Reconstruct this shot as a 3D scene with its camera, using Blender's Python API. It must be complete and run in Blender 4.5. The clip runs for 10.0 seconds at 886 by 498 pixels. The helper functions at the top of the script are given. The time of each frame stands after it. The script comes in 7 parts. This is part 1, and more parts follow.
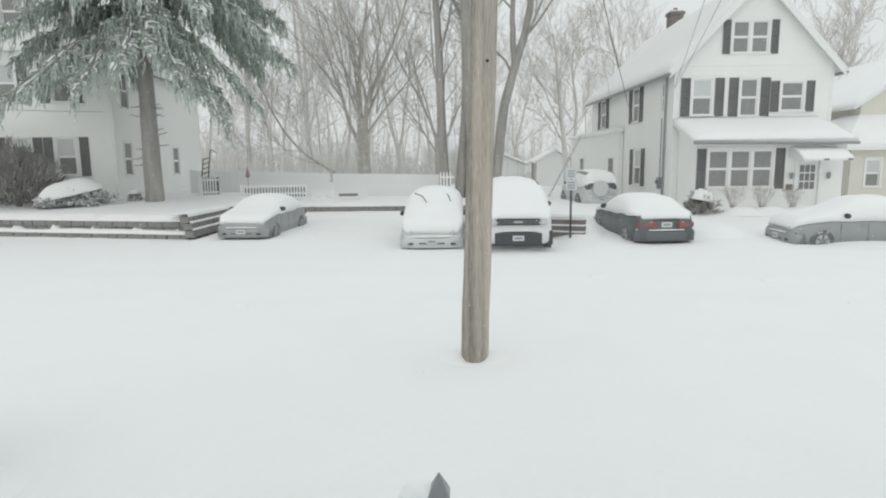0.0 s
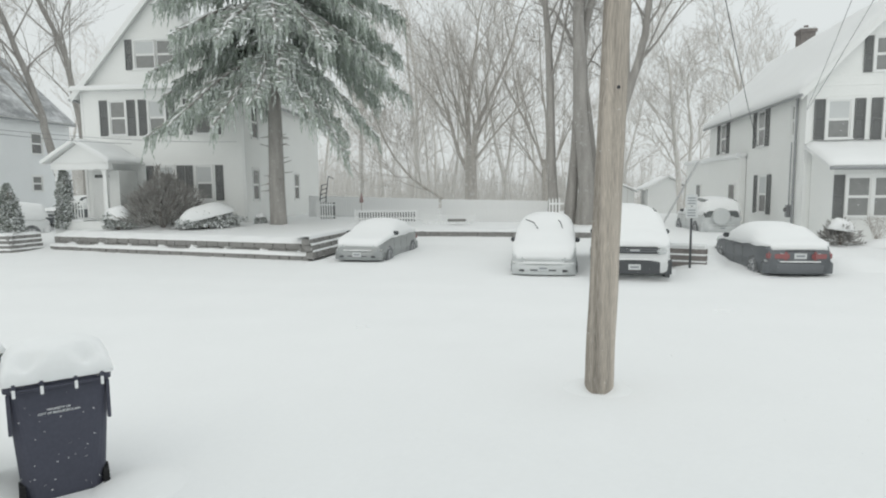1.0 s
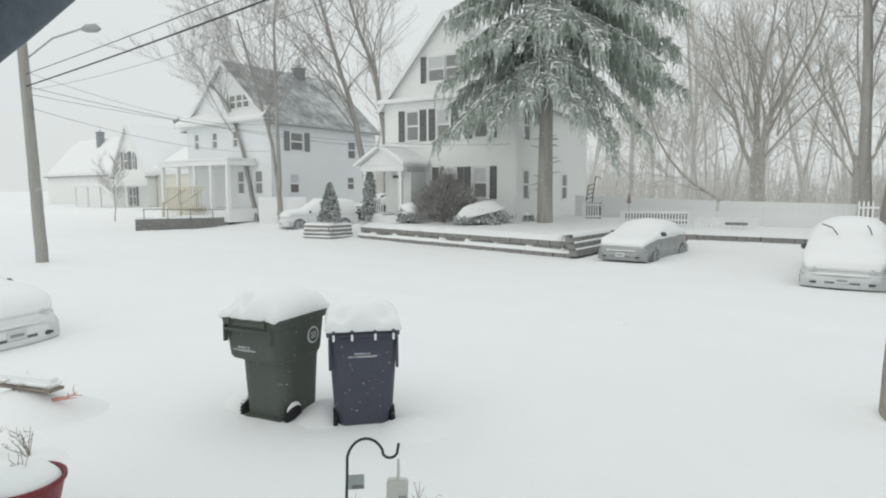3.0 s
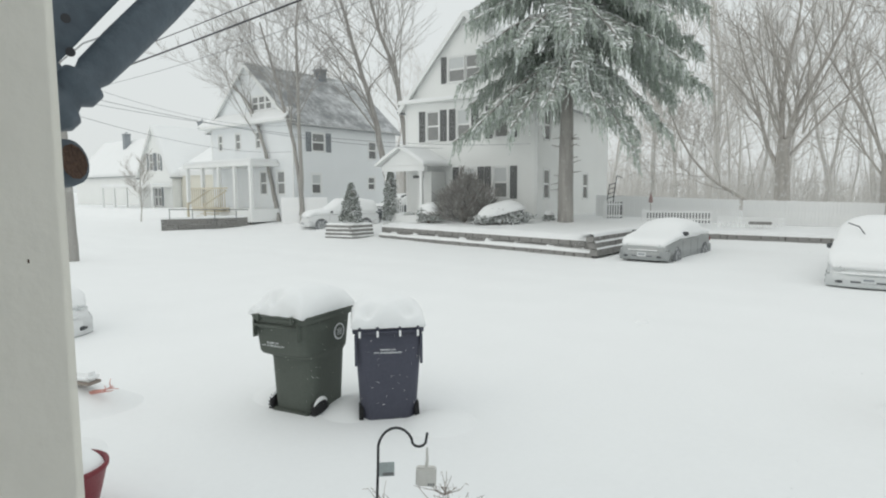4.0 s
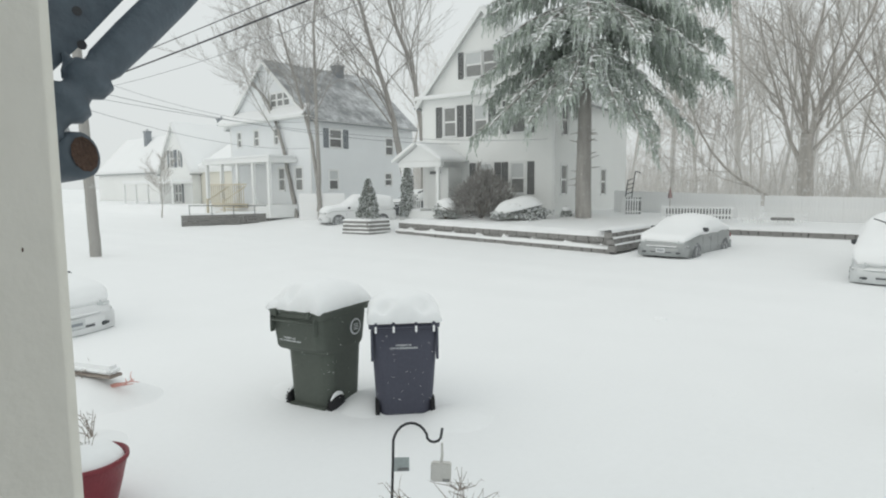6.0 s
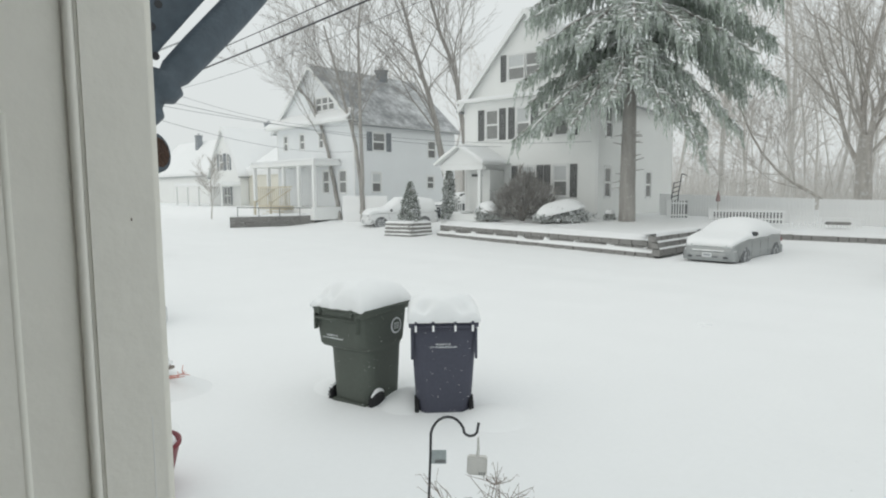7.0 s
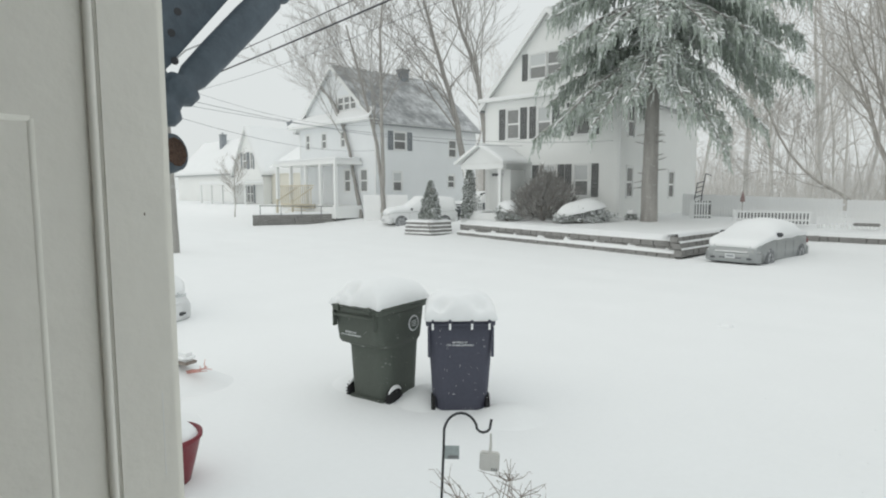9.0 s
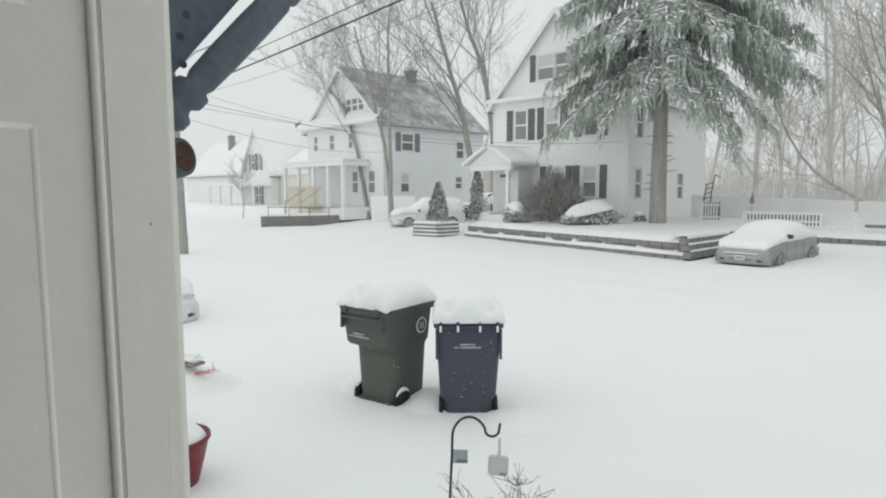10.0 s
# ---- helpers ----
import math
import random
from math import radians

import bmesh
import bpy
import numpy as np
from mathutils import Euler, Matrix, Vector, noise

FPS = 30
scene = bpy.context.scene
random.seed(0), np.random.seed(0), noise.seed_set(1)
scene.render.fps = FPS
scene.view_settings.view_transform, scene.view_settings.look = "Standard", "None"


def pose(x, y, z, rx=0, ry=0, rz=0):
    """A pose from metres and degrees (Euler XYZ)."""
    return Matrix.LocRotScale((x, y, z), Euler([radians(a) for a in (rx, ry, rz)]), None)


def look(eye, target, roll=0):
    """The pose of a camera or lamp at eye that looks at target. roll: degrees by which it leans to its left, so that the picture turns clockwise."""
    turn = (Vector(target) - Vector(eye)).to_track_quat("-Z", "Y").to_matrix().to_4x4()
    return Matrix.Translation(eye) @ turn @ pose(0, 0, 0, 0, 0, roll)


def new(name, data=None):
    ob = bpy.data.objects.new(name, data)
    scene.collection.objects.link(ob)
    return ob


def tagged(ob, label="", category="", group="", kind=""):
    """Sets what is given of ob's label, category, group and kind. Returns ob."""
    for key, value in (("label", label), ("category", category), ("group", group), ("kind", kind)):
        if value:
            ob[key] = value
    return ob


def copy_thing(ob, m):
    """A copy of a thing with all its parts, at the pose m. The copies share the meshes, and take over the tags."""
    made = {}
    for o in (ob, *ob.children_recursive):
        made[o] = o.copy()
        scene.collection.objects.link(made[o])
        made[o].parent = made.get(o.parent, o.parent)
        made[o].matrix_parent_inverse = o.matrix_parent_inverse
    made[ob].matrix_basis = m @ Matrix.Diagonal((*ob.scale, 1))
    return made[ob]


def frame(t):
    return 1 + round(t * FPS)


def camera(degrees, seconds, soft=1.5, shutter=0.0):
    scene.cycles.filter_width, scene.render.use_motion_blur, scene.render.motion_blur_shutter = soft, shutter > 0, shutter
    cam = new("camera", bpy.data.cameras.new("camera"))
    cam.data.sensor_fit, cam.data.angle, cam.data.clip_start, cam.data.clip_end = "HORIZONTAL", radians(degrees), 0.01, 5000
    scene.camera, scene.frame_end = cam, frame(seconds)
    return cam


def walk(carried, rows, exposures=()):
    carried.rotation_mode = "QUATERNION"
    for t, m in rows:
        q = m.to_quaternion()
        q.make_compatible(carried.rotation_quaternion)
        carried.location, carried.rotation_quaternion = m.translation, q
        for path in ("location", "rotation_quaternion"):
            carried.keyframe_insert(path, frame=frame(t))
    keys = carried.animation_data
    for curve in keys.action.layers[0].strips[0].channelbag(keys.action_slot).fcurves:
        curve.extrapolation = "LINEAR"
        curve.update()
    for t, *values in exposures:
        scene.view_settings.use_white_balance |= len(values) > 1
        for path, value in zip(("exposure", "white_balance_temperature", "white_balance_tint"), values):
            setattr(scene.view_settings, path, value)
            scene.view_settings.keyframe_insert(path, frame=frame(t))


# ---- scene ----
cam = camera(73.0, 10.0, soft=2.0)
PATH = [
    (0, (0.03, 0.628, 2.575), (-0.027, 2.605, 2.283), -0.6),
    (0.5, (-0.077, 0.625, 2.561), (-0.193, 2.61, 2.353), -0.5),
    (1, (-0.265, 0.534, 2.586), (-0.655, 2.485, 2.382), -0.5),
    (1.5, (-0.295, 0.487, 2.575), (-1.041, 2.332, 2.374), -0.3),
    (2, (-0.113, 0.349, 2.525), (-1.081, 2.088, 2.324), -0.3),
    (2.5, (-0.049, 0.268, 2.499), (-1.153, 1.924, 2.303), -0.2),
    (4, (0.016, 0.065, 2.491), (-1.217, 1.627, 2.297), -0.3),
    (4.5, (0.006, 0.056, 2.5), (-1.235, 1.613, 2.306), -0.4),
    (5, (0.016, 0.056, 2.489), (-1.226, 1.61, 2.285), -0.3),
    (5.5, (0.045, 0.067, 2.502), (-1.171, 1.64, 2.292), -0.2),
    (6, (0.0145, 0.082, 2.485), (-1.2615, 1.607, 2.278), -0.4),
    (7.5, (0.133, 0.005, 2.469), (-1.269, 1.417, 2.273), -0.2),
    (8, (0.146, 0.011, 2.496), (-1.269, 1.41, 2.296), -0.2),
    (8.5, (0.129, 0.033, 2.467), (-1.294, 1.424, 2.268), -0.2),
    (9, (0.145, 0.017, 2.469), (-1.284, 1.403, 2.27), -0.1),
    (9.5, (0.111, 0.021, 2.474), (-1.327, 1.397, 2.279), -0.0),
    (10, (0.126, 0.026, 2.476), (-1.32, 1.394, 2.281), -0.1),
]
walk(cam, [(t, look(eye, target, roll)) for t, eye, target, roll in PATH])

# ---- world and light: flat overcast sky with falling snow ----
world = bpy.data.worlds.new("sky")
scene.world = world
world.use_nodes = True
wn, wl = world.node_tree.nodes, world.node_tree.links
bg = wn["Background"]
sky = wn.new("ShaderNodeTexSky")
sky.sky_type, sky.sun_disc = "NISHITA", False
sky.sun_elevation, sky.sun_rotation, sky.dust_density = radians(38), radians(200), 6.0
mix = wn.new("ShaderNodeMix")
mix.data_type = "RGBA"
mix.inputs[0].default_value = 0.93
mix.inputs[7].default_value = (8.3, 8.73, 8.68, 1)
wl.new(sky.outputs[0], mix.inputs[6])
wl.new(mix.outputs[2], bg.inputs[0])
# an overcast sky is brighter overhead than near the horizon
tc, sep = wn.new("ShaderNodeTexCoord"), wn.new("ShaderNodeSeparateXYZ")
sq, dome = wn.new("ShaderNodeMath"), wn.new("ShaderNodeMath")
sq.operation, dome.operation = "MULTIPLY", "MULTIPLY_ADD"
dome.inputs[1].default_value, dome.inputs[2].default_value = 0.031, 0.092
wl.new(tc.outputs["Generated"], sep.inputs[0])
wl.new(sep.outputs[2], sq.inputs[0]), wl.new(sep.outputs[2], sq.inputs[1])
wl.new(sq.outputs[0], dome.inputs[0]), wl.new(dome.outputs[0], bg.inputs[1])
sun = new("sun", bpy.data.lights.new("sun", "SUN"))
sun.data.energy, sun.data.angle, sun.data.color = 0.1, radians(120), (1.0, 0.98, 0.95)
sun.matrix_world = look((0, 0, 30), (9, 38, 6))


# ---- materials ----
def mat(name, color, rough=0.7, metal=0.0, vary=0.12, scale=6.0, bump=0.15, snow_haze=0.0, snow_haze_scale=3.0, grain=(1, 1, 1), dust_up=False, island=0.0, spec=0.3):
    """A surface with grain at two scales, and where its snow amount is above 0 white patches: clinging snow, on far
    things also haze.
    """
    m = bpy.data.materials.new(name)
    m.use_nodes = True
    n, l = m.node_tree.nodes, m.node_tree.links
    b = n["Principled BSDF"]
    b.inputs["Roughness"].default_value, b.inputs["Metallic"].default_value = rough, metal
    b.inputs["Specular IOR Level"].default_value = spec
    tc = n.new("ShaderNodeTexCoord")
    mp = n.new("ShaderNodeMapping")
    mp.inputs["Scale"].default_value = grain
    l.new(tc.outputs["Object"], mp.inputs[0])
    big, fine = n.new("ShaderNodeTexNoise"), n.new("ShaderNodeTexNoise")
    big.inputs["Scale"].default_value, fine.inputs["Scale"].default_value = scale * 0.18, scale * 4
    fine.inputs["Detail"].default_value = 6
    for x in (big, fine):
        l.new(mp.outputs[0], x.inputs["Vector"])
    add = n.new("ShaderNodeMath")
    add.operation = "ADD"
    l.new(big.outputs[0], add.inputs[0]), l.new(fine.outputs[0], add.inputs[1])
    last = add.outputs[0]
    if island:
        g = n.new("ShaderNodeNewGeometry")
        k = n.new("ShaderNodeMath")
        k.operation, k.inputs[1].default_value = "MULTIPLY_ADD", island
        l.new(g.outputs["Random Per Island"], k.inputs[0]), l.new(last, k.inputs[2])
        last = k.outputs[0]
    ramp = n.new("ShaderNodeMapRange")
    ramp.inputs[1].default_value, ramp.inputs[2].default_value = 0.6, 1.4 + island
    l.new(last, ramp.inputs[0])
    mx = n.new("ShaderNodeMix")
    mx.data_type = "RGBA"
    mx.inputs[6].default_value = (*[c * (1 - vary) for c in color], 1)
    mx.inputs[7].default_value = (*[min(1, c * (1 + vary)) for c in color], 1)
    l.new(ramp.outputs[0], mx.inputs[0])
    col = mx.outputs[2]
    if snow_haze > 0:
        dn = n.new("ShaderNodeTexNoise")
        dn.inputs["Scale"].default_value, dn.inputs["Detail"].default_value = snow_haze_scale, 8
        dn.inputs["Roughness"].default_value = 0.75
        l.new(tc.outputs["Object"], dn.inputs["Vector"])
        src = dn.outputs[0]
        if dust_up:
            g2, sx = n.new("ShaderNodeNewGeometry"), n.new("ShaderNodeSeparateXYZ")
            l.new(g2.outputs["Normal"], sx.inputs[0])
            k2 = n.new("ShaderNodeMath")
            k2.operation, k2.inputs[1].default_value = "MULTIPLY_ADD", 0.22
            l.new(sx.outputs[2], k2.inputs[0]), l.new(src, k2.inputs[2])
            src = k2.outputs[0]
        dr = n.new("ShaderNodeMapRange")
        dr.inputs[1].default_value, dr.inputs[2].default_value = 0.78 - snow_haze * 0.5, 1.02 - snow_haze * 0.5
        l.new(src, dr.inputs[0])
        dm = n.new("ShaderNodeMix")
        dm.data_type = "RGBA"
        dm.inputs[7].default_value = (0.82, 0.84, 0.85, 1)
        l.new(dr.outputs[0], dm.inputs[0]), l.new(col, dm.inputs[6])
        col = dm.outputs[2]
    l.new(col, b.inputs["Base Color"])
    bp = n.new("ShaderNodeBump")
    bp.inputs["Strength"].default_value, bp.inputs["Distance"].default_value = bump, 0.02
    l.new(fine.outputs[0], bp.inputs["Height"]), l.new(bp.outputs[0], b.inputs["Normal"])
    return m


def glass_mat(name, color, rough=0.08):
    m = mat(name, color, rough, vary=0.15, scale=1, bump=0.01, snow_haze=0.12, snow_haze_scale=1.2, spec=0.6)
    return m


SNOW = mat("snow", (0.89, 0.9, 0.9), 0.9, vary=0.015, scale=4, bump=0.12, spec=0.1)
SIDING = mat("white_clapboard", (0.87, 0.88, 0.865), 0.6, vary=0.03, scale=3, bump=0.05, snow_haze=0.2)
# blue lightened towards white, haze over the distance put into the colour
SIDING_BLUE = mat("pale_blue_clapboard", (0.84, 0.86, 0.87), 0.6, vary=0.04, scale=3, bump=0.05, snow_haze=0.35)
SIDING_CREAM = mat("cream_clapboard", (0.74, 0.72, 0.64), 0.6, vary=0.04, scale=3, bump=0.05, snow_haze=0.3)
TRIM = mat("white_trim_paint", (0.84, 0.85, 0.84), 0.5, vary=0.02, bump=0.04)
# shutter black lifted to grey, haze put into the colour
SHUTTER = mat("dark_shutter_paint", (0.19, 0.195, 0.195), 0.6, vary=0.2, scale=5, snow_haze=0.36, snow_haze_scale=9)
# paler copy for far shutters and chimneys, with more haze in it
SHUTTER_FAR = mat("hazed_shutter_paint", (0.28, 0.3, 0.32), 0.6, vary=0.2, scale=5, snow_haze=0.35, snow_haze_scale=8)
PANE = glass_mat("window_glass", (0.26, 0.265, 0.26), 0.12)
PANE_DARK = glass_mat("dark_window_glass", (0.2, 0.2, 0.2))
BLIND = mat("window_blind", (0.6, 0.62, 0.62), 0.5, vary=0.05)
SHINGLE = mat("asphalt_shingle", (0.33, 0.34, 0.35), 0.9, vary=0.2, scale=8, bump=0.4, snow_haze=0.7, snow_haze_scale=0.6, grain=(1, 3, 1))
BRICK = mat("old_brick", (0.24, 0.22, 0.21), 0.9, vary=0.3, scale=12, bump=0.4, snow_haze=0.4, snow_haze_scale=9)
STONE = mat("dark_wall_stone", (0.26, 0.255, 0.245), 0.9, vary=0.35, scale=10, bump=0.5, snow_haze=0.42, snow_haze_scale=7, island=0.5)
FENCE = mat("white_fence_boards", (0.88, 0.885, 0.88), 0.7, vary=0.03, scale=5, snow_haze=0.6)
PALE_WOOD = mat("raw_deck_lumber", (0.62, 0.57, 0.46), 0.8, vary=0.1, scale=6, snow_haze=0.45, snow_haze_scale=5)
POLE = mat("weathered_pole_wood", (0.44, 0.395, 0.345), 0.9, vary=0.75, scale=6, bump=0.8, grain=(7, 7, 0.22), snow_haze=0.2, snow_haze_scale=3)
# distant copy of the pole wood, greyed and snow-flecked in place of haze
POLE_FAR = mat("snow_hazed_pole_wood", (0.36, 0.35, 0.33), 0.9, vary=0.2, scale=5, bump=0.4, grain=(6, 6, 0.4), snow_haze=0.38, snow_haze_scale=3)
METAL = mat("galvanised_metal", (0.35, 0.36, 0.37), 0.45, 0.6, vary=0.1)
BLACK = mat("black_cable", (0.06, 0.06, 0.065), 0.6, vary=0.1, snow_haze=0.25, snow_haze_scale=20)
# pale copy of the black cable, haze put into its colour
BLACK_FAR = mat("hazed_cable", (0.22, 0.23, 0.24), 0.6, vary=0.1, snow_haze=0.3, snow_haze_scale=20)
DOOR = mat("cream_door_paint", (0.89, 0.885, 0.82), 0.45, vary=0.025, scale=9, bump=0.08)
JAMB = mat("grey_jamb_paint", (0.83, 0.82, 0.765), 0.5, vary=0.03, scale=9, bump=0.08)
DIRT = mat("scuff_dirt", (0.3, 0.29, 0.26), 0.9, vary=0.4, scale=40)
BLUE = mat("dark_blue_porch_paint", (0.1, 0.126, 0.152), 0.5, vary=0.25, scale=10, bump=0.25, snow_haze=0.05, snow_haze_scale=14)
ROT = mat("rotten_wood", (0.12, 0.075, 0.055), 0.95, vary=0.5, scale=40, bump=1.0)
INTERIOR = mat("interior_plaster", (0.86, 0.85, 0.82), 0.8, vary=0.04)
FLOORWOOD = mat("interior_floor_wood", (0.42, 0.33, 0.24), 0.5, vary=0.2, grain=(1, 8, 1))


# ---- mesh helpers ----
def link(name, bm, material, parent=None, label="", smooth=False):
    me = bpy.data.meshes.new(name)
    bmesh.ops.recalc_face_normals(bm, faces=bm.faces)
    bm.to_mesh(me)
    bm.free()
    me.materials.append(material)
    if smooth:
        me.polygons.foreach_set("use_smooth", [True] * len(me.polygons))
    ob = new(name, me)
    if parent:
        ob.parent = parent
    if label:
        ob["label"] = label
    return ob


def part(name, bm, material, parent, label="", smooth=False):
    return link(name, bm, material, parent, label, smooth)


def thing(name, m, label, category, group="", kind=""):
    ob = new(name)
    ob.empty_display_size = 0.1
    ob.matrix_world = m
    return tagged(ob, label, category, group, kind)


def box(x0, x1, y0, y1, z0, z1, bevel=0.0, bm=None):
    own = bmesh.new()
    bmesh.ops.create_cube(own, size=1, matrix=Matrix.LocRotScale(((x0 + x1) / 2, (y0 + y1) / 2, (z0 + z1) / 2), None, (abs(x1 - x0), abs(y1 - y0), abs(z1 - z0))))
    if bevel:
        bmesh.ops.bevel(own, geom=own.edges[:], offset=bevel, segments=2, affect="EDGES")
    if bm is None:
        return own
    me = bpy.data.meshes.new("tmp")
    own.to_mesh(me)
    own.free()
    bm.from_mesh(me)
    bpy.data.meshes.remove(me)
    return bm


def tube(points, radii, sides=8, bm=None, cap=True):
    """A tapered tube along points."""
    bm = bm or bmesh.new()
    rings = []
    pts = [Vector(p) for p in points]
    up = None
    for i, p in enumerate(pts):
        d = (pts[min(i + 1, len(pts) - 1)] - pts[max(i - 1, 0)]).normalized()
        if up is None:
            up = d.orthogonal().normalized()
        up = (up - d * up.dot(d)).normalized()
        side = d.cross(up)
        rings.append([bm.verts.new(p + (up * math.cos(a) + side * math.sin(a)) * radii[i]) for a in [2 * math.pi * k / sides for k in range(sides)]])
    for a, b in zip(rings, rings[1:]):
        for k in range(sides):
            bm.faces.new((a[k], a[(k + 1) % sides], b[(k + 1) % sides], b[k]))
    if cap and sides > 2:
        bm.faces.new(rings[0]), bm.faces.new(rings[-1])
    return bm


def prism(profile, y0, y1, bm=None):
    """A closed x,z outline pushed from y0 to y1."""
    bm = bm or bmesh.new()
    a = [bm.verts.new((x, y0, z)) for x, z in profile]
    b = [bm.verts.new((x, y1, z)) for x, z in profile]
    bm.faces.new(a), bm.faces.new(b)
    for i in range(len(a)):
        j = (i + 1) % len(a)
        bm.faces.new((a[i], a[j], b[j], b[i]))
    return bm


def smooth01(a, b, v):
    v = min(1, max(0, (v - a) / (b - a)))
    return v * v * (3 - 2 * v)


# ---- ground: one sheet of snow out to the horizon ----
WALL_A, WALL_B = (-9.3, 20.75), (-22.6, 23.1)     # street face of the terrace wall


def wall_y(x):
    return WALL_A[1] + (x - WALL_A[0]) * (WALL_B[1] - WALL_A[1]) / (WALL_B[0] - WALL_A[0])


def height(x, y):
    h = 0.05 * noise.noise((x * 0.25, y * 0.25, 0)) + 0.015 * noise.noise((x * 1.3, y * 1.3, 4))
    h += 0.02 * math.sin(y * 2.4 + 0.4 * noise.noise((x * 0.2, y * 0.4, 2))) * smooth01(9, 11, y) * (1 - smooth01(16, 18, y))
    far = 0.0
    if -22.6 <= x <= -9.06:
        far = 0.78 * smooth01(0.3, 0.42, y - wall_y(x)) * (1 - smooth01(-9.6, -9.45, x)) + 0.18 * smooth01(24, 29, y)
    elif -9.06 < x < 3.2:
        far = 0.12 * smooth01(18, 24, y) + 0.27 * smooth01(25.0, 26.9, y) + 0.35 * smooth01(27.3, 27.42, y)
    elif x >= 3.2:   # the yard of the house with the porch
        far = 0.12 * smooth01(17, 20, y) + 0.45 * smooth01(20.5, 24.2, y)
    else:
        far = 0.35 * smooth01(22, 26, y) + 0.45 * smooth01(26, 34, y) * (1 - smooth01(-25.5, -24, x) * 0.3)
        far = max(far, 0.95 * smooth01(23.6, 25.5, y) * smooth01(-35.8, -37.2, x))
        far += 0.6 * smooth01(-23.6, -22.6, x) * smooth01(23.6, 25, y) * 0.6
    h += far
    h -= 3.5 * smooth01(46, 80, y) * smooth01(-60, -20, x)       # the land falls away behind the fence
    return h


def near_far(a, b, step, reach):
    v = list(np.arange(a, b + 1e-6, step))
    s, lo, hi = step, a, b
    pre, post = [], []
    while hi < reach:
        s *= 1.5
        lo, hi = lo - s, hi + s
        pre.insert(0, lo), post.append(hi)
    return pre + v + post


def build_ground():
    xs, ys = near_far(-50, 24, 0.33, 2500), near_far(0.5, 40, 0.3, 2500)
    verts = [(x, y, height(x, y)) for y in ys for x in xs]
    w = len(xs)
    faces = [(j * w + i, j * w + i + 1, (j + 1) * w + i + 1, (j + 1) * w + i) for j in range(len(ys) - 1) for i in range(w - 1)]
    me = bpy.data.meshes.new("ground")
    me.from_pydata(verts, [], faces)
    me.polygons.foreach_set("use_smooth", [True] * len(me.polygons))
    me.materials.append(SNOW)
    tagged(new("ground", me), "deep fresh white snow over street, yards and parking", "snow", kind="structure")


build_ground()


# ---- house parts ----
def clapboard(name, x0, x1, y, z0, z1, parent, material, top=None, holes=(), step=0.12):
    """Courses of siding on the face y (looking towards -y): each board leans out at its foot. top(z) gives the x limits of a gable. holes: x0, x1, z0, z1."""
    bm = bmesh.new()
    z = z0
    while z < z1 - 0.01:
        t = min(z1, z + step)
        a, b = (x0, x1) if top is None else top((z + t) / 2)
        cuts = sorted([(max(a, h[0]), min(b, h[1])) for h in holes if h[2] < (z + t) / 2 < h[3] and h[1] > a and h[0] < b])
        spans, cur = [], a
        for c0, c1 in cuts:
            if c0 > cur:
                spans.append((cur, c0))
            cur = max(cur, c1)
        if cur < b:
            spans.append((cur, b))
        for a1, b1 in spans:
            v = [bm.verts.new(p) for p in ((a1, y - 0.016, z), (b1, y - 0.016, z), (b1, y - 0.002, t), (a1, y - 0.002, t), (a1, y, z), (b1, y, z))]
            bm.faces.new((v[0], v[1], v[2], v[3])), bm.faces.new((v[4], v[5], v[1], v[0]))
        z = t
    return tagged(part("siding", bm, material, parent), kind="stuff")


def window(x0, x1, z0, z1, y, parent, lights=1, blind=0.0, dark=False, name="window"):
    """A double-hung window set in the face y, looking towards -y: casing, sill, sashes, panes."""
    w = part(name, box(x0 - 0.09, x1 + 0.09, y - 0.045, y + 0.01, z1, z1 + 0.11, 0.006), TRIM, parent)
    part("casing", box(x0 - 0.09, x0, y - 0.04, y + 0.01, z0, z1), TRIM, w)
    part("casing", box(x1, x1 + 0.09, y - 0.04, y + 0.01, z0, z1), TRIM, w)
    part("sill", box(x0 - 0.12, x1 + 0.12, y - 0.08, y + 0.01, z0 - 0.06, z0, 0.006), TRIM, w)
    part("snow_on_sill", box(x0 - 0.1, x1 + 0.1, y - 0.075, y - 0.005, z0 + 0.001, z0 + 0.035, 0.012), SNOW, w)
    n = max(1, lights)
    zm = (z0 + z1) / 2
    for i in range(n):
        gap = 0.11 if n > 1 else 0.0
        a, b = x0 + (x1 - x0 + gap) * i / n, x0 + (x1 - x0 + gap) * (i + 1) / n - gap
        if i < n - 1:
            part("mullion", box(b, b + gap, y - 0.035, y + 0.05, z0, z1), TRIM, w)
        for (c, d, off) in ((zm, z1, 0.0), (z0, zm, 0.018)):
            f = 0.05
            bm = box(a, a + f, y + off, y + off + 0.03, c, d)
            box(b - f, b, y + off, y + off + 0.03, c, d, bm=bm)
            box(a + f, b - f, y + off, y + off + 0.03, c, c + f, bm=bm)
            box(a + f, b - f, y + off, y + off + 0.03, d - f, d, bm=bm)
            sash = part("sash", bm, TRIM, w)
            lit = BLIND if (blind and c == zm) else (PANE_DARK if dark else PANE)
            part("pane", box(a + f, b - f, y + off + 0.012, y + off + 0.018, c + f, d - f), lit, w)
    # dark sheet closing the hole, its colour standing for the room's shade
    part("dark_backing", box(x0, x1, y + 0.06, y + 0.07, z0, z1), PANE_DARK, w)
    return w


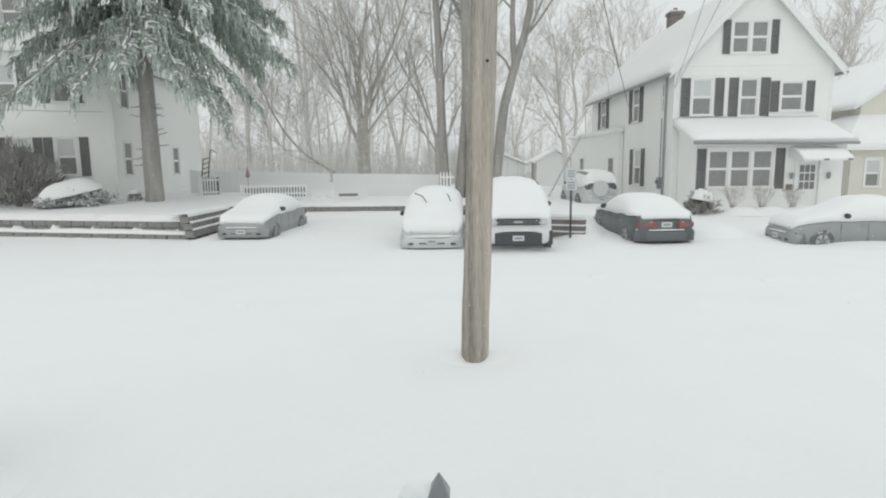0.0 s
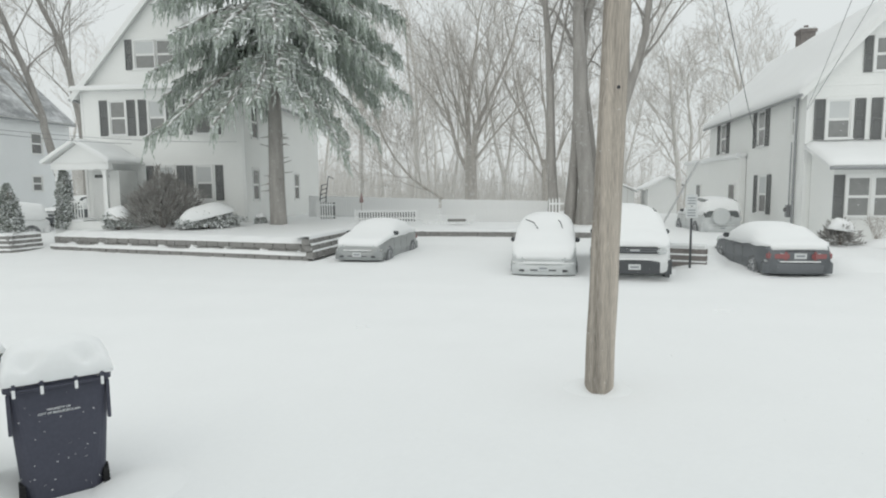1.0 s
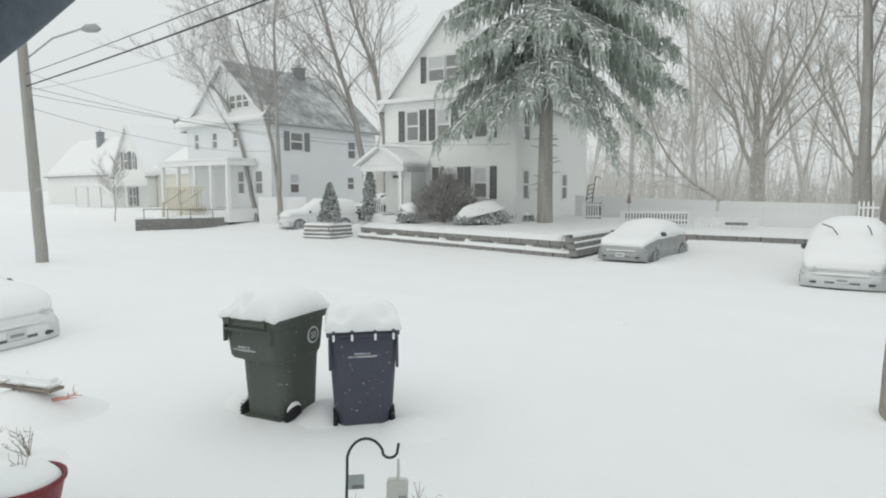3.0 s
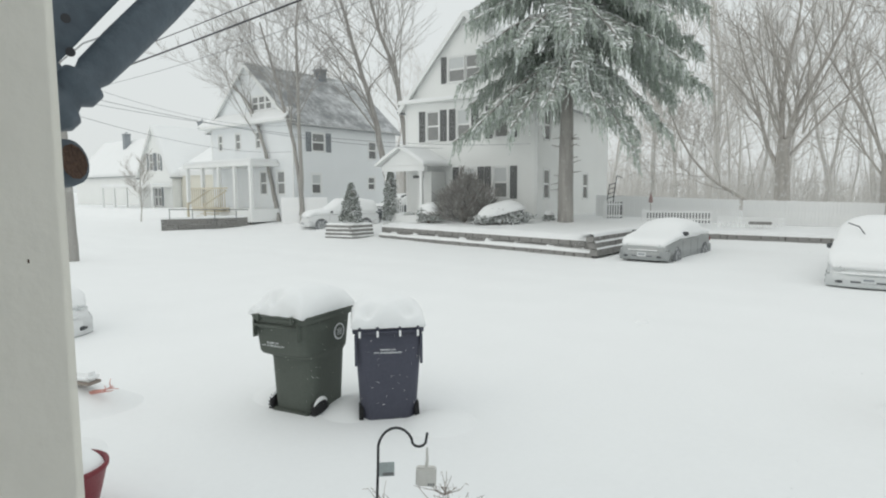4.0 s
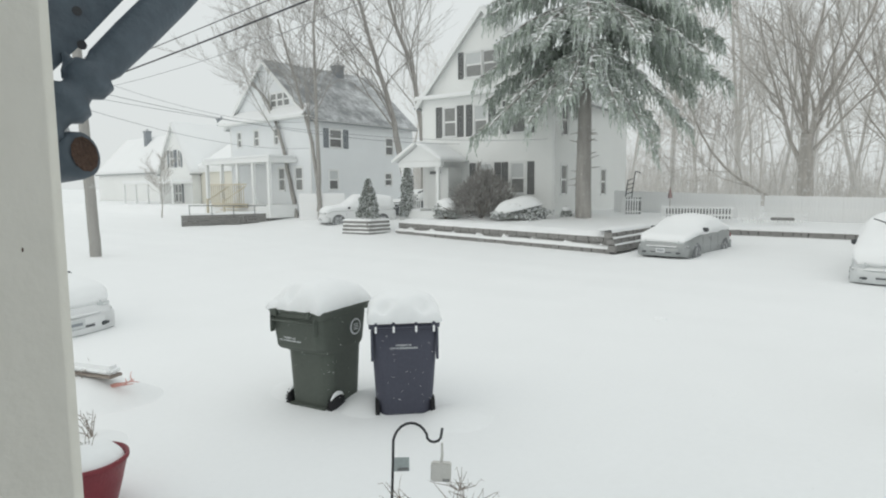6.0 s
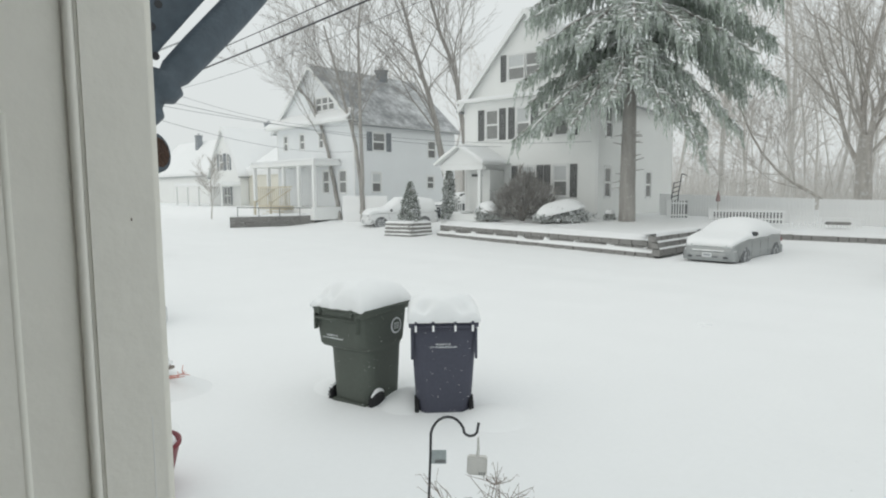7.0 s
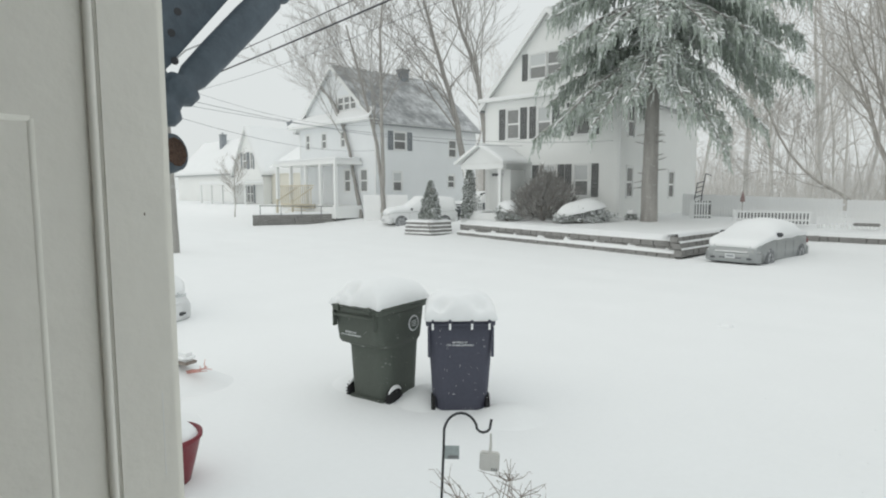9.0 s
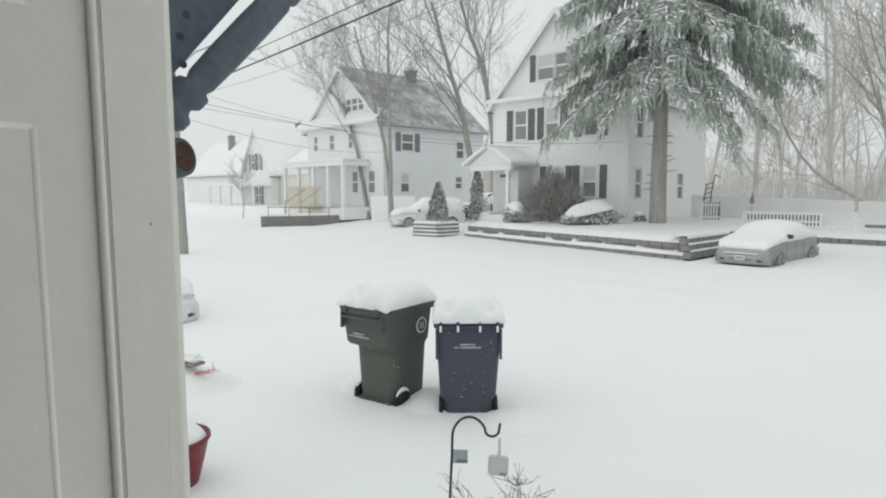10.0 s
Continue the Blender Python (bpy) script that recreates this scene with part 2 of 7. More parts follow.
def shutter(x0, x1, z0, z1, y, parent, material=None):
    material = material or SHUTTER
    f = 0.045
    bm = box(x0, x0 + f, y - 0.04, y - 0.01, z0, z1)
    box(x1 - f, x1, y - 0.04, y - 0.01, z0, z1, bm=bm)
    for z in (z0, (z0 + z1) / 2, z1 - f):
        box(x0 + f, x1 - f, y - 0.04, y - 0.01, z, z + f, bm=bm)
    z = z0 + f
    while z < z1 - f:
        v = [bm.verts.new(p) for p in ((x0 + f, y - 0.034, z), (x1 - f, y - 0.034, z), (x1 - f, y - 0.014, z + 0.045), (x0 + f, y - 0.014, z + 0.045))]
        bm.faces.new(v)
        z += 0.05
    return part("shutter", bm, material, parent)


def holed(ax0, ax1, y0, y1, z0, z1, holes):
    """A wall slab along x with rectangular holes through it."""
    bm = bmesh.new()
    xs = sorted({ax0, ax1, *[h[0] for h in holes], *[h[1] for h in holes]})
    zs = sorted({z0, z1, *[h[2] for h in holes], *[h[3] for h in holes]})
    for a, b in zip(xs, xs[1:]):
        for c, d in zip(zs, zs[1:]):
            if a >= ax0 and b <= ax1 and c >= z0 and d <= z1 and not any(h[0] <= a and b <= h[1] and h[2] <= c and d <= h[3] for h in holes):
                box(a, b, y0, y1, c, d, bm=bm)
    return bm


def roof_slab(p, q, y0, y1, thick, parent, name, material, bm=None):
    """One slope of a gable roof, from the eave p to the ridge q (x, z)."""
    dx, dz = q[0] - p[0], q[1] - p[1]
    k = math.hypot(dx, dz)
    nx, nz = (-dz / k * thick, dx / k * thick) if dx > 0 else (dz / k * thick, -dx / k * thick)
    return part(name, prism([p, q, (q[0] + nx, q[1] + nz), (p[0] + nx, p[1] + nz)], y0, y1), material, parent)


def snowy_roof(p, q, y0, y1, parent):
    r = roof_slab(p, q, y0, y1, 0.1, parent, "roof", TRIM)
    dx, dz = q[0] - p[0], q[1] - p[1]
    k = math.hypot(dx, dz)
    nx, nz = (-dz / k, dx / k) if dx > 0 else (dz / k, -dx / k)
    a, b = (p[0] + nx * 0.104, p[1] + nz * 0.104), (q[0] + nx * 0.104, q[1] + nz * 0.104)
    bm = bmesh.new()
    n, m = 10, 24
    rows = []
    for j in range(m + 1):
        y = y0 + 0.02 + (y1 - y0 - 0.04) * j / m
        row = []
        for i in range(n + 1):
            t = i / n
            h = 0.1 + 0.05 * noise.noise((t * 5, y * 0.8, p[0])) - (0.075 if i in (0,) or j in (0, m) else 0)
            row.append(bm.verts.new((a[0] + (b[0] - a[0]) * t + nx * h, y, a[1] + (b[1] - a[1]) * t + nz * h)))
        rows.append(row)
    for r0, r1 in zip(rows, rows[1:]):
        for i in range(n):
            bm.faces.new((r0[i], r0[i + 1], r1[i + 1], r1[i]))
    for j in range(m):                                   # the lip of the snow at the eave
        y, y2 = rows[j][0].co.y, rows[j + 1][0].co.y
        bm.faces.new((bm.verts.new((a[0], y, a[1])), bm.verts.new((a[0], y2, a[1])), rows[j + 1][0], rows[j][0]))
    for row in (rows[0], rows[-1]):
        for i in range(n):
            y = row[0].co.y
            f = [bm.verts.new((a[0] + (b[0] - a[0]) * t / n, y, a[1] + (b[1] - a[1]) * t / n)) for t in (i, i + 1)]
            bm.faces.new((f[0], f[1], row[i + 1], row[i]))
    part("roof_snow", bm, SNOW, parent, "thick wind-smoothed snow", smooth=True)
    return r


def chimney(x, y, z0, z1, parent, w=0.6, material=None):
    bm = box(x - w / 2, x + w / 2, y - w / 2, y + w / 2, z0, z1 - 0.25)
    box(x - w / 2 - 0.06, x + w / 2 + 0.06, y - w / 2 - 0.06, y + w / 2 + 0.06, z1 - 0.25, z1 - 0.1, bm=bm)
    tube([(x, y, z1 - 0.1), (x, y, z1 + 0.15)], [0.13, 0.11], 10, bm)
    c = part("chimney", bm, material or BRICK, parent)
    part("chimney_snow", box(x - w / 2 - 0.04, x + w / 2 + 0.04, y - w / 2 - 0.04, y + w / 2 + 0.04, z1 - 0.098, z1 - 0.02, 0.03), SNOW, c)
    return c


def gable_house(name, m, width, depth, base, eave, apex, label, siding, front, side_r=(), side_l=(), over=0.35, sh=None):
    """A gabled house: local x along the front, from 0 to width, y into the depth, the front face at y = 0.
    front, side_r, side_l: rows x0, x1, z0, z1, lights, shutter width, blind."""
    h = thing(name, m, label, "house")
    t = 0.2
    fh = [(r[0], r[1], r[2], r[3]) for r in front]
    part("wall", holed(0, width, 0, t, base - 1.0, eave, fh), siding, h)
    cx = width / 2
    part("gable", prism([(0, eave), (width, eave), (cx, apex)], 0, t), siding, h) if not any(r[3] > eave for r in front) else None
    gh = [r for r in front if r[3] > eave]
    if gh:
        a0, a1, z0, z1 = min(r[0] for r in gh), max(r[1] for r in gh), min(r[2] for r in gh), max(r[3] for r in gh)
        k = (apex - eave) / cx
        rise_at = lambda x: eave + k * min(x, width - x)
        peak = [(cx, apex)]
        bm = prism([(0, eave), (a0, eave), (a0, rise_at(a0))] + (peak if a0 > cx else []), 0, t)
        prism([(width, eave)] + [(a1, rise_at(a1))] + [(a1, eave)], 0, t, bm)
        if z0 > eave:
            prism([(a0, eave), (a1, eave), (a1, z0), (a0, z0)], 0, t, bm)
        prism([(a0, z1), (a1, z1), (a1, rise_at(a1))] + (peak if a0 < cx < a1 else []) + [(a0, rise_at(a0))], 0, t, bm)
        part("gable", bm, siding, h)
    holes = [(r[0] - 0.09, r[1] + 0.09, r[2] - 0.06, r[3] + 0.11) for r in front]
    clapboard("clapboards", 0, width, 0, base - 1.0, eave, h, siding, holes=holes)
    k = (apex - eave) / cx
    clapboard("clapboards", 0, width, 0, eave, apex - 0.05, h, siding, top=lambda z: ((z - eave) / k, width - (z - eave) / k), holes=holes)
    for r in front:
        window(*r[:4], 0, h, r[4], r[6] if len(r) > 6 else 0)
        for s0, s1 in ((r[0] - 0.12 - r[5], r[0] - 0.12), (r[1] + 0.12, r[1] + 0.12 + r[5])):
            if r[5]:
                shutter(s0, s1, r[2] - 0.05, r[3] + 0.05, -0.014, h, sh)
    # side walls, built along x and turned
    for rows, at, turn in ((side_r, (width, 0), 90), (side_l, (0, depth), -90)):
        face = part("side_wall", holed(t + 0.002, depth, 0, t, base - 1.0, eave, [r[:4] for r in rows]) if turn == 90 else holed(0, depth - t - 0.002, 0, t, base - 1.0, eave, [r[:4] for r in rows]), siding, h)
        face.matrix_basis = pose(at[0], at[1], 0, 0, 0, turn)
        c = clapboard("clapboards", 0, depth, 0, base - 1.0, eave, face, siding, holes=[(r[0] - 0.09, r[1] + 0.09, r[2] - 0.06, r[3] + 0.11) for r in rows])
        for r in rows:
            f = part("window", box(r[0] - 0.09, r[1] + 0.09, -0.045, 0.01, r[3], r[3] + 0.11, 0.006), TRIM, face)
            bm = box(r[0] - 0.09, r[0], -0.04, 0.01, r[2], r[3])
            box(r[1], r[1] + 0.09, -0.04, 0.01, r[2], r[3], bm=bm)
            box(r[0] - 0.12, r[1] + 0.12, -0.08, 0.01, r[2] - 0.06, r[2], bm=bm)
            zm = (r[2] + r[3]) / 2
            for c0, c1, off in ((zm, r[3], 0), (r[2], zm, 0.018)):
                box(r[0], r[0] + 0.05, off, off + 0.03, c0, c1, bm=bm)
                box(r[1] - 0.05, r[1], off, off + 0.03, c0, c1, bm=bm)
                box(r[0] + 0.05, r[1] - 0.05, off, off + 0.03, c0, c0 + 0.05, bm=bm)
                box(r[0] + 0.05, r[1] - 0.05, off, off + 0.03, c1 - 0.05, c1, bm=bm)
            part("sash_frame", bm, TRIM, f)
            for c0, c1, off, mt in ((zm, r[3], 0.012, BLIND if len(r) > 6 and r[6] else PANE), (r[2], zm, 0.03, PANE_DARK)):
                part("pane", box(r[0] + 0.05, r[1] - 0.05, off, off + 0.006, c0 + 0.05, c1 - 0.05), mt, f)
            if r[5]:
                for s0, s1 in ((r[0] - 0.12 - r[5], r[0] - 0.12), (r[1] + 0.12, r[1] + 0.12 + r[5])):
                    shutter(s0, s1, r[2] - 0.05, r[3] + 0.05, -0.014, face, sh)
    part("back_wall", prism([(0.002, base - 1), (width - 0.002, base - 1), (width - 0.002, eave), (cx, apex), (0.002, eave)], depth - t, depth - 0.002), siding, h)
    part("floor_slab", box(t, width - t, t, depth - t, base - 0.1, base), TRIM, h)
    # corner boards, fascia, roof
    for x in (-0.03, width - 0.1):
        part("corner_board", box(x, x + 0.13, -0.03, -0.004, base - 1, eave), TRIM, h)
    o, kk = over, (apex - eave) / cx
    rise = 0.02
    for p, q in (((-o, eave - o * kk + rise), (cx, apex + rise)), ((width + o, eave - o * kk + rise), (cx, apex + rise))):
        snowy_roof(p, q, -over, depth + 0.2, h)
        d = 1 if p[0] < q[0] else -1
        part("rake_board", prism([(p[0], p[1] - 0.2), (q[0], q[1] - 0.2), (q[0], q[1] - 0.004), (p[0], p[1] - 0.004)], -over, -over + 0.04), TRIM, h)
        xg = p[0]
        part("gutter", tube([(xg, -over, p[1] - 0.02), (xg, depth + 0.2, p[1] - 0.02)], [0.065, 0.065], 8), METAL if name != "neighbour_house" else TRIM, h)
    return h


# ---- the white house with the enclosed porch ----
R = gable_house("clapboard_house", pose(9.0, 26.5, 0, 0, 0, 1.5), 6.55, 14.0, 0.6, 6.35, 9.75, "white clapboard house with dark shutters and a snowy gable roof", SIDING,
                [(2.3, 3.75, 6.85, 8.1, 2, 0.3), (0.75, 1.55, 4.35, 5.8, 1, 0.38, 1), (2.75, 3.45, 4.3, 5.8, 1, 0.38), (4.45, 5.35, 4.5, 5.65, 1, 0.34)],
                side_l=[(8.6, 9.5, 4.4, 6.0, 1, 0.5), (2.4, 3.4, 4.4, 6.0, 1, 0.55), (9.0, 10.0, 1.3, 3.0, 1, 0.5, 1), (12.6, 12.9, 4.6, 5.8, 1, 0)])
chimney(3.45, 9.6, 8.6, 10.75, R, 0.7)
part("downspout", tube([(-0.08, 0.75, 6.0), (-0.08, 0.75, 0.3)], [0.045, 0.045], 8), METAL, R)
meter = part("meter_box", box(-0.2, -0.03, 0.95, 1.2, 1.25, 1.75, 0.02), METAL, R)
part("meter_dial", tube([(-0.2, 1.075, 1.55), (-0.27, 1.075, 1.55)], [0.09, 0.085], 16), PANE_DARK, meter)
part("meter_pipe", tube([(-0.1, 1.075, 1.75), (-0.1, 1.075, 4.3)], [0.025, 0.025], 6), METAL, meter)


def sun_porch():
    p = thing("enclosed_porch", pose(9.0, 26.5, 0, 0, 0, 1.5), "white enclosed porch with triple window under snowy shed roof", "porch")
    x0, x1, y0, y1 = 0.25, 5.98, -1.95, -0.03
    win = (0.72, 3.2, 1.42, 2.85)
    part("wall", holed(x0, x1, y0, y0 + 0.15, -0.3, 3.15, [win, (4.2, 5.05, 0.4, 2.42)]), SIDING, p)
    clapboard("clapboards", x0, x1, y0, -0.3, 3.15, p, SIDING, holes=[(win[0] - 0.09, win[1] + 0.09, win[2] - 0.06, win[3] + 0.11), (4.1, 5.15, 0.3, 2.52)])
    for x in (x0, x1 - 0.12):
        part("side_wall", prism([(x, -0.3), (x + 0.12, -0.3), (x + 0.12, 3.15), (x, 3.15)], y0 + 0.152, y1), SIDING, p)
        bm = bmesh.new()
        v = [bm.verts.new(q) for q in ((x, y0, 3.15), (x, y1, 3.15), (x, y1, 3.85), (x + 0.12, y0, 3.15), (x + 0.12, y1, 3.15), (x + 0.12, y1, 3.85))]
        for f in ((0, 1, 2), (3, 4, 5), (0, 2, 5, 3), (1, 4, 5, 2), (0, 3, 4, 1)):
            bm.faces.new([v[i] for i in f])
        part("cheek", bm, SIDING, p)
    window(*win, y0, p, 3)
    shutter(0.24, 0.6, 1.35, 2.92, y0 - 0.014, p)
    shutter(3.32, 3.68, 1.35, 2.92, y0 - 0.014, p)
    # the shed roof and its snow
    n = 24
    for off, mt, nm, th in ((0.0, TRIM, "roof", 0.1), (0.104, SNOW, "roof_snow", 0.2)):
        bm = bmesh.new()
        rows = []
        for j in range(9):
            t = j / 8
            y, z = y0 - 0.35 + (y1 - y0 + 0.35) * t, 3.12 + 0.85 * t + off
            rows.append([(bm.verts.new((x0 - 0.3 + (x1 - x0 + 0.6) * i / n, y, z)),
                          bm.verts.new((x0 - 0.3 + (x1 - x0 + 0.6) * i / n, y, z + (th if off == 0 else max(0.03, th * (0.35 if j == 0 or i in (0, n) else 1) + 0.06 * noise.noise((i * 0.4, t * 3, 1)))))) ) for i in range(n + 1)])
        for a, b in zip(rows, rows[1:]):
            for i in range(n):
                bm.faces.new((a[i][1], a[i + 1][1], b[i + 1][1], b[i][1])), bm.faces.new((a[i][0], b[i][0], b[i + 1][0], a[i + 1][0]))
        for a in (rows[0], rows[-1]):
            for i in range(n):
                bm.faces.new((a[i][0], a[i + 1][0], a[i + 1][1], a[i][1]))
        for i in (0, n):
            for a, b in zip(rows, rows[1:]):
                bm.faces.new((a[i][0], b[i][0], b[i][1], a[i][1]))
        part(nm, bm, mt, p, smooth=nm == "roof_snow")
    part("gutter", tube([(x0 - 0.3, y0 - 0.4, 3.16), (x1 + 0.3, y0 - 0.4, 3.1)], [0.06, 0.06], 8), METAL, p)
    # the door with its small panes, lamp, plaque and awning
    d = part("door", box(4.202, 5.048, y0 + 0.03, y0 + 0.075, 0.4, 2.418, 0.004), TRIM, p)
    for i in range(3):
        for j in range(3):
            part("pane", box(4.33 + i * 0.21, 4.5 + i * 0.21, y0 + 0.02, y0 + 0.028, 1.32 + j * 0.33, 1.6 + j * 0.33), PANE_DARK, d)
    part("door_knob", tube([(4.28, y0 + 0.03, 1.3), (4.28, y0 - 0.03, 1.3)], [0.03, 0.035], 10), METAL, d)
    bm = box(4.1, 4.2, y0 - 0.04, y0 - 0.018, 0.4, 2.42)
    box(5.05, 5.15, y0 - 0.04, y0 - 0.018, 0.65, 2.85, bm=bm)
    box(4.1, 5.15, y0 - 0.04, y0 - 0.018, 2.422, 2.52, bm=bm)
    part("door_casing", bm, TRIM, p)
    part("plaque", box(3.78, 4.06, y0 - 0.05, y0 - 0.02, 1.3, 1.52, 0.01), BRICK, p, "small dark wooden plaque")
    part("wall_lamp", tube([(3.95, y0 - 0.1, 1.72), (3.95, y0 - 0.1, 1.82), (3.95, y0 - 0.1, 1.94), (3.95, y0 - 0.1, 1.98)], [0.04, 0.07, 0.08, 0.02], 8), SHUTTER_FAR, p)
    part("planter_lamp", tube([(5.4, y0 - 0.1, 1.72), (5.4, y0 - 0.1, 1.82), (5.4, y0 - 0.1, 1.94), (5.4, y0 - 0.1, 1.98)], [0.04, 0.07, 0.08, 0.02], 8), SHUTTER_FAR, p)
    hood = [(-0.02, 2.86), (-0.3, 2.83), (-0.6, 2.75), (-0.85, 2.62), (-1.0, 2.5), (-1.0, 2.43), (-0.9, 2.45), (-0.02, 2.54)]
    bm = prism(hood, 3.85, 5.75)
    for v in bm.verts:
        v.co = Vector((v.co.y, y0 + v.co.x, v.co.z))
    aw = part("awning", bm, TRIM, p)
    bm = prism([(q, z + 0.004 + 0.1 * max(0.1, 1 + q)) for q, z in hood[:5]] + [(q, z + 0.002) for q, z in reversed(hood[:5])], 3.88, 5.72)
    for v in bm.verts:
        v.co = Vector((v.co.y, y0 + v.co.x, v.co.z))
    part("awning_snow", bm, SNOW, aw)
    for x in (4.6, 5.5):
        part("awning_stripe", box(x, x + 0.2, y0 - 1.012, y0 - 1.002, 2.435, 2.51, 0.003), SHUTTER_FAR, aw)
    part("step", box(3.9, 5.4, y0 - 0.9, y0 - 0.05, -0.3, 0.38, 0.02), TRIM, p)


sun_porch()


def side_annex():
    a = thing("side_annex", pose(9.0, 26.5, 0, 0, 0, 1.5), "low white annex with a snowy roof behind the house", "annex")
    x0, x1, y0, y1 = -0.32, 3.0, 6.9, 18.6
    part("wall", box(x0, -0.03, y0, 14.2, -0.4, 3.95), SIDING, a)
    part("wall", box(x0, x1, 14.22, y1, -0.4, 3.95), SIDING, a)
    part("roof_snow", box(x0 - 0.2, -0.03, y0 - 0.15, 14.2, 3.954, 4.2, 0.07), SNOW, a)
    part("roof_snow", box(x0 - 0.2, x1, 14.22, y1 + 0.2, 3.954, 4.2, 0.07), SNOW, a)
    for y in (7.6, 14.6):
        part("window", box(x0 - 0.04, x0 - 0.004, y - 0.1, y + 1.0, 1.4, 2.7), TRIM, a)
        part("pane", box(x0 - 0.05, x0 - 0.042, y, y + 0.9, 1.5, 2.6), PANE_DARK, a)


side_annex()

# ---- the white house behind the spruce ----
L_POSE = pose(-15.7, 27.9, 0, 0, 0, 6) @ pose(-8.35, 0, 0)
Lh = gable_house("gabled_house", L_POSE, 8.35, 12.2, 0.9, 7.45, 12.1, "tall white clapboard house with black shutters and a snowy steep roof", SIDING,
                 [(2.98, 4.0, 8.55, 9.9, 1, 0.0, 1), (4.1, 5.0, 8.55, 9.9, 1, 0.0), (1.5, 2.3, 5.35, 7.0, 1, 0.42), (3.55, 4.35, 5.35, 7.0, 1, 0.42, 1),
                  (3.88, 4.65, 2.1, 3.75, 1, 0.0, 1), (5.85, 6.65, 2.1, 3.75, 1, 0.0, 1), (5.9, 6.7, 5.35, 7.0, 1, 0.42)],
                 side_r=[(0.95, 1.75, 2.05, 3.6, 1, 0), (3.15, 3.95, 2.05, 3.6, 1, 0, 1), (7.2, 8.1, 1.95, 3.5, 1, 0), (1.0, 1.8, 5.2, 6.8, 1, 0), (4.2, 5.0, 5.2, 6.8, 1, 0)])
for a, b, c, d in ((2.5, 2.86, 8.5, 9.95), (5.12, 5.48, 8.5, 9.95), (3.25, 3.65, 2.05, 3.8), (4.85, 5.25, 2.05, 3.8), (5.3, 5.68, 2.05, 3.8), (6.85, 7.25, 2.05, 3.8)):
    shutter(a, b, c, d, -0.014, Lh)
# the pent roof between the storeys
part("pent_roof", prism([(-0.35, 7.52), (8.7, 7.52), (8.7, 7.62), (-0.35, 7.62)], -0.42, -0.03), TRIM, Lh)
part("pent_snow", prism([(-0.3, 7.624), (8.65, 7.624), (8.6, 7.74), (-0.25, 7.74)], -0.4, -0.035), SNOW, Lh)
part("downspout", tube([(8.42, -0.08, 7.2), (8.42, -0.08, 0.9)], [0.045, 0.045], 8), TRIM, Lh)


def entry_porch():
    p = thing("entry_porch", L_POSE, "small white gabled entry porch with posts and a snow-covered roof", "porch")
    x0, x1, y0 = 0.15, 3.1, -2.6
    z = 3.55
    for x in (x0 + 0.2, x1 - 0.4):
        post = part("post", box(x - 0.09, x + 0.09, y0 + 0.1, y0 + 0.28, 0.5, z, 0.01), TRIM, p)
        part("capital", box(x - 0.13, x + 0.13, y0 + 0.06, y0 + 0.32, z - 0.15, z - 0.004, 0.01), TRIM, post)
    part("beam", box(x0, x1 - 0.1, y0, y0 + 0.3, z, z + 0.3, 0.01), TRIM, p)
    cx, r = (x0 + x1) / 2 - 0.1, 0.95
    for a, b in (((x0 - 0.25, z + 0.28), (cx, z + 0.3 + r)), ((x1 + 0.05, z + 0.28), (cx, z + 0.3 + r))):
        snowy_roof(a, b, y0 - 0.3, -0.02, p)
    part("gable_board", prism([(x0 + 0.05, z + 0.31), (x1 - 0.2, z + 0.31), (cx, z + 0.25 + r)], y0, y0 + 0.08), TRIM, p)
    # enclosed vestibule beside the posts
    part("vestibule_wall", box(1.4, 2.75, -1.5, -0.03, 0.5, z - 0.01), SIDING, p)
    part("number_bar", box(1.55, 2.25, -1.54, -1.504, 3.2, 3.34), SHUTTER, p)
    part("front_door", box(0.35, 1.25, -0.08, -0.03, 1.2, 3.15, 0.01), TRIM, p)
    part("deck", box(x0, x1, y0, -0.05, 0.5, 1.15), TRIM, p)
    part("deck_snow", box(x0 + 0.02, x1 - 1.5, y0 + 0.02, -0.09, 1.154, 1.25, 0.03), SNOW, p)
    for i in range(8):
        part("baluster", box(x0 + 0.35 + i * 0.14, x0 + 0.39 + i * 0.14, y0 + 0.15, y0 + 0.19, 1.26, 2.05), TRIM, p)
    part("rail", box(x0 + 0.3, x0 + 1.5, y0 + 0.13, y0 + 0.21, 2.052, 2.12), TRIM, p)


entry_porch()

# ---- the pale blue house ----
Bh = gable_house("blue_house", pose(-44.0, 26.4, 0, 0, 0, 0), 10.1, 10.4, 1.0, 7.35, 11.7, "pale blue clapboard house with a wind-swept shingle roof", SIDING_BLUE,
                 [(1.0, 1.5, 5.65, 6.8, 1, 0), (3.3, 3.9, 5.65, 6.8, 1, 0), (5.9, 6.4, 5.65, 6.8, 1, 0), (5.6, 7.85, 8.35, 9.3, 3, 0), (6.3, 7.0, 2.3, 3.9, 1, 0), (8.3, 9.1, 2.3, 3.9, 1, 0)],
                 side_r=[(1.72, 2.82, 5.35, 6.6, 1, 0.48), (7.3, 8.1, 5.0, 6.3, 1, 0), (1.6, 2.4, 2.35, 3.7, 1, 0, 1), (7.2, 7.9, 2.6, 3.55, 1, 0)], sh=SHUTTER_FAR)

# far chimneys take the haze-paled grey instead of brick
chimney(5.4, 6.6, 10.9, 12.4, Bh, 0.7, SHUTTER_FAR)
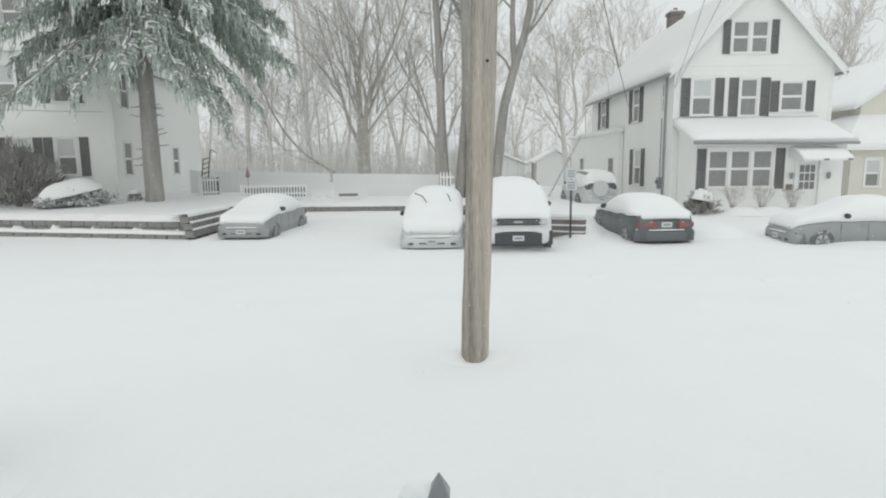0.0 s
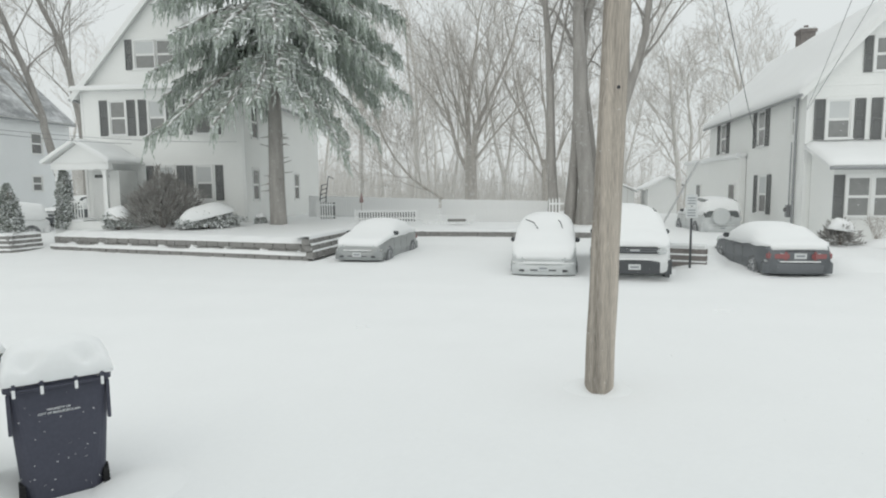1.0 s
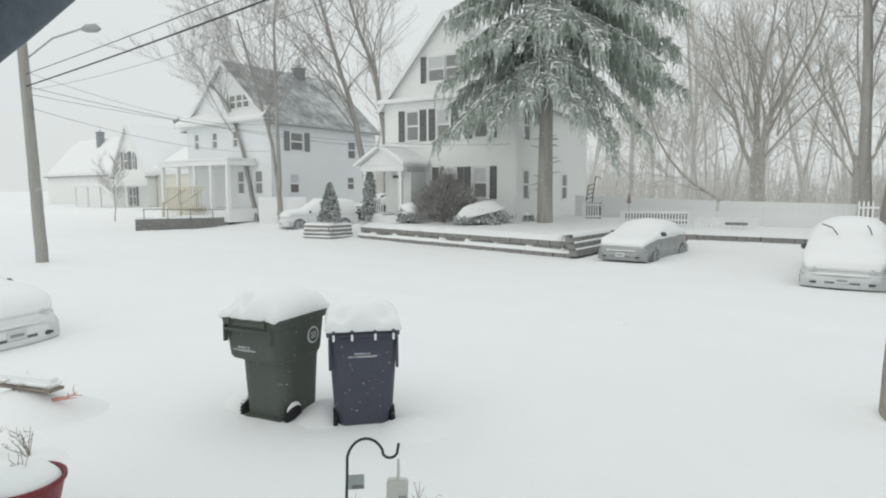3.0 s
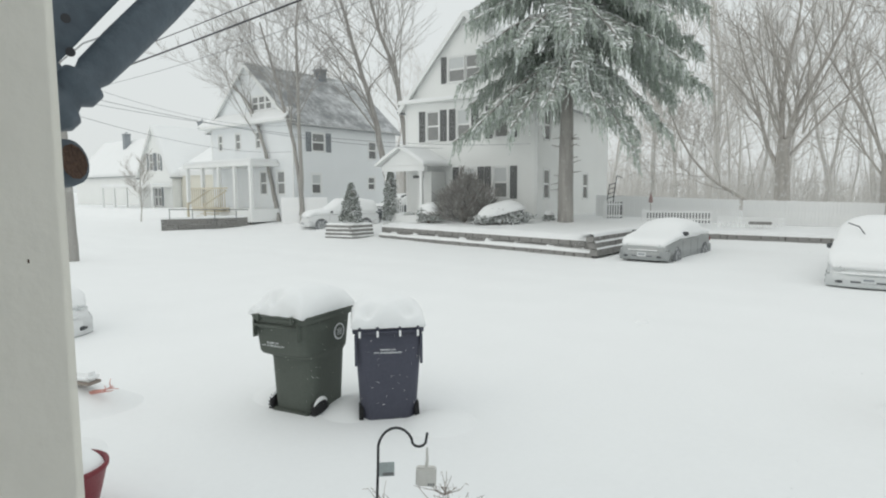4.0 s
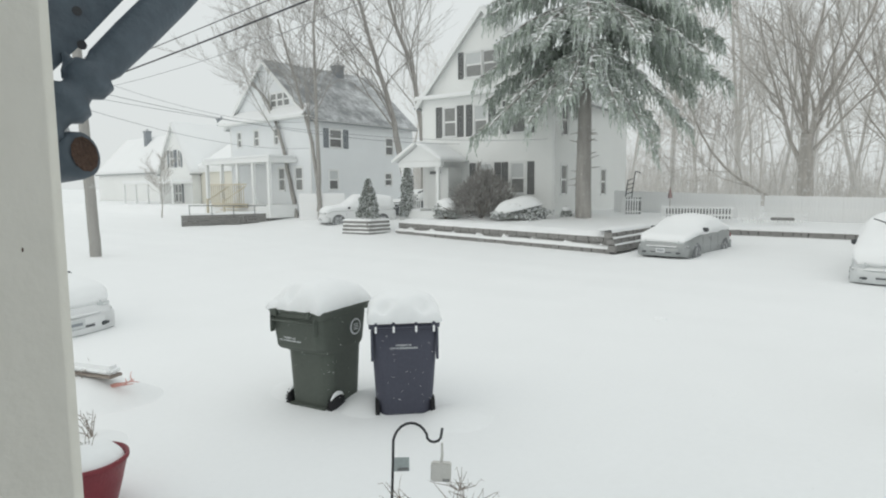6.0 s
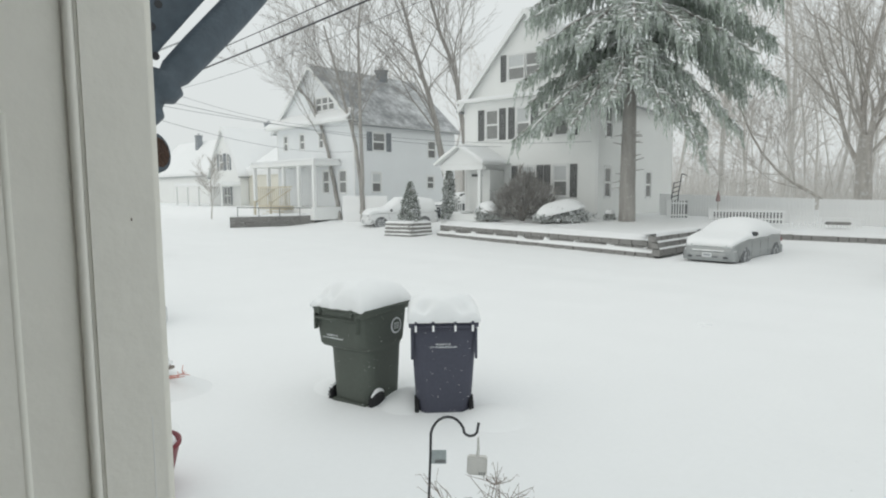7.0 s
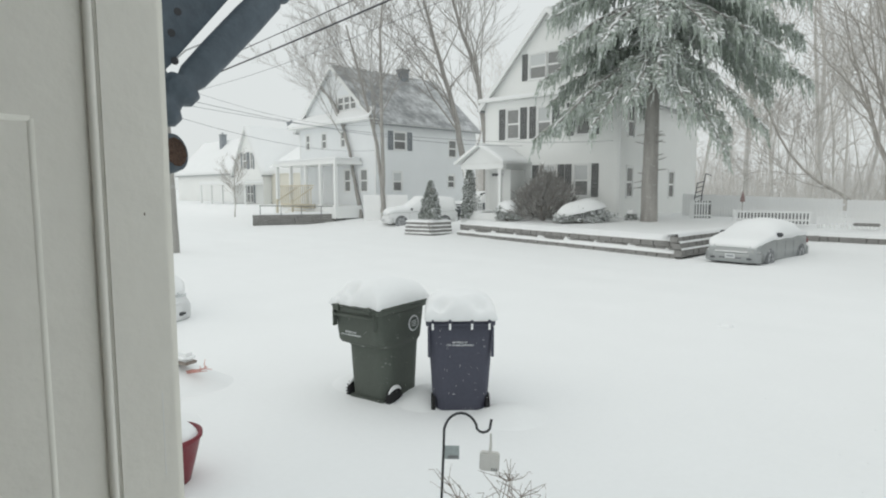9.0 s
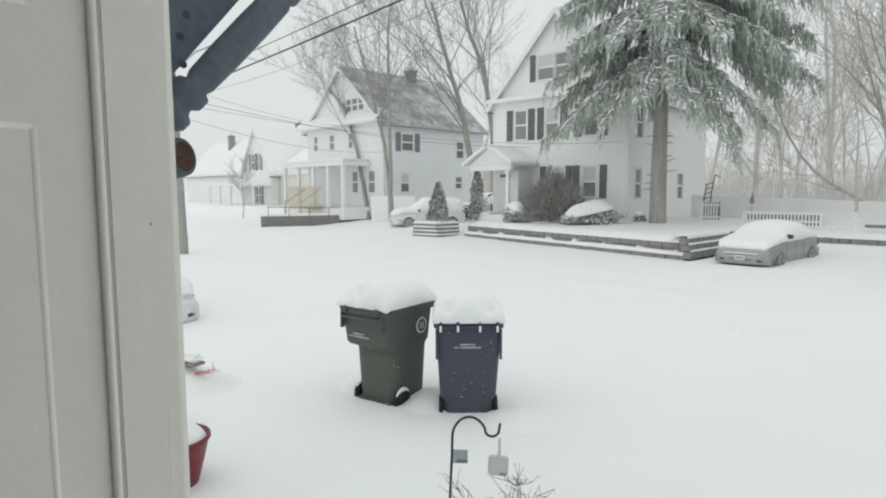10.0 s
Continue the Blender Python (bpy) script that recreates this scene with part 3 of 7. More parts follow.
# the pent roof across its front
part("pent_roof", prism([(-0.5, 7.3), (10.6, 7.3), (10.3, 7.45), (-0.2, 7.45)], -0.9, -0.03), TRIM, Bh)
bm = bmesh.new()
v = [bm.verts.new(q) for q in ((-0.5, -0.9, 7.454), (10.6, -0.9, 7.454), (10.2, -0.03, 8.15), (-0.1, -0.03, 8.15), (-0.5, -0.9, 7.56), (10.6, -0.9, 7.56), (10.2, -0.03, 8.3), (-0.1, -0.03, 8.3))]
for f in ((4, 5, 6, 7), (0, 1, 5, 4), (1, 2, 6, 5), (0, 4, 7, 3), (0, 3, 2, 1), (3, 7, 6, 2)):
    bm.faces.new([v[i] for i in f])
part("pent_snow", bm, SNOW, Bh)
swept = [o for o in Bh.children if o.name.startswith("roof_snow")][-1]
bpy.data.objects.remove(swept)                 # the wind has swept this slope half bare
part("shingles", prism([(10.53, 7.15), (5.12, 11.8), (5.14, 11.82), (10.55, 7.17)], -0.33, 10.57), SHINGLE, Bh, "wind-swept grey shingles streaked with snow")
part("ridge_snow", prism([(4.88, 11.76), (4.91, 11.9), (5.06, 11.94), (5.22, 11.84), (5.14, 11.73), (5.05, 11.68)], -0.34, 10.58), SNOW, Bh)


def blue_porch():
    p = thing("columned_porch", pose(-44.0, 26.4, 0), "white front porch with square columns and a flat snowy roof", "porch")
    part("roof", box(-0.3, 8.6, -2.4, -0.03, 4.25, 4.55, 0.03), TRIM, p)
    part("roof_snow", box(-0.25, 8.55, -2.38, -0.05, 4.554, 4.75, 0.08), SNOW, p)
    for x in (0.1, 2.2, 4.4, 6.4, 8.3):
        part("column", box(x - 0.12, x + 0.12, -2.3, -2.06, 0.7, 4.25, 0.01), TRIM, p)
    part("deck", box(-0.2, 8.5, -2.35, -0.03, 0.4, 1.3), TRIM, p)


blue_porch()


def deck_stairs():
    p = thing("wooden_stairs", pose(-40.4, 23.9, 0), "raw lumber porch stairs and railing dusted with snow", "stairs")
    for i in range(16):
        x = -2.4 + i * 0.29
        part("baluster", box(x, x + 0.05, -0.05, 0.0, 1.4, 2.7), PALE_WOOD, p)
    part("top_rail", box(-2.5, 2.3, -0.07, 0.03, 2.704, 2.8), PALE_WOOD, p)
    for i in range(6):
        part("tread", box(0.1, 2.1, -0.3 - i * 0.28, -0.02 - i * 0.28, 1.25 - i * 0.17, 1.3 - i * 0.17), PALE_WOOD, p)
    for x in (0.0, 2.2):
        part("stair_rail", tube([(x, 0, 2.6), (x, -1.7, 1.6)], [0.06, 0.06], 4), PALE_WOOD, p)
        part("newel", box(x - 0.06, x + 0.06, -1.75, -1.63, 0.3, 1.75), PALE_WOOD, p)
    part("landing", box(-2.5, 2.3, 0.002, 0.12, 1.1, 1.38), PALE_WOOD, p)


deck_stairs()

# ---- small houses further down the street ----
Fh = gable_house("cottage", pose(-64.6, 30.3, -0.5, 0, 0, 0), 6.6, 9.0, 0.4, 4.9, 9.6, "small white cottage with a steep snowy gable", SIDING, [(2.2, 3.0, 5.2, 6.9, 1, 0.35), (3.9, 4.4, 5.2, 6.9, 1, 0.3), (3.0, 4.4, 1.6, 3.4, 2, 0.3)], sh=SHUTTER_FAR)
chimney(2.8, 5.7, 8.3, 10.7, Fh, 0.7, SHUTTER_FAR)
part("porch_roof", prism([(-4.5, 3.45), (6.9, 3.45), (6.9, 3.6), (-4.5, 3.6)], -2.2, -0.05), TRIM, Fh)
part("porch_snow", prism([(-4.5, 3.604), (6.9, 3.604), (6.7, 3.85), (-4.3, 3.85)], -2.2, -0.05), SNOW, Fh)
for x in (-4.3, -1.5, 1.3, 4.0, 6.6):
    part("porch_post", box(x, x + 0.16, -2.15, -1.99, 0.6, 3.45), TRIM, Fh)
part("porch_wall", box(-4.4, 6.8, -2.15, -2.0, -0.3, 1.4), SIDING, Fh)
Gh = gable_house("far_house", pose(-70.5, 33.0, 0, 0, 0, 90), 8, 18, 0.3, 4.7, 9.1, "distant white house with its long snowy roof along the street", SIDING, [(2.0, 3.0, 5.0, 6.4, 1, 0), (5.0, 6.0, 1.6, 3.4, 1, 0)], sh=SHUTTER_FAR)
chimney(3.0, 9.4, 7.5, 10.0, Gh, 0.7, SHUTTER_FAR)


def garage():
    p = thing("beige_garage", pose(-57.9, 31.2, 0.1), "low beige building with a snowy roof beside the cottage", "garage")
    part("wall", box(0, 9.5, 0, 6, -0.2, 4.2), SIDING_CREAM, p)
    part("eave_board", box(-0.2, 9.7, -0.25, -0.01, 4.0, 4.25), TRIM, p)
    bm = bmesh.new()
    prism([(-0.2, 4.254), (9.7, 4.254), (9.7, 4.4), (-0.2, 4.4)], -0.25, 6, bm)
    part("roof", bm, TRIM, p)
    sl = prism([(0, 0), (6.5, 4.2), (6.5, 4.45), (0, 0.25)], -9.7, 0.2)
    s = part("roof_snow", sl, SNOW, p)
    s.matrix_basis = pose(0, -0.25, 4.41, 0, 0, 90)


garage()


def yellow_house():
    p = thing("yellow_house", pose(17.9, 28.8, 0), "pale yellow clapboard house with a snowy porch roof", "house")
    win = (0.72, 1.35, 1.2, 2.42)
    part("wall", holed(0, 8, 0, 0.2, -0.8, 2.95, [win]), SIDING_CREAM, p)
    clapboard("clapboards", 0, 8, 0, -0.8, 2.95, p, SIDING_CREAM, holes=[(0.63, 1.44, 1.14, 2.53)])
    window(*win, 0, p, 1, 1)
    part("side_wall", box(0, 0.2, 0.202, 8, -0.8, 2.95), SIDING_CREAM, p)
    part("upper_wall", prism([(1.1, 2.6), (8, 2.6), (8, 5.2), (4.6, 7.4), (1.1, 5.1)], 1.3, 1.5), SIDING_CREAM, p)
    part("upper_side_wall", box(1.1, 1.3, 1.502, 9, 2.6, 5.0), SIDING_CREAM, p)
    for nm, mt, lift, th in (("porch_roof", TRIM, 0.0, 0.12), ("porch_roof_snow", SNOW, 0.124, 0.2)):
        bm = bmesh.new()
        rim = ((-0.45, -0.4, 2.85), (8.4, -0.4, 2.85), (8.4, 1.28, 4.2), (1.05, 1.28, 4.2), (0.9, 2.2, 4.2), (-0.45, 8.2, 2.85))
        lo = [bm.verts.new((x, y, z + lift)) for x, y, z in rim]
        hi = [bm.verts.new((x, y, z + lift + th)) for x, y, z in rim]
        for q in (lo, hi):
            bm.faces.new((q[0], q[1], q[2], q[3])), bm.faces.new((q[0], q[3], q[4], q[5]))
        for i in range(6):
            j = (i + 1) % 6
            bm.faces.new((lo[i], lo[j], hi[j], hi[i]))
        part(nm, bm, mt, p)
    snowy_roof((0.6, 4.75), (4.6, 7.45), 0.9, 9.2, p)
    snowy_roof((8.6, 4.75), (4.6, 7.45), 0.9, 9.2, p)


yellow_house()


# ---- utility pole beside the yard ----
def lumpy_pole(name, base, top, r0, r1, material, label, parts=True):
    p = thing(name, pose(*base), label, "pole")
    d = Vector(top) - Vector(base)
    n = 40
    pts = [d * (i / n) + Vector((0.012 * noise.noise((i * 0.4, 1, base[0])), 0.012 * noise.noise((i * 0.4, 5, 1)), 0)) for i in range(n + 1)]
    part("shaft", tube(pts, [r0 + (r1 - r0) * i / n for i in range(n + 1)], 20), material, p, smooth=True)
    return p


np_pole = lumpy_pole("utility_pole", (0.2, 8.2, -0.3), (0.52, 8.2, 10.5), 0.183, 0.135, POLE, "weathered grey-brown wooden utility pole standing in snow")
part("bolt_hole", tube([(0.17, -0.168, 4.05), (0.17, -0.16, 4.05)], [0.022, 0.022], 8), BLACK, np_pole)
fp = lumpy_pole("utility_pole", (-24.0, 8.75, -0.3), (-24.2, 8.6, 9.0), 0.2, 0.15, POLE_FAR, "distant wooden utility pole with cables and a lamp arm")
lamp_arm = part("lamp_arm", tube([(0, 0, 7.4), (1.2, 0.3, 7.9), (2.6, 0.7, 8.1)], [0.03, 0.03, 0.03], 6), METAL, fp)
part("lamp_head", tube([(2.5, 0.7, 8.08), (2.7, 0.75, 8.08), (3.1, 0.85, 8.05), (3.3, 0.9, 8.0)], [0.06, 0.13, 0.14, 0.04], 10), METAL, fp)
part("cable_coil", tube([(0.25 + 0.12 * math.cos(a), -0.1, 5.6 + 0.35 * math.sin(a)) for a in [i * 0.5 for i in range(14)]], [0.015] * 14, 5), BLACK_FAR, fp)




# ---- the doorway that the camera stands in ----
FLOOR_Z, DOOR_TOP = 0.95, 3.0
bmw = box(-6.0, -0.47, 0.06, 0.205, -0.2, 5.5)
tagged(link("wall_front", bmw, SIDING_BLUE), "front wall of the house beside the door", "wall", kind="structure")
# opening widened on its unseen right side to brighten the door
tagged(link("wall_front_2", box(1.16, 6.0, 0.06, 0.205, -0.2, 5.5), SIDING_BLUE), "front wall of the house beside the door", "wall", kind="structure")
tagged(link("wall_front_3", box(-0.468, 1.158, 0.06, 0.205, DOOR_TOP + 0.04, 5.5), SIDING_BLUE), "front wall of the house above the door", "wall", kind="structure")
# unseen entry, kept shallow and white to bounce light onto the door
tagged(link("floor", box(-1.6, 1.6, -1.4, 0.058, FLOOR_Z - 0.1, FLOOR_Z), FLOORWOOD), "wooden floor of the entry", "floor", kind="structure")
tagged(link("ceiling", box(-1.6, 1.6, -1.4, 0.055, 3.4, 3.5), INTERIOR), "unseen plain white ceiling of the entry", "ceiling", kind="structure")
tagged(link("wall_west", box(-1.7, -1.602, -1.4, 0.058, FLOOR_Z, 3.4), INTERIOR), "unseen plain entry wall", "wall", kind="structure")
tagged(link("wall_east", box(1.602, 1.7, -1.4, 0.058, FLOOR_Z, 3.4), INTERIOR), "unseen plain entry wall", "wall", kind="structure")
tagged(link("wall_south", box(-1.7, 1.7, -1.5, -1.402, FLOOR_Z, 3.4), INTERIOR), "unseen plain entry wall", "wall", kind="structure")
tagged(link("threshold", box(-0.468, 1.158, 0.0, 0.26, FLOOR_Z - 0.3, FLOOR_Z + 0.02, 0.01), JAMB), "painted door sill", "sill", kind="structure")


def door_frame():
    f = thing("door_frame", pose(0, 0, 0), "grey-white painted door jamb with a rounded stop bead", "door frame", kind="structure")
    part("jamb", box(-0.466, -0.43, 0.168, 0.2205, FLOOR_Z + 0.022, DOOR_TOP, 0.002), JAMB, f)
    part("jamb_back", box(-0.466, -0.437, 0.06, 0.1665, FLOOR_Z + 0.022, DOOR_TOP), JAMB, f)
    part("stop_bead", tube([(-0.4335, 0.1641, FLOOR_Z + 0.03), (-0.4335, 0.1641, DOOR_TOP)], [0.0038, 0.0038], 12), JAMB, f, smooth=True)
    part("outer_casing", box(-0.54, -0.446, 0.2215, 0.23, FLOOR_Z - 0.1, DOOR_TOP + 0.08, 0.002), JAMB, f)
    part("jamb", box(1.12, 1.156, 0.06, 0.2205, FLOOR_Z + 0.022, DOOR_TOP, 0.002), JAMB, f)
    part("head", box(-0.466, 1.156, 0.06, 0.2205, DOOR_TOP + 0.001, DOOR_TOP + 0.036, 0.002), JAMB, f)
    part("scratch", box(-0.4302, -0.4298, 0.1995, 0.2005, 2.446, 2.4485), ROT, f)
    part("scratch", box(-0.4302, -0.4298, 0.2072, 0.208, 2.20, 2.28), TRIM, f)


door_frame()


def open_door():
    d = thing("door", pose(-0.4375, 0.1592, 0), "cream painted panelled door standing open, scuffed", "door")
    # slab seen face towards +x, with sunk panels framed by a moulding
    w, z0, z1 = 0.86, FLOOR_Z + 0.03, DOOR_TOP - 0.01
    panels = [(-0.36, -0.04, z0 + 0.12, 2.526), (-0.8, -0.46, z0 + 0.12, 2.526), (-0.36, -0.04, 2.62, z1 - 0.06), (-0.8, -0.46, 2.62, z1 - 0.06)]
    bm = bmesh.new()
    ys = sorted({-w, 0.0, *[p[0] for p in panels], *[p[1] for p in panels]})
    zs = sorted({z0, z1, *[p[2] for p in panels], *[p[3] for p in panels]})
    for a, b in zip(ys, ys[1:]):
        for c, e in zip(zs, zs[1:]):
            deep = any(p[0] <= a and b <= p[1] and p[2] <= c and e <= p[3] for p in panels)
            box(-0.045, -0.024 if deep else 0, a, b, c, e, bm=bm)
    bmesh.ops.remove_doubles(bm, verts=bm.verts, dist=0.0001)
    part("leaf", bm, DOOR, d)
    for p in panels:
        k = part("panel", box(-0.024, -0.005, p[0] + 0.024, p[1] - 0.024, p[2] + 0.024, p[3] - 0.024, 0.008), DOOR, d)
        pts = [(-0.002, p[0], p[2]), (-0.002, p[1], p[2]), (-0.002, p[1], p[3]), (-0.002, p[0], p[3]), (-0.002, p[0], p[2])]
        bm = bmesh.new()
        for q, r in zip(pts, pts[1:]):
            tube([q, r], [0.0036, 0.0036], 10, bm)
        part("moulding", bm, DOOR, d, smooth=True)
    part("scuff", box(0.0001, 0.0004, -0.062, -0.034, 2.614, 2.617), DIRT, d)
    part("door_knob", tube([(0.0, -0.8, 1.95), (0.04, -0.8, 1.95), (0.06, -0.8, 1.95), (0.075, -0.8, 1.95)], [0.02, 0.015, 0.03, 0.02], 12), METAL, d)


open_door()


def porch_bracket():
    b = thing("porch_bracket", pose(0, 0, 0), "dark blue turned porch brace with peeling paint", "bracket")
    lo, hi = Vector((-1.0, 0.388, 2.578)), Vector((-1.0, 0.388 + 0.75 * 0.66, 2.563 + 0.75 * 0.75))
    prof = [(-0.06, 0.02), (-0.045, 0.036), (0.0, 0.042), (0.012, 0.03), (0.028, 0.03), (0.04, 0.043), (0.056, 0.044), (0.066, 0.03), (0.078, 0.026), (0.09, 0.04), (0.11, 0.041), (0.118, 0.026),
            (0.135, 0.033), (0.2, 0.036), (0.3, 0.037), (0.372, 0.035), (0.38, 0.026), (0.395, 0.038), (0.42, 0.038), (0.43, 0.028), (0.6, 0.03)]
    d = (hi - lo).normalized()
    part("turned_brace", tube([lo + d * t for t, r in prof], [r * 0.82 for t, r in prof], 28), BLUE, b, smooth=True)
    end = Vector((-0.985, 0.434, 2.537))
    back = Vector((-1.42, 0.19, 2.47))
    u = (back - end).normalized()
    bm = tube([end, end + u * 0.012, end + u * 0.1, back], [0.034, 0.0365, 0.036, 0.036], 24)
    part("arm_stub", bm, BLUE, b, smooth=True)
    part("rotten_end", tube([end - u * 0.004, end - u * 0.0035], [0.026, 0.027], 11), ROT, b, "brown rotten wood at the broken end")
    part("arm_joint", tube([lo + Vector((-0.005, -0.02, -0.02)), lo + Vector((-0.03, -0.04, -0.06))], [0.03, 0.03], 14), BLUE, b)
    # the sawn board above, with its round drilled holes and drops
    t = prism([(0.19, 2.4), (0.478, 2.719), (0.8, 3.108), (0.8, 3.22), (0.19, 3.22)], -1.115, -1.095)
    for v in t.verts:
        v.co = Vector((v.co.y, v.co.x, v.co.z))
    part("sawn_board", t, BLUE, b)
    for y, z in ((0.478, 2.775), (0.492, 2.818), (0.482, 2.722)):
        part("drilled_hole", tube([(-1.0945, y, z), (-1.094, y, z)], [0.008, 0.008], 10), BLACK, b)
    part("drop", tube([(-1.09, 0.452, 2.705), (-1.09, 0.46, 2.69), (-1.09, 0.458, 2.672), (-1.09, 0.45, 2.662)], [0.004, 0.01, 0.012, 0.004], 10), BLUE, b)
    part("snow_on_arm", tube([end + u * 0.03 + Vector((0, 0, 0.04)), end + u * 0.2 + Vector((0, 0, 0.04))], [0.012, 0.02], 8), SNOW, b)


porch_bracket()

# ---- wheeled bins in the yard ----
GREEN = mat("dark_green_bin_plastic", (0.1, 0.114, 0.098), 0.6, vary=0.12, scale=8, bump=0.08, snow_haze=0.1, snow_haze_scale=10)
NAVY = mat("navy_bin_plastic", (0.076, 0.079, 0.106), 0.6, vary=0.12, scale=8, bump=0.08, snow_haze=0.1, snow_haze_scale=10)
RUBBER = mat("black_rubber", (0.03, 0.03, 0.032), 0.85, vary=0.3, scale=14, bump=0.3, snow_haze=0.3, snow_haze_scale=14)
INK = mat("pale_stamped_print", (0.75, 0.77, 0.78), 0.6, vary=0.05)


def rounded(hw, y0, y1, r, z, n=5):
    pts = []
    for cx, cy, a0 in ((hw - r, y1 - r, 0), (-hw + r, y1 - r, 90), (-hw + r, y0 + r, 180), (hw - r, y0 + r, 270)):
        for i in range(n + 1):
            a = radians(a0 + 90 * i / n)
            pts.append((cx + r * math.cos(a), cy + r * math.sin(a), z))
    return pts


def loft(sections, bm=None, cap=True):
    bm = bm or bmesh.new()
    rings = [[bm.verts.new(p) for p in s] for s in sections]
    n = len(rings[0])
    for a, b in zip(rings, rings[1:]):
        for k in range(n):
            bm.faces.new((a[k], a[(k + 1) % n], b[(k + 1) % n], b[k]))
    if cap:
        bm.faces.new(rings[0]), bm.faces.new(rings[-1])
    return bm


def lettering(text, size, m, parent, name):
    cu = bpy.data.curves.new("letters", "FONT")
    cu.body, cu.size, cu.align_x, cu.extrude, cu.offset = text, size, "CENTER", 0.0005, 0.0006
    tmp = bpy.data.objects.new("letters", cu)
    me = bpy.data.meshes.new_from_object(tmp)
    bpy.data.objects.remove(tmp)
    me.materials.clear()
    me.materials.append(INK)
    ob = new(name, me)
    ob.parent = parent
    ob.matrix_basis = m
    return ob


def snow_dome(sx, sy, hgt, z, dents, parent=None, seed=0, lean=0.0, n=26, soft=0.42):
    """A drift of snow with a rounded outline on a flat top."""
    bm = bmesh.new()
    rows = []
    for j in range(n + 1):
        row = []
        for i in range(n + 1):
            u, v = -1 + 2 * i / n, -1 + 2 * j / n
            e = (max(0.0, 1 - abs(u) ** (3.2 if soft < 1 else 2)) * max(0.0, 1 - abs(v) ** (3.2 if soft < 1 else 2))) ** soft
            h = hgt * e * (1 + 0.12 * noise.noise((u * 1.5 + seed, v * 1.5, seed))) + lean * v * e
            for dx, dy, dr, dd in dents:
                h -= dd * math.exp(-(((u - dx) / dr) ** 2 + ((v - dy) / (dr * 0.8)) ** 2))
            wob = 1 + 0.02 * noise.noise((u * 4, v * 4, seed))
            ku, kv = (math.sqrt(1 - v * v / 2), math.sqrt(1 - u * u / 2)) if soft >= 0.8 else (1, 1)
            row.append(bm.verts.new((u * ku * sx * wob, v * kv * sy * wob, z + max(0.0, h))))
        rows.append(row)
    for a, b in zip(rows, rows[1:]):
        for i in range(n):
            bm.faces.new((a[i], a[i + 1], b[i + 1], b[i]))
    border = [rows[0][i] for i in range(n + 1)] + [rows[j][n] for j in range(1, n + 1)] + [rows[n][i] for i in range(n - 1, -1, -1)] + [rows[j][0] for j in range(n - 1, 0, -1)]
    low = [bm.verts.new((v.co.x * 0.97, v.co.y * 0.97, z - 0.02)) for v in border]
    for k in range(len(border)):
        q = (k + 1) % len(border)
        bm.faces.new((border[k], border[q], low[q], low[k]))
    return bm


def wheel_part(parent, x, y, z, r, w, material):
    t = part("wheel", tube([(x - w / 2, y, z), (x - w / 2 + 0.01, y, z), (x + w / 2 - 0.01, y, z), (x + w / 2, y, z)], [r * 0.8, r, r, r * 0.8], 24), RUBBER, parent)
    for i in range(20):
        ang = i / 20 * 2 * math.pi
        bm = box(-w / 2, w / 2, -0.008, 0.008, r * 0.98, r * 1.06)
        bmesh.ops.transform(bm, matrix=Matrix.Translation((x, y, z)) @ Matrix.Rotation(ang, 4, "X"), verts=bm.verts)
        part("tread_block", bm, RUBBER, t)
    return t


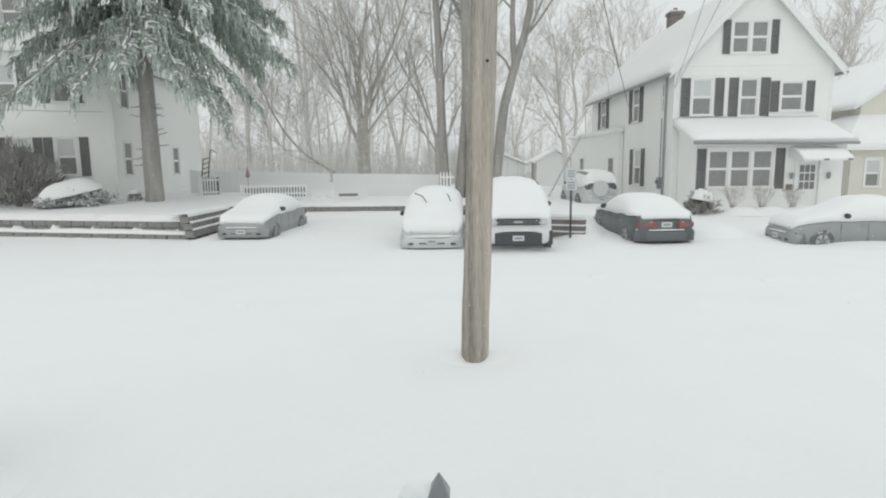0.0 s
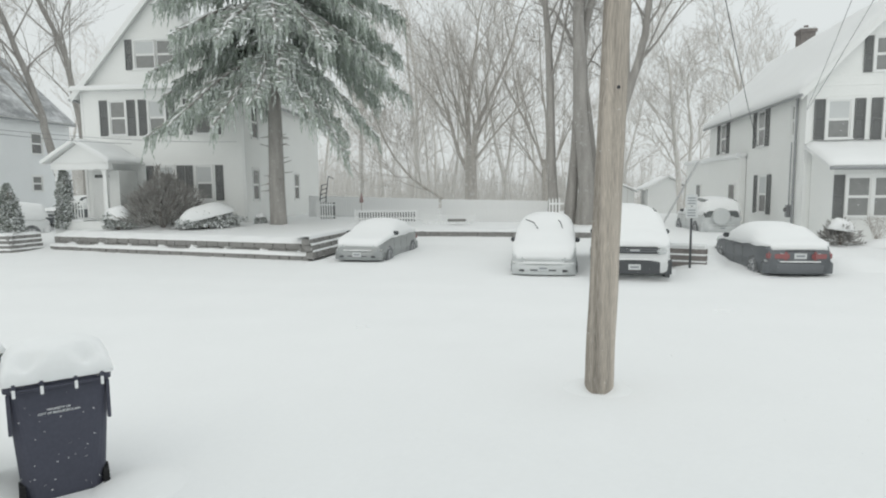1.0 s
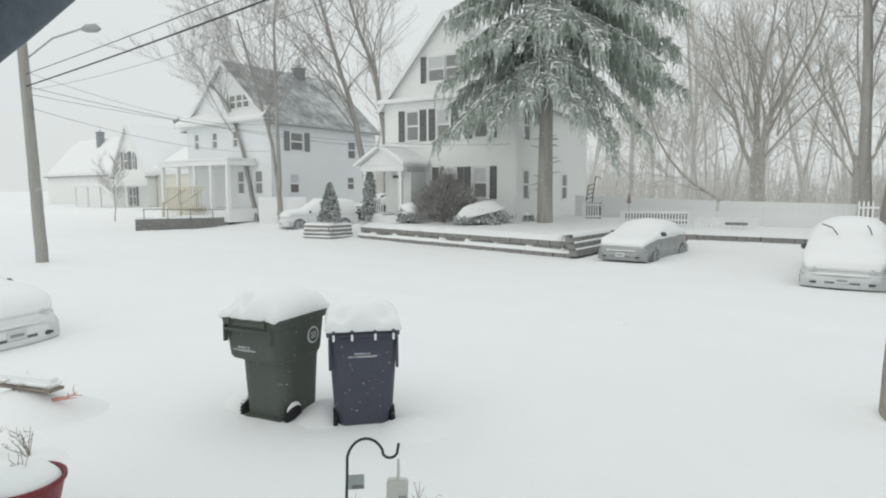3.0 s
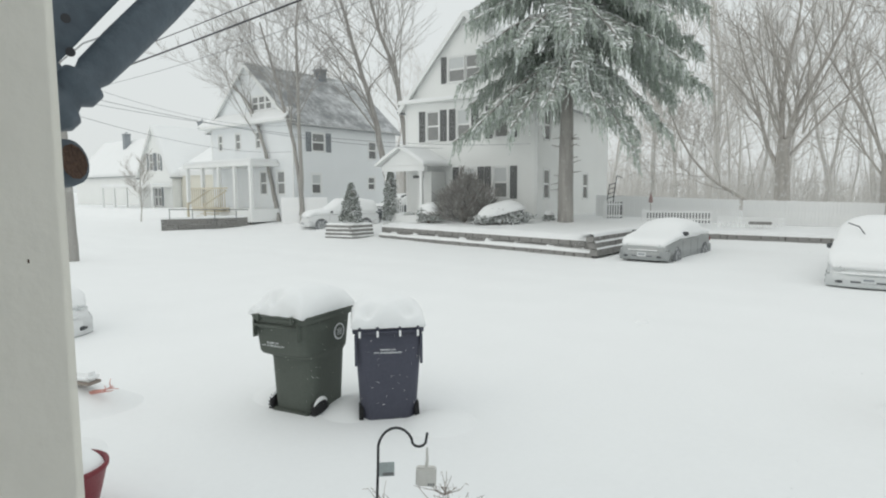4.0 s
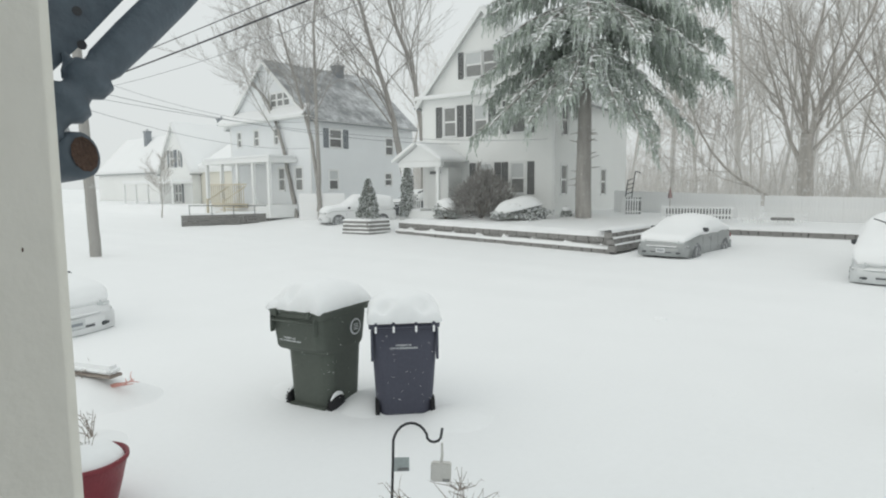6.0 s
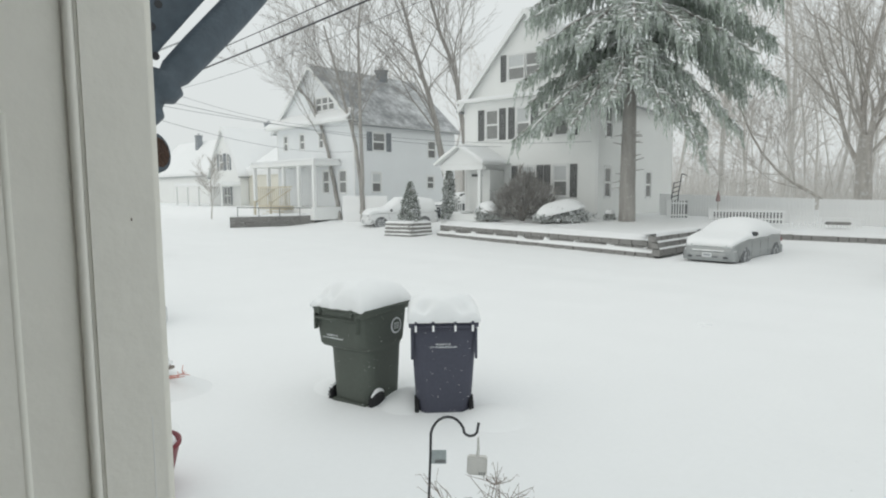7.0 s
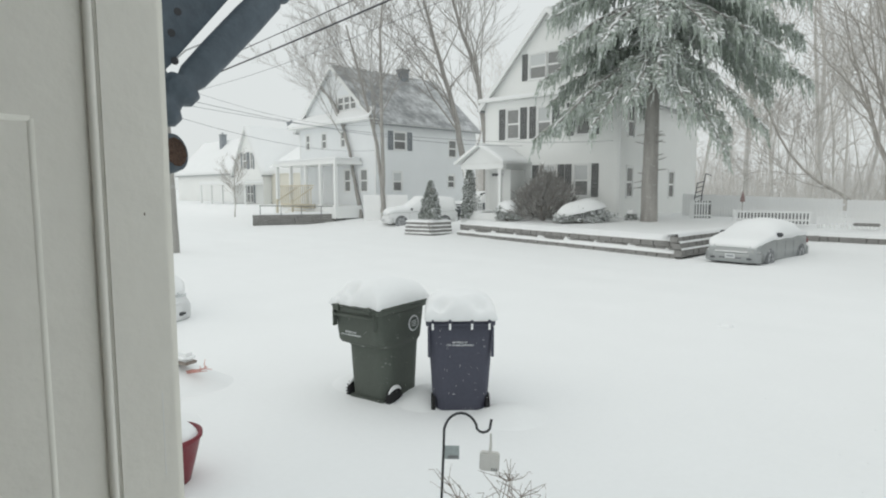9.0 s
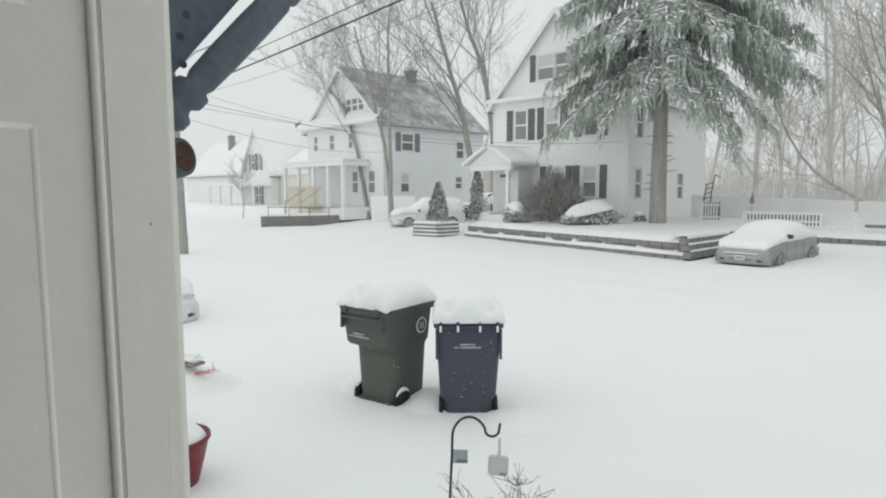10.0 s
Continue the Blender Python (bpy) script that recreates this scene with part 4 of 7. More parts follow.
def green_bin():
    b = thing("wheeled_bin", pose(-5.45, 4.2, -0.05, 0, 0, 11), "dark green wheeled refuse bin with stamped lettering, standing in snow", "bin", "bins in the yard")
    secs = [(0.0, 0.285, 0.02, 0.58, 0.12), (0.03, 0.3, 0.0, 0.6, 0.14), (0.66, 0.322, -0.03, 0.63, 0.14), (0.69, 0.328, -0.06, 0.63, 0.13), (0.725, 0.342, -0.14, 0.63, 0.1), (0.76, 0.347, -0.165, 0.63, 0.09),
            (1.1, 0.36, -0.2, 0.66, 0.07), (1.11, 0.385, -0.225, 0.69, 0.08), (1.16, 0.39, -0.23, 0.695, 0.08), (1.165, 0.375, -0.21, 0.68, 0.07)]
    part("body", loft([rounded(hw, y0, y1, r, z) for z, hw, y0, y1, r in secs]), GREEN, b)
    lid = part("lid", loft([rounded(0.4, -0.24, 0.71, 0.08, 1.168), rounded(0.4, -0.24, 0.71, 0.08, 1.19), rounded(0.34, -0.18, 0.66, 0.1, 1.22)]), GREEN, b)
    for s in (-1, 1):
        part("lid_hinge", box(s * 0.24 - 0.025, s * 0.24 + 0.025, -0.262, -0.23, 1.12, 1.2, 0.008), GREEN, b)
        part("handle_post", box(s * 0.31 - 0.012, s * 0.31 + 0.012, -0.25, -0.19, 0.93, 1.12, 0.004), GREEN, b)
        wheel_part(b, s * 0.31, 0.1, 0.075, 0.12, 0.06, RUBBER)
        part("wheel_snow", tube([(s * 0.315 + 0.02 * math.sin(a), 0.1 - 0.138 * math.cos(a), 0.075 + 0.138 * math.sin(a)) for a in [0.6 + 0.19 * k for k in range(11)]], [0.006 + 0.018 * math.sin(math.pi * k / 10) for k in range(11)], 8), SNOW, b, smooth=True)
    part("handle_bar", tube([(-0.31, -0.242, 1.07), (0.31, -0.242, 1.07)], [0.014, 0.014], 10), GREEN, b, smooth=True)
    part("axle_shelf", box(-0.26, 0.26, -0.045, 0.03, 0.02, 0.06, 0.01), GREEN, b)
    lettering("PROPERTY OF", 0.027, pose(-0.1, -0.178, 0.855, 86, 0, 0), b, "lettering")
    lettering("CITY OF MARLBOROUGH", 0.027, pose(-0.1, -0.174, 0.823, 86, 0, 0), b, "lettering")
    seal = part("round_seal", tube([(0.352, 0.43, 0.92), (0.359, 0.43, 0.92)], [0.098, 0.095], 32), INK, b, "pale round stamped seal")
    part("seal_face", tube([(0.3595, 0.43, 0.92), (0.3605, 0.43, 0.92)], [0.078, 0.077], 28), GREEN, seal)
    for i in range(4):
        part("seal_bar", box(0.361, 0.363, 0.385, 0.475, 0.885 + i * 0.02, 0.893 + i * 0.02), INK, seal)
    s = part("snow_cap", snow_dome(0.395, 0.475, 0.29, 1.19, ((-0.66, -0.8, 0.2, 0.13), (-0.18, -0.8, 0.2, 0.13)), seed=3, n=44), SNOW, b, "thick rounded cap of snow", smooth=True)
    s.matrix_basis = pose(0.0, 0.235, 0.002)


def navy_bin():
    b = thing("wheeled_bin", pose(-4.405, 4.70, -0.04, 0, 0, 47), "navy blue wheeled recycling bin with stamped lettering, standing in snow", "bin", "bins in the yard")
    secs = [(0.0, 0.27, 0.02, 0.5, 0.1), (0.04, 0.3, 0.0, 0.52, 0.12), (0.12, 0.312, -0.005, 0.52, 0.13), (0.7, 0.345, -0.04, 0.55, 0.08), (1.0, 0.36, -0.055, 0.57, 0.06),
            (1.01, 0.385, -0.08, 0.59, 0.07), (1.06, 0.388, -0.083, 0.595, 0.07), (1.065, 0.375, -0.07, 0.58, 0.06)]
    part("body", loft([rounded(hw, y0, y1, r, z) for z, hw, y0, y1, r in secs]), NAVY, b)
    part("lid", loft([rounded(0.395, -0.095, 0.61, 0.07, 1.068), rounded(0.395, -0.095, 0.61, 0.07, 1.09), rounded(0.34, -0.05, 0.56, 0.09, 1.115)]), NAVY, b)
    for x in (-0.31, -0.12, 0.12, 0.31):
        part("lid_hinge", box(x - 0.02, x + 0.02, -0.11, -0.078, 1.0, 1.1, 0.008), NAVY, b)
        part("hinge_snow", box(x - 0.012, x + 0.012, -0.122, -0.111, 0.98, 1.05, 0.004), SNOW, b)
    for s in (-1, 1):
        part("side_rib", box(s * 0.352 - 0.014, s * 0.352 + 0.014, -0.065, -0.03, 0.66, 1.0, 0.005), NAVY, b)
        wheel_part(b, s * 0.305, 0.09, 0.09, 0.105, 0.05, RUBBER)
    part("handle_bar", tube([(-0.3, -0.105, 1.03), (0.3, -0.105, 1.03)], [0.012, 0.012], 10), NAVY, b, smooth=True)
    lettering("PROPERTY OF", 0.026, pose(-0.01, -0.053, 0.815, 88, 0, 0), b, "lettering")
    lettering("CITY OF MARLBOROUGH", 0.026, pose(-0.01, -0.052, 0.784, 88, 0, 0), b, "lettering")
    s = part("snow_cap", snow_dome(0.4, 0.365, 0.27, 1.09, ((-0.55, -0.78, 0.22, 0.11), (0.5, -0.78, 0.24, 0.11)), seed=8, n=44), SNOW, b, "thick rounded cap of snow", smooth=True)
    s.matrix_basis = pose(0, 0.255, 0.002)


green_bin()
navy_bin()

# ---- hook, feeder tag and winter twigs by the steps ----
IRON = mat("black_iron", (0.05, 0.052, 0.055), 0.5, 0.4, vary=0.2, scale=20)
PAPER = mat("faded_tag", (0.36, 0.4, 0.4), 0.6, vary=0.25, scale=20)
BAG = mat("pale_bag", (0.62, 0.61, 0.58), 0.8, vary=0.08, scale=20, snow_haze=0.2, snow_haze_scale=12)
TWIG = mat("dry_twig", (0.3, 0.26, 0.23), 0.9, vary=0.3, scale=30, snow_haze=0.3, snow_haze_scale=30)
RED_TWIG = mat("red_twig", (0.62, 0.32, 0.28), 0.8, vary=0.2, scale=30, snow_haze=0.15, snow_haze_scale=20)


def shepherd_hook():
    h = thing("shepherd_hook", pose(-2.25, 2.3, 0), "black iron garden hook standing in snow", "garden hook")
    base = Vector((0, 0, -0.1))
    u = Vector((0.25, 0.23, 0)).normalized()
    pts = [base, Vector((0.01, 0.01, 0.6)), u * 0.03 + Vector((0, 0, 0.98))]
    pts += [u * (0.13 - 0.1 * math.cos(a)) + Vector((0, 0, 1.07 + 0.13 * math.sin(a))) for a in [math.pi * i / 12 for i in range(1, 11)]]
    pts += [u * (0.257 - 0.042 * math.cos(a)) + Vector((0, 0, 1.13 - 0.042 * math.sin(a))) for a in [math.pi * i / 6 for i in range(1, 6)]] + [u * 0.303 + Vector((0, 0, 1.165))]
    part("rod", tube(pts, [0.0075] * len(pts), 10), IRON, h, smooth=True)
    tag = part("tag", box(0.005, 0.095, -0.002, 0.002, 0.925, 1.005, 0.001), PAPER, h, "small faded paper tag")
    tag.matrix_basis = pose(u.x * 0.025, u.y * 0.025, 0, 0, 0, 43)
    part("print_bar", box(0.03, 0.09, -0.0045, -0.0025, 0.93, 0.948), SHUTTER, tag)
    f = thing("hanging_feeder", pose(-2.25 + u.x * 0.257, 2.3 + u.y * 0.257, 0, 0, 3, 0), "pale square snow-crusted feeder block hanging from the hook", "feeder")
    part("string", tube([(0, 0, 1.1), (0.004, 0, 1.03), (0.0, 0, 0.985)], [0.006, 0.008, 0.01], 6), BAG, f)
    block = part("block", box(-0.056, 0.056, -0.022, 0.022, 0.882, 0.99, 0.008), BAG, f)
    block.matrix_basis = pose(0, 0, 0, 0, 0, 38)
    for k in range(3):
        part("print_bar", box(0.012 + 0.013 * k, 0.019 + 0.013 * k, -0.0245, -0.0225, 0.89, 0.906), SHUTTER, block)


shepherd_hook()


def twig_bush(name, at, height, count, spread, label, material, seed, fork=3, lean=(0, 0), rise=1.0, thick=1.0):
    b = thing(name, pose(*at), label, "shrub")
    rng = random.Random(seed)
    for i in range(count):
        bm = bmesh.new()
        a = rng.uniform(0, 2 * math.pi)
        d = Vector((math.cos(a) * spread * rng.uniform(0.3, 1) + lean[0], math.sin(a) * spread * rng.uniform(0.3, 1) + lean[1], rng.uniform(0.7, 1.1) * rise)) * height
        k = [Vector((0, 0, -0.05)) + d * t + Vector((rng.uniform(-1, 1), rng.uniform(-1, 1), rng.uniform(-0.6, 0.6))) * 0.06 * height * (t > 0) for t in (0, 0.3, 0.55, 0.8, 1)]
        tube(k, [r * thick for r in (0.0045, 0.0038, 0.003, 0.0022, 0.0014)], 5, bm)
        for j in range(fork):
            q = k[rng.choice((2, 3, 3))]
            e = q + Vector((rng.uniform(-1, 1), rng.uniform(-1, 1), rng.uniform(0.1, 0.9))) * 0.25 * height
            mid = (q + e) / 2 + Vector((rng.uniform(-1, 1), rng.uniform(-1, 1), 0)) * 0.03
            tube([q, mid, e], [0.003 * thick, 0.0025 * thick, 0.0012 * thick], 4, bm)
            for c in (mid, e):
                f = c + Vector((rng.uniform(-1, 1), rng.uniform(-1, 1), rng.uniform(-0.2, 0.8))) * 0.07 * height
                tube([c, f], [0.002, 0.001], 3, bm)
        part("stem", bm, material, b)
    return b


twig_bush("bare_shrub", (-2.02, 2.52, 0.3), 0.58, 15, 0.6, "bare twiggy shrub poking out of the snow", TWIG, 5, 5)
hump = tagged(link("snow_mound", snow_dome(0.8, 0.7, 0.5, 0.0, (), seed=12, soft=1.1), SNOW, smooth=True), "low mound of snow round the shrub", "snow")
hump.matrix_world = pose(-2.02, 2.52, 0.0, 0, 0, 30)


def plant_pot():
    p = thing("plant_pot", pose(-4.97, 1.7, -0.02), "dark red plant pot heaped with snow", "pot")
    red = mat("dark_red_glaze", (0.2, 0.035, 0.045), 0.45, vary=0.15, scale=12, snow_haze=0.05)
    prof = [(0.18, 0.0), (0.2, 0.02), (0.26, 0.25), (0.295, 0.4), (0.31, 0.41), (0.31, 0.44), (0.29, 0.445), (0.28, 0.4)]
    part("bowl", loft([[(r * math.cos(a), r * math.sin(a), z) for a in [i / 36 * 2 * math.pi for i in range(36)]] for r, z in prof]), red, p, smooth=True)
    part("snow_cap", snow_dome(0.285, 0.285, 0.16, 0.38, (), seed=20, soft=0.8), SNOW, p, "heap of snow filling the pot", smooth=True)


plant_pot()
twig_bush("dead_plant", (-4.95, 1.72, 0.46), 0.2, 4, 0.8, "dead plant stems in the pot", TWIG, 9, 1)
for k, (x, y, h, s) in enumerate(((-6.25, 2.2, 0.13, 0.8), (-7.7, 2.66, 0.36, 1.15), (-6.7, 1.85, 0.13, 0.8))):
    m_ = tagged(link("snow_mound", snow_dome(s, s * 0.75, h, 0.0, (), seed=30 + k, soft=2.2), SNOW, smooth=True), "soft mound of snow over buried garden plants", "snow")
    m_.matrix_world = pose(x, y, height(x, y) - 0.07, 0, 0, 40 * k)
    twig_bush("dead_plant", (x, y, h * 0.7), 0.24, 8, 1.3, "broken dry stems sticking out of the snow", TWIG, 40 + k, 2, thick=1.3)
twig_bush("red_stems", (-7.45, 2.78, 0.22), 0.42, 4, 0.2, "pinkish red bare stems leaning over the snow", RED_TWIG, 51, 1, (1.0, 0.35), 0.25, 2.6)


def garden_bench():
    b = thing("bench_slat", pose(-7.6, 2.72, 0.3, 0, 0, 20), "weathered grey board edge under a cap of snow", "board")
    part("board", box(-0.5, 0.35, -0.09, 0.09, 0.0, 0.035, 0.008), TWIG, b)
    part("board_snow", box(-0.51, 0.36, -0.1, 0.095, 0.02, 0.14, 0.05), SNOW, b)


garden_bench()

# ---- cars under snow ----
SILVER = mat("silver_car_paint", (0.35, 0.365, 0.365), 0.35, 0.4, vary=0.06, scale=3, bump=0.02, snow_haze=0.25, snow_haze_scale=5, spec=0.5)
PALE = mat("pale_silver_car_paint", (0.6, 0.62, 0.62), 0.4, 0.2, vary=0.05, scale=3, bump=0.02, snow_haze=0.25, snow_haze_scale=5, spec=0.5)
DARK = mat("dark_grey_car_paint", (0.15, 0.16, 0.17), 0.4, 0.3, vary=0.08, scale=3, bump=0.02, snow_haze=0.25, snow_haze_scale=5, spec=0.5)
WHITE_CAR = mat("white_car_paint", (0.75, 0.76, 0.76), 0.35, vary=0.03, bump=0.02, snow_haze=0.2, spec=0.5)
GREYBLACK = mat("black_bumper_plastic", (0.09, 0.095, 0.1), 0.7, vary=0.1, snow_haze=0.2, snow_haze_scale=6)
CARGLASS = mat("snow_dusted_car_glass", (0.12, 0.13, 0.13), 0.1, vary=0.1, snow_haze=0.4, snow_haze_scale=3, spec=0.6)
LENS = mat("clear_lamp_lens", (0.62, 0.64, 0.64), 0.15, vary=0.1, snow_haze=0.15, spec=0.7)
REDLENS = mat("red_lamp_lens", (0.3, 0.11, 0.11), 0.35, vary=0.2, snow_haze=0.3, snow_haze_scale=8, spec=0.6)
TYRE = mat("snow_caked_tyre", (0.16, 0.165, 0.17), 0.9, vary=0.3, scale=14, bump=0.3, snow_haze=0.55, snow_haze_scale=7)
ALLOY = mat("alloy_rim", (0.5, 0.51, 0.52), 0.4, 0.5, vary=0.1, snow_haze=0.3, snow_haze_scale=12)
PLATE = mat("licence_plate", (0.62, 0.64, 0.64), 0.5, vary=0.04)

TOPS = {  # along the length (rear -0.5, front 0.5): body belt, roof line, as heights
    "sedan": ([(-0.5, 0.82), (-0.485, 0.96), (-0.45, 1.0), (-0.3, 1.01), (0.0, 0.96), (0.22, 0.97), (0.4, 0.86), (0.46, 0.79), (0.488, 0.7), (0.5, 0.58)],
              [(-0.46, 1.0), (-0.36, 1.07), (-0.22, 1.36), (-0.1, 1.43), (0.02, 1.42), (0.1, 1.33), (0.25, 1.02), (0.4, 0.92), (0.46, 0.84), (0.482, 0.76)]),
    "minivan": ([(-0.5, 0.9), (-0.47, 1.1), (0.1, 1.05), (0.3, 1.0), (0.44, 0.86), (0.49, 0.66), (0.5, 0.5)],
                [(-0.49, 1.4), (-0.45, 1.68), (-0.3, 1.76), (0.05, 1.74), (0.12, 1.66), (0.33, 1.1), (0.44, 0.94), (0.488, 0.72)]),
    "van": ([(-0.5, 1.1), (-0.48, 1.25), (0.2, 1.25), (0.36, 1.22), (0.45, 1.12), (0.495, 1.02), (0.5, 0.7)],
            [(-0.49, 1.7), (-0.46, 1.98), (0.12, 2.02), (0.2, 1.92), (0.35, 1.34), (0.44, 1.2), (0.495, 1.07)]),
    "suv": ([(-0.5, 0.8), (-0.49, 1.1), (0.2, 1.08), (0.4, 1.02), (0.49, 0.85), (0.5, 0.6)],
            [(-0.495, 1.2), (-0.46, 1.7), (-0.2, 1.78), (0.05, 1.74), (0.22, 1.15), (0.4, 1.08), (0.48, 0.95)]),
}


def curve(rows, t):
    return float(np.interp(t, [r[0] for r in rows], [r[1] for r in rows]))


def car(name, m, paint, L, W, shape, label, seen="front", snow=0.12, bumper=None, cover=1.0, lift=0.0, drift=0.0):
    c = thing(name, m @ pose(0, 0, lift), label, "car", "parked cars")
    belt, roof = TOPS[shape]
    hw = W / 2
    zb = 0.2 if shape in ("sedan", "minivan") else 0.28

    def wid(t):
        return hw * (1 - 0.16 * max(0, (abs(t) - 0.36) / 0.14) ** 2)

    secs = []
    n = 30
    for i in range(n + 1):
        t = -0.5 + i / n
        w, zt = wid(t), curve(belt, t)
        low = zb + 0.06 * max(0, (abs(t) - 0.42) / 0.08)
        half = [(w * 0.86, low), (w * 0.97, low + 0.05), (w, low + (zt - low) * 0.45), (w * 0.985, low + (zt - low) * 0.75), (w * 0.93, zt - 0.03), (w * 0.8, zt)]
        secs.append([(t * L, y, z) for y, z in half] + [(t * L, -y, z) for y, z in reversed(half)])
    part("body", loft(secs), paint, c, smooth=True)
    # glasshouse
    g = [r for r in roof if r[1] > curve(belt, r[0]) + 0.06]
    t0, t1 = g[0][0], g[-1][0]
    secs = []
    for i in range(15):
        t = t0 + (t1 - t0) * i / 14
        w, zt, zr = wid(t) * 0.95, curve(belt, t) - 0.02, max(curve(roof, t), curve(belt, t) + 0.03)
        ww = w * (1 - 0.2 * min(1, (zr - zt) / 0.5))
        secs.append([(t * L, w, zt), (t * L, ww + 0.03, zr - 0.07), (t * L, ww - 0.06, zr), (t * L, -ww + 0.06, zr), (t * L, -ww - 0.03, zr - 0.07), (t * L, -w, zt)])
    part("windows", loft(secs), CARGLASS, c)
    # wheels
    wr = 0.31 if shape in ("sedan", "minivan") else 0.37
    for tx in (-0.3, 0.31):
        for s in (-1, 1):
            y = s * (hw - 0.07)
            arch = part("wheel_arch", tube([(tx * L, s * (hw - 0.12), wr), (tx * L, s * (hw + 0.006), wr)], [wr * 1.12, wr * 1.1], 28), TYRE, c)
            w = part("wheel", tube([(tx * L, y - 0.09, wr), (tx * L, y - 0.07, wr), (tx * L, y + 0.07, wr), (tx * L, y + 0.09, wr)], [wr * 0.85, wr, wr, wr * 0.85], 28), TYRE, c)
            part("rim", tube([(tx * L, y + s * 0.085, wr), (tx * L, y + s * 0.1, wr)], [wr * 0.66, wr * 0.6], 24), ALLOY, w)
            for k in range(6):
                bm = box(-0.022, 0.022, -0.008, 0.008, 0.03, wr * 0.6)
                bmesh.ops.transform(bm, matrix=Matrix.Translation((tx * L, y + s * 0.108, wr)) @ Matrix.Rotation(k * math.pi / 3, 4, "Y"), verts=bm.verts)
                part("spoke", bm, TYRE, w)
    # mirrors, door seams
    for s in (-1, 1):
        mz = curve(belt, 0.2) + 0.07
        part("mirror", box(0.17 * L - 0.06, 0.17 * L + 0.07, s * (hw + 0.02) - 0.1, s * (hw + 0.02) + 0.1, mz - 0.05, mz + 0.09, 0.03), GREYBLACK, c)
        for tx in (-0.13, 0.03, 0.2):
            part("door_seam", box(tx * L - 0.004, tx * L + 0.004, s * hw - 0.004, s * hw + 0.001, zb + 0.12, curve(belt, tx) - 0.12), GREYBLACK, c)
        part("side_moulding", box(-0.2 * L, 0.22 * L, s * hw - 0.006, s * hw + 0.008, zb + 0.27, zb + 0.31, 0.003), bumper or paint, c)
        for tx in (-0.1, 0.06):
            part("door_handle", box(tx * L - 0.08, tx * L + 0.08, s * hw * 0.99 - 0.006, s * hw * 0.99 + 0.022, 0.78, 0.81, 0.008), paint, c)
    # both ends: the bumper bows outward in plan, with lamps and plate set in it
    def bow(x, s, z0, z1, proud, reach=0.97, back=0.3):
        secs = []
        for i in range(13):
            u = -1 + i / 6
            y = hw * reach * u
            xo = x + s * (proud - 0.16 * abs(u) ** 3)
            xi = xo - s * back * (0.5 + 0.5 * abs(u))
            zm = (z0 + z1) / 2
            secs.append([(xi, y, z0), (xo - s * 0.03, y, z0), (xo, y, z0 + 0.04), (xo, y, zm), (xo, y, z1 - 0.05), (xo - s * 0.05, y, z1), (xi, y, z1)])
        return loft(secs)

    for s, kind in ((1, "front"), (-1, "rear")):
        x = s * L * 0.5
        zt = curve(belt, s * 0.49)
        zs = zb + (0.4 if shape == "van" else 0.33)
        part("bumper", bow(x, s, zb + 0.01, zs, 0.05), bumper or paint, c, smooth=shape != "van")
        part("bumper_snow", bow(x, s, zs + 0.003, zs + 0.055, 0.04, 0.93, 0.14), SNOW, c, smooth=True)
        pz = zb + 0.14 if kind == "front" or shape != "sedan" else zt - 0.28
        px_ = x + s * (0.056 if kind == "front" or shape != "sedan" else 0.0)
        pl = part("number_plate", box(px_ - 0.006, px_ + 0.006, -0.16, 0.16, pz, pz + 0.15, 0.003), PLATE, c)
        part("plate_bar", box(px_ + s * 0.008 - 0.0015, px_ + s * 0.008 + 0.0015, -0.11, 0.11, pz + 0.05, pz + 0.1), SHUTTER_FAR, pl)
        if kind == "front":
            gw = hw * (0.62 if shape == "van" else 0.42)
            gz0, gz1 = (0.86, 1.04) if shape == "van" else (zb + 0.1, zb + 0.21)
            gx = x + (0.0 if shape == "van" else 0.045)
            gr = part("grille", box(gx - 0.05, gx + 0.008, -gw, gw, gz0, gz1, 0.03), GREYBLACK, c)
            for k in range(2):
                z = gz0 + (gz1 - gz0) * (k + 1) / 3
                part("grille_bar", box(gx, gx + 0.012, -gw * 0.9, gw * 0.9, z - 0.005, z + 0.005), METAL, gr)
            if shape == "van":
                part("emblem", box(gx + 0.014, gx + 0.03, -0.13, 0.13, 0.92, 0.98, 0.012), ALLOY, gr, "plain pale emblem shape")
            for q in (-1, 1):
                hz, hx = (0.94, x - 0.07) if shape == "van" else (zt + 0.0, x - 0.17)
                lamp = box(-0.1, 0.1, -0.15, 0.15, -0.075, 0.065, 0.05)
                bmesh.ops.transform(lamp, matrix=Matrix.Translation((hx + 0.03, q * hw * 0.7, hz)) @ Matrix.Rotation(q * 0.42, 4, "Z"), verts=lamp.verts)
                part("headlight", lamp, LENS, c)
                if shape in ("sedan", "minivan"):
                    fx = x + 0.05 - 0.16 * 0.66 ** 3
                    fog = box(-0.02, 0.015, -0.085, 0.085, -0.035, 0.035, 0.014)
                    bmesh.ops.transform(fog, matrix=Matrix.Translation((fx, q * hw * 0.66, zb + 0.14)) @ Matrix.Rotation(q * 0.22, 4, "Z"), verts=fog.verts)
                    part("fog_lamp", fog, GREYBLACK, c)
        else:
